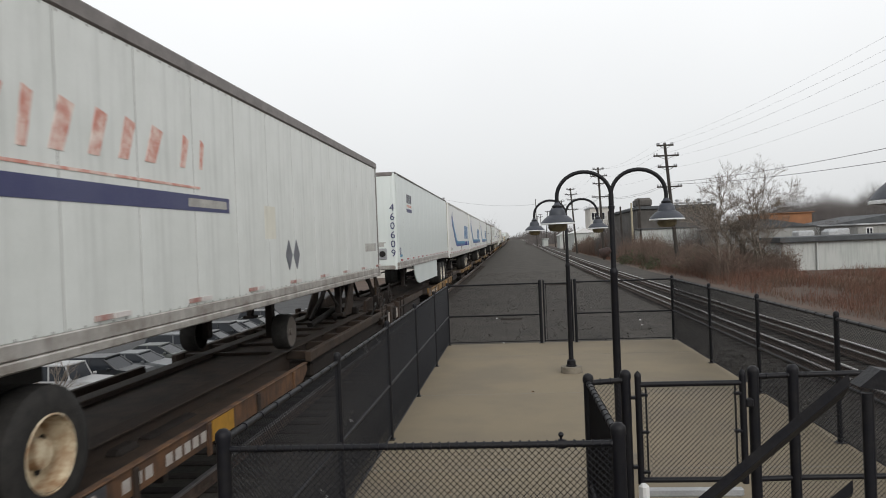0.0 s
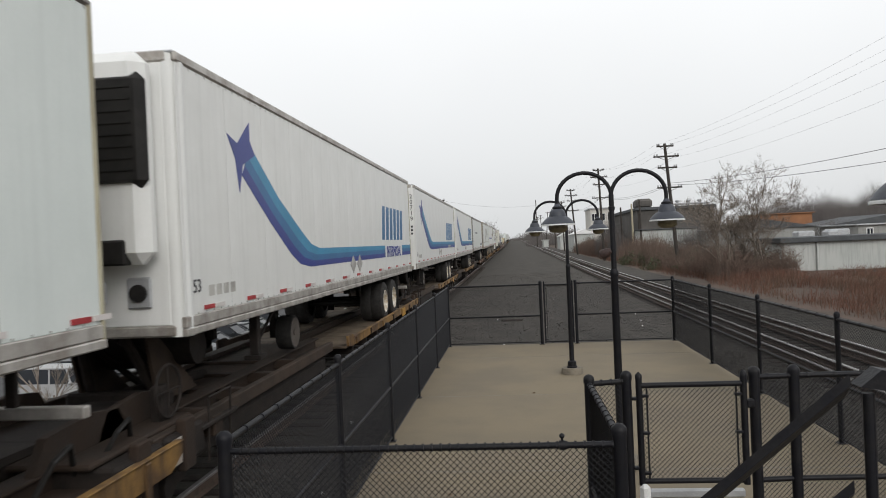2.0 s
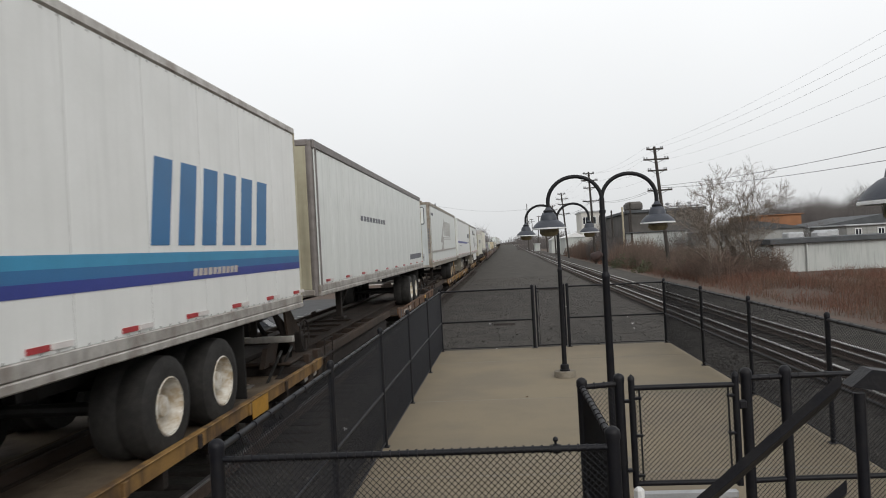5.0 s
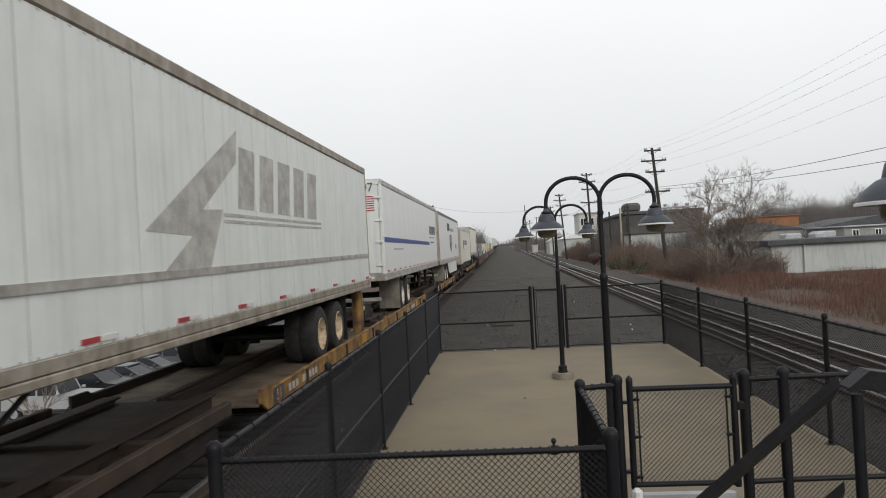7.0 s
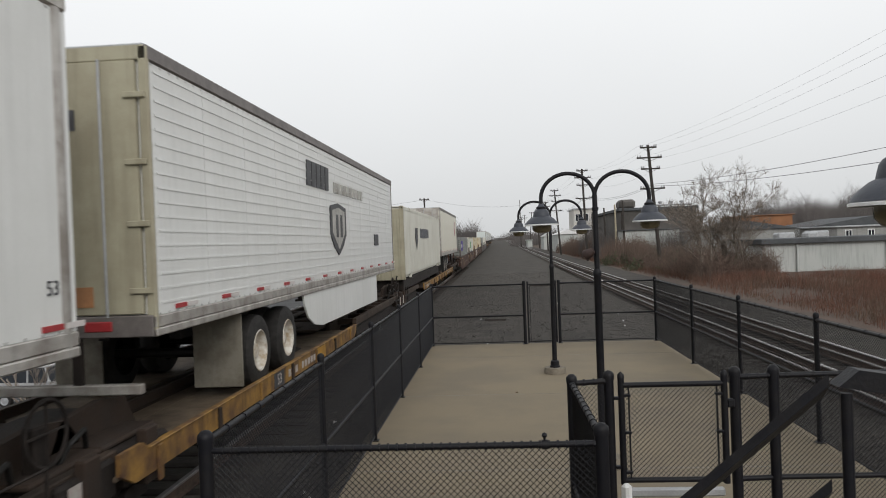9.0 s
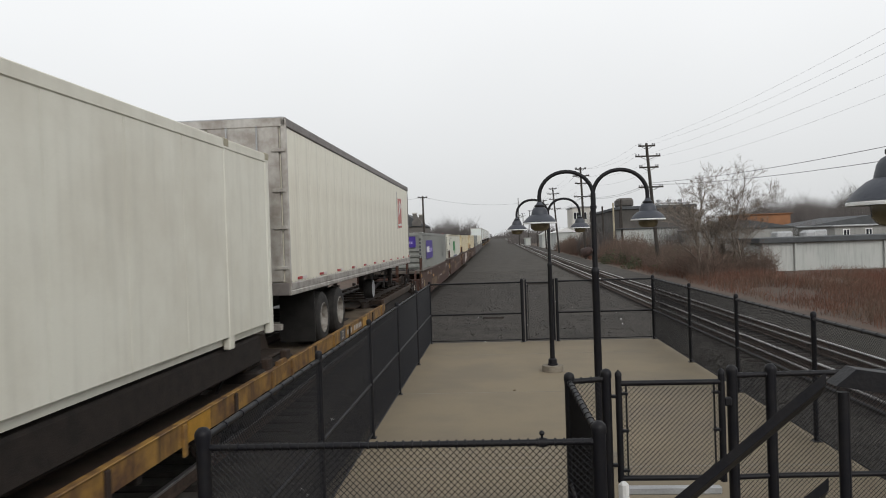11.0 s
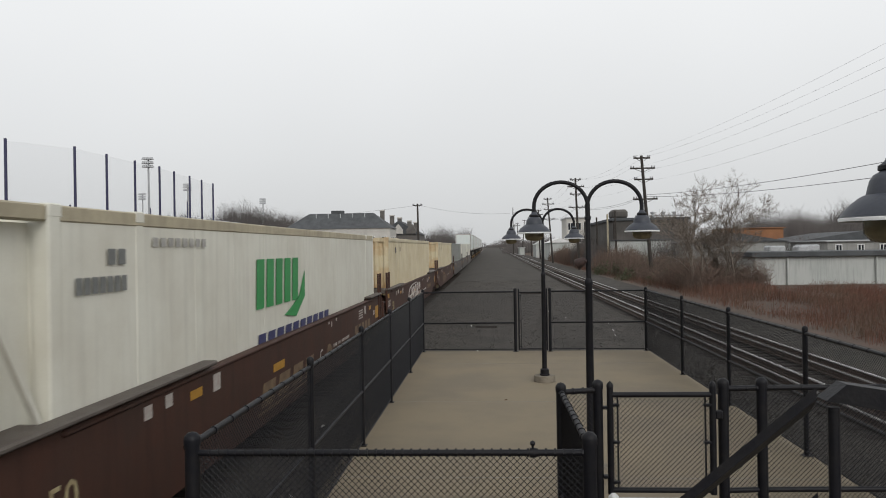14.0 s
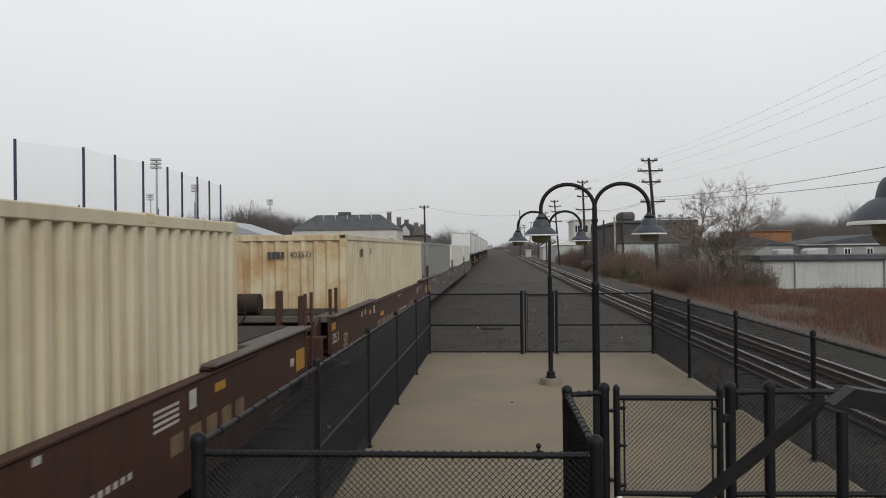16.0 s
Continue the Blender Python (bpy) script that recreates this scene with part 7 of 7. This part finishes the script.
# ---- parked cars ----
def car(x, y, turn, label, color, kind="sedan"):
    t = thing("parked_car", label, "car", pose(x, y, -4.08, 0, 0, turn), "parked cars")
    m = paint(label.replace(" ", "_"), color)
    L, W = (4.6, 0.9) if kind == "sedan" else (4.7, 0.95)
    if kind == "sedan":
        low = [(-2.3, 0.35), (2.3, 0.35), (2.34, 0.6), (2.2, 0.78), (1.2, 0.92), (-1.6, 0.95), (-2.25, 0.9), (-2.32, 0.6)]
        cab = [(1.15, 0.92), (0.35, 1.38), (-0.9, 1.42), (-1.75, 0.95)]
    elif kind == "jeep":
        low = [(-2.0, 0.5), (2.0, 0.5), (2.05, 0.7), (2.0, 1.05), (0.9, 1.12), (-2.0, 1.15)]
        cab = [(0.75, 1.12), (0.5, 1.78), (-1.98, 1.82), (-2.0, 1.14)]
    else:
        low = [(-2.35, 0.4), (2.3, 0.4), (2.38, 0.7), (2.25, 0.95), (1.15, 1.08), (-2.3, 1.1), (-2.4, 0.7)]
        cab = [(1.1, 1.08), (0.4, 1.62), (-2.0, 1.68), (-2.3, 1.1)]

    def hull(pts, w0, w1, z_mid):
        n = len(pts)
        k = Mesh()
        v = []
        for sgn in (-1, 1):
            v += [(px, sgn * (w0 if pz <= z_mid else w1), pz) for px, pz in pts]
        k.add(v, [tuple(range(n)), tuple(range(2 * n - 1, n - 1, -1))] + [(i, n + i, n + (i + 1) % n, (i + 1) % n) for i in range(n)])
        return k

    part("body", hull(low, W, W - 0.06, 0.8), m, t)
    zm = cab[0][1]
    roof = part("cabin", hull(cab, W - 0.07, W - 0.2, zm + 0.05), GLASS, t, "dark glazed cabin")
    part("roof_panel", Mesh().slab(min(cab[1][0], cab[2][0]) - 0.05, max(cab[1][0], cab[2][0]) + 0.08, -W + 0.2, W - 0.2, cab[1][1] - 0.02, cab[2][1] + 0.03, 0.03), m, roof)
    for sgn in (-1, 1):
        for (ax, az), (bx, bz) in ((cab[0], cab[1]), (cab[3], cab[2]), ((-0.3, zm), (-0.35, cab[1][1]))):
            part("pillar", Mesh().rod((ax, sgn * (W - 0.07), az), (bx, sgn * (W - 0.19), bz), 0.045, n=6), m, roof)
        for wx in (-1.4, 1.42):
            w = part("wheel", Mesh().lathe([(0.2, sgn * -0.02), (0.3, sgn * 0.0), (0.33, sgn * -0.04), (0.33, sgn * -0.2), (0.2, sgn * -0.22)], 18, (0, 0, 0)), RUBBER, t, smooth=True)
            w.matrix_basis = Matrix.Translation((wx, sgn * (W + 0.01), 0.33)) @ Matrix.Rotation(radians(-90), 4, "X")
            r = part("rim", Mesh().lathe([(0.2, 0.0), (0.17, sgn * -0.03), (0.001, sgn * -0.01)], 14), GALV, w)
        part("headlight", Mesh().slab(low[1][0] - 0.12, low[1][0] + 0.03, sgn * 0.72 - 0.17, sgn * 0.72 + 0.17, 0.62, 0.76, 0.03), RIMLIP, t)
        part("mirror", Mesh().slab(0.75, 0.9, sgn * (W + 0.08) - 0.09, sgn * (W + 0.08) + 0.09, zm, zm + 0.13, 0.03), m, t)
    part("grille", Mesh().slab(low[2][0] - 0.05, low[2][0] + 0.02, -0.5, 0.5, 0.52, 0.66, 0.02), BLACK, t)
    part("bumper", Mesh().slab(low[1][0] - 0.15, low[1][0] + 0.06, -W + 0.05, W - 0.05, 0.38, 0.52, 0.03), m, t)
    return t


SILVER, GREY, WHT, DK, TAUPE = (0.10, 0.107, 0.112), (0.045, 0.048, 0.052), (0.34, 0.34, 0.34), (0.016, 0.018, 0.02), (0.075, 0.082, 0.076)
rc = random.Random(3)
row1 = [("jeep", WHT, "white boxy off-road car with dark windows"), ("suv", DK, "black parked pickup-sized car"), ("sedan", SILVER, "silver parked sedan on asphalt"), ("sedan", TAUPE, "pale grey-green parked sedan on asphalt"),
        ("suv", SILVER, "silver-grey parked estate car on asphalt"), ("sedan", GREY, "dark grey parked sedan on asphalt"), ("suv", DK, "black parked estate car on asphalt"), ("sedan", SILVER, "silver parked sedan on asphalt"), ("sedan", TAUPE, "grey-green parked sedan on asphalt"), ("suv", GREY, "grey parked estate car on asphalt")]
for k, (kind, c, lab) in enumerate(row1):
    car(-21.3 + rc.uniform(-0.3, 0.3), 32.6 + 3.1 * k, rc.uniform(-2, 2), lab, c, kind)
for k in range(14):
    kind, c, lab = row1[(k * 3 + 1) % len(row1)]
    if k in (3, 8):
        continue
    car(-37.5 + rc.uniform(-0.4, 0.4), 30 + 2.8 * k * 1.4, 180 + rc.uniform(-3, 3), lab, c, kind)

# litter on the ballast and platform
rl = random.Random(21)
for k in range(26):
    x, y = rl.uniform(-1.5, 4.5), 19 + 26 * rl.random() ** 1.5
    if k < 6:
        x, y = rl.uniform(-2.9, -2.0), rl.uniform(5, 12)
    s = rl.uniform(0.03, 0.09)
    solid("litter", Mesh().add([(x, y, -0.20), (x + s, y + 0.3 * s, -0.17), (x + 0.7 * s, y + s, -0.19), (x - 0.3 * s, y + 0.8 * s, -0.16)], [(0, 1, 2, 3)]), PAPER, "crumpled scrap of pale paper on the ballast", "litter", "litter")
for x, y in ((0.02, 5.6), (0.2, 12.5), (-0.8, 7.5), (1.6, 11.2)):
    s = 0.07 if y < 6 else 0.04
    solid("dead_leaf", Mesh().add([(x, y, FLOOR + 0.004), (x + s, y + 0.3 * s, FLOOR + 0.02), (x + 1.3 * s, y + s, FLOOR + 0.004), (x + 0.2 * s, y + 0.9 * s, FLOOR + 0.018)], [(0, 1, 2, 3)]), LEAF, "curled brown dead leaf on the platform", "leaf", "dead leaves")
solid("scrap_timber", Mesh().slab(1.9, 3.4, 46, 46.3, -0.22, -0.02, 0.03), POLE, "dark scrap timber lying on the ballast", "timber")
solid("scrap_timber", Mesh().slab(-0.6, 0.2, 27, 27.15, -0.22, -0.12, 0.02), POLE, "dark scrap timber lying on the ballast", "timber")


# ---- what moves: the train comes toward the camera and passes ----
def ahead(t):
    """How far the train has come by t seconds, in metres."""
    return 15.5 * t if t <= 12 else 186 + 15.1 * (t - 12)


def motions():
    for ob, s in MOVING:
        walk(ob, [(t, pose(TRAIN_X, s + 8 - ahead(t), rise(s + 8 - ahead(t)), slope(s + 8 - ahead(t))) @ Matrix.Translation((0, -8, 0))) for t in [float(k) for k in range(17)]])


motions()
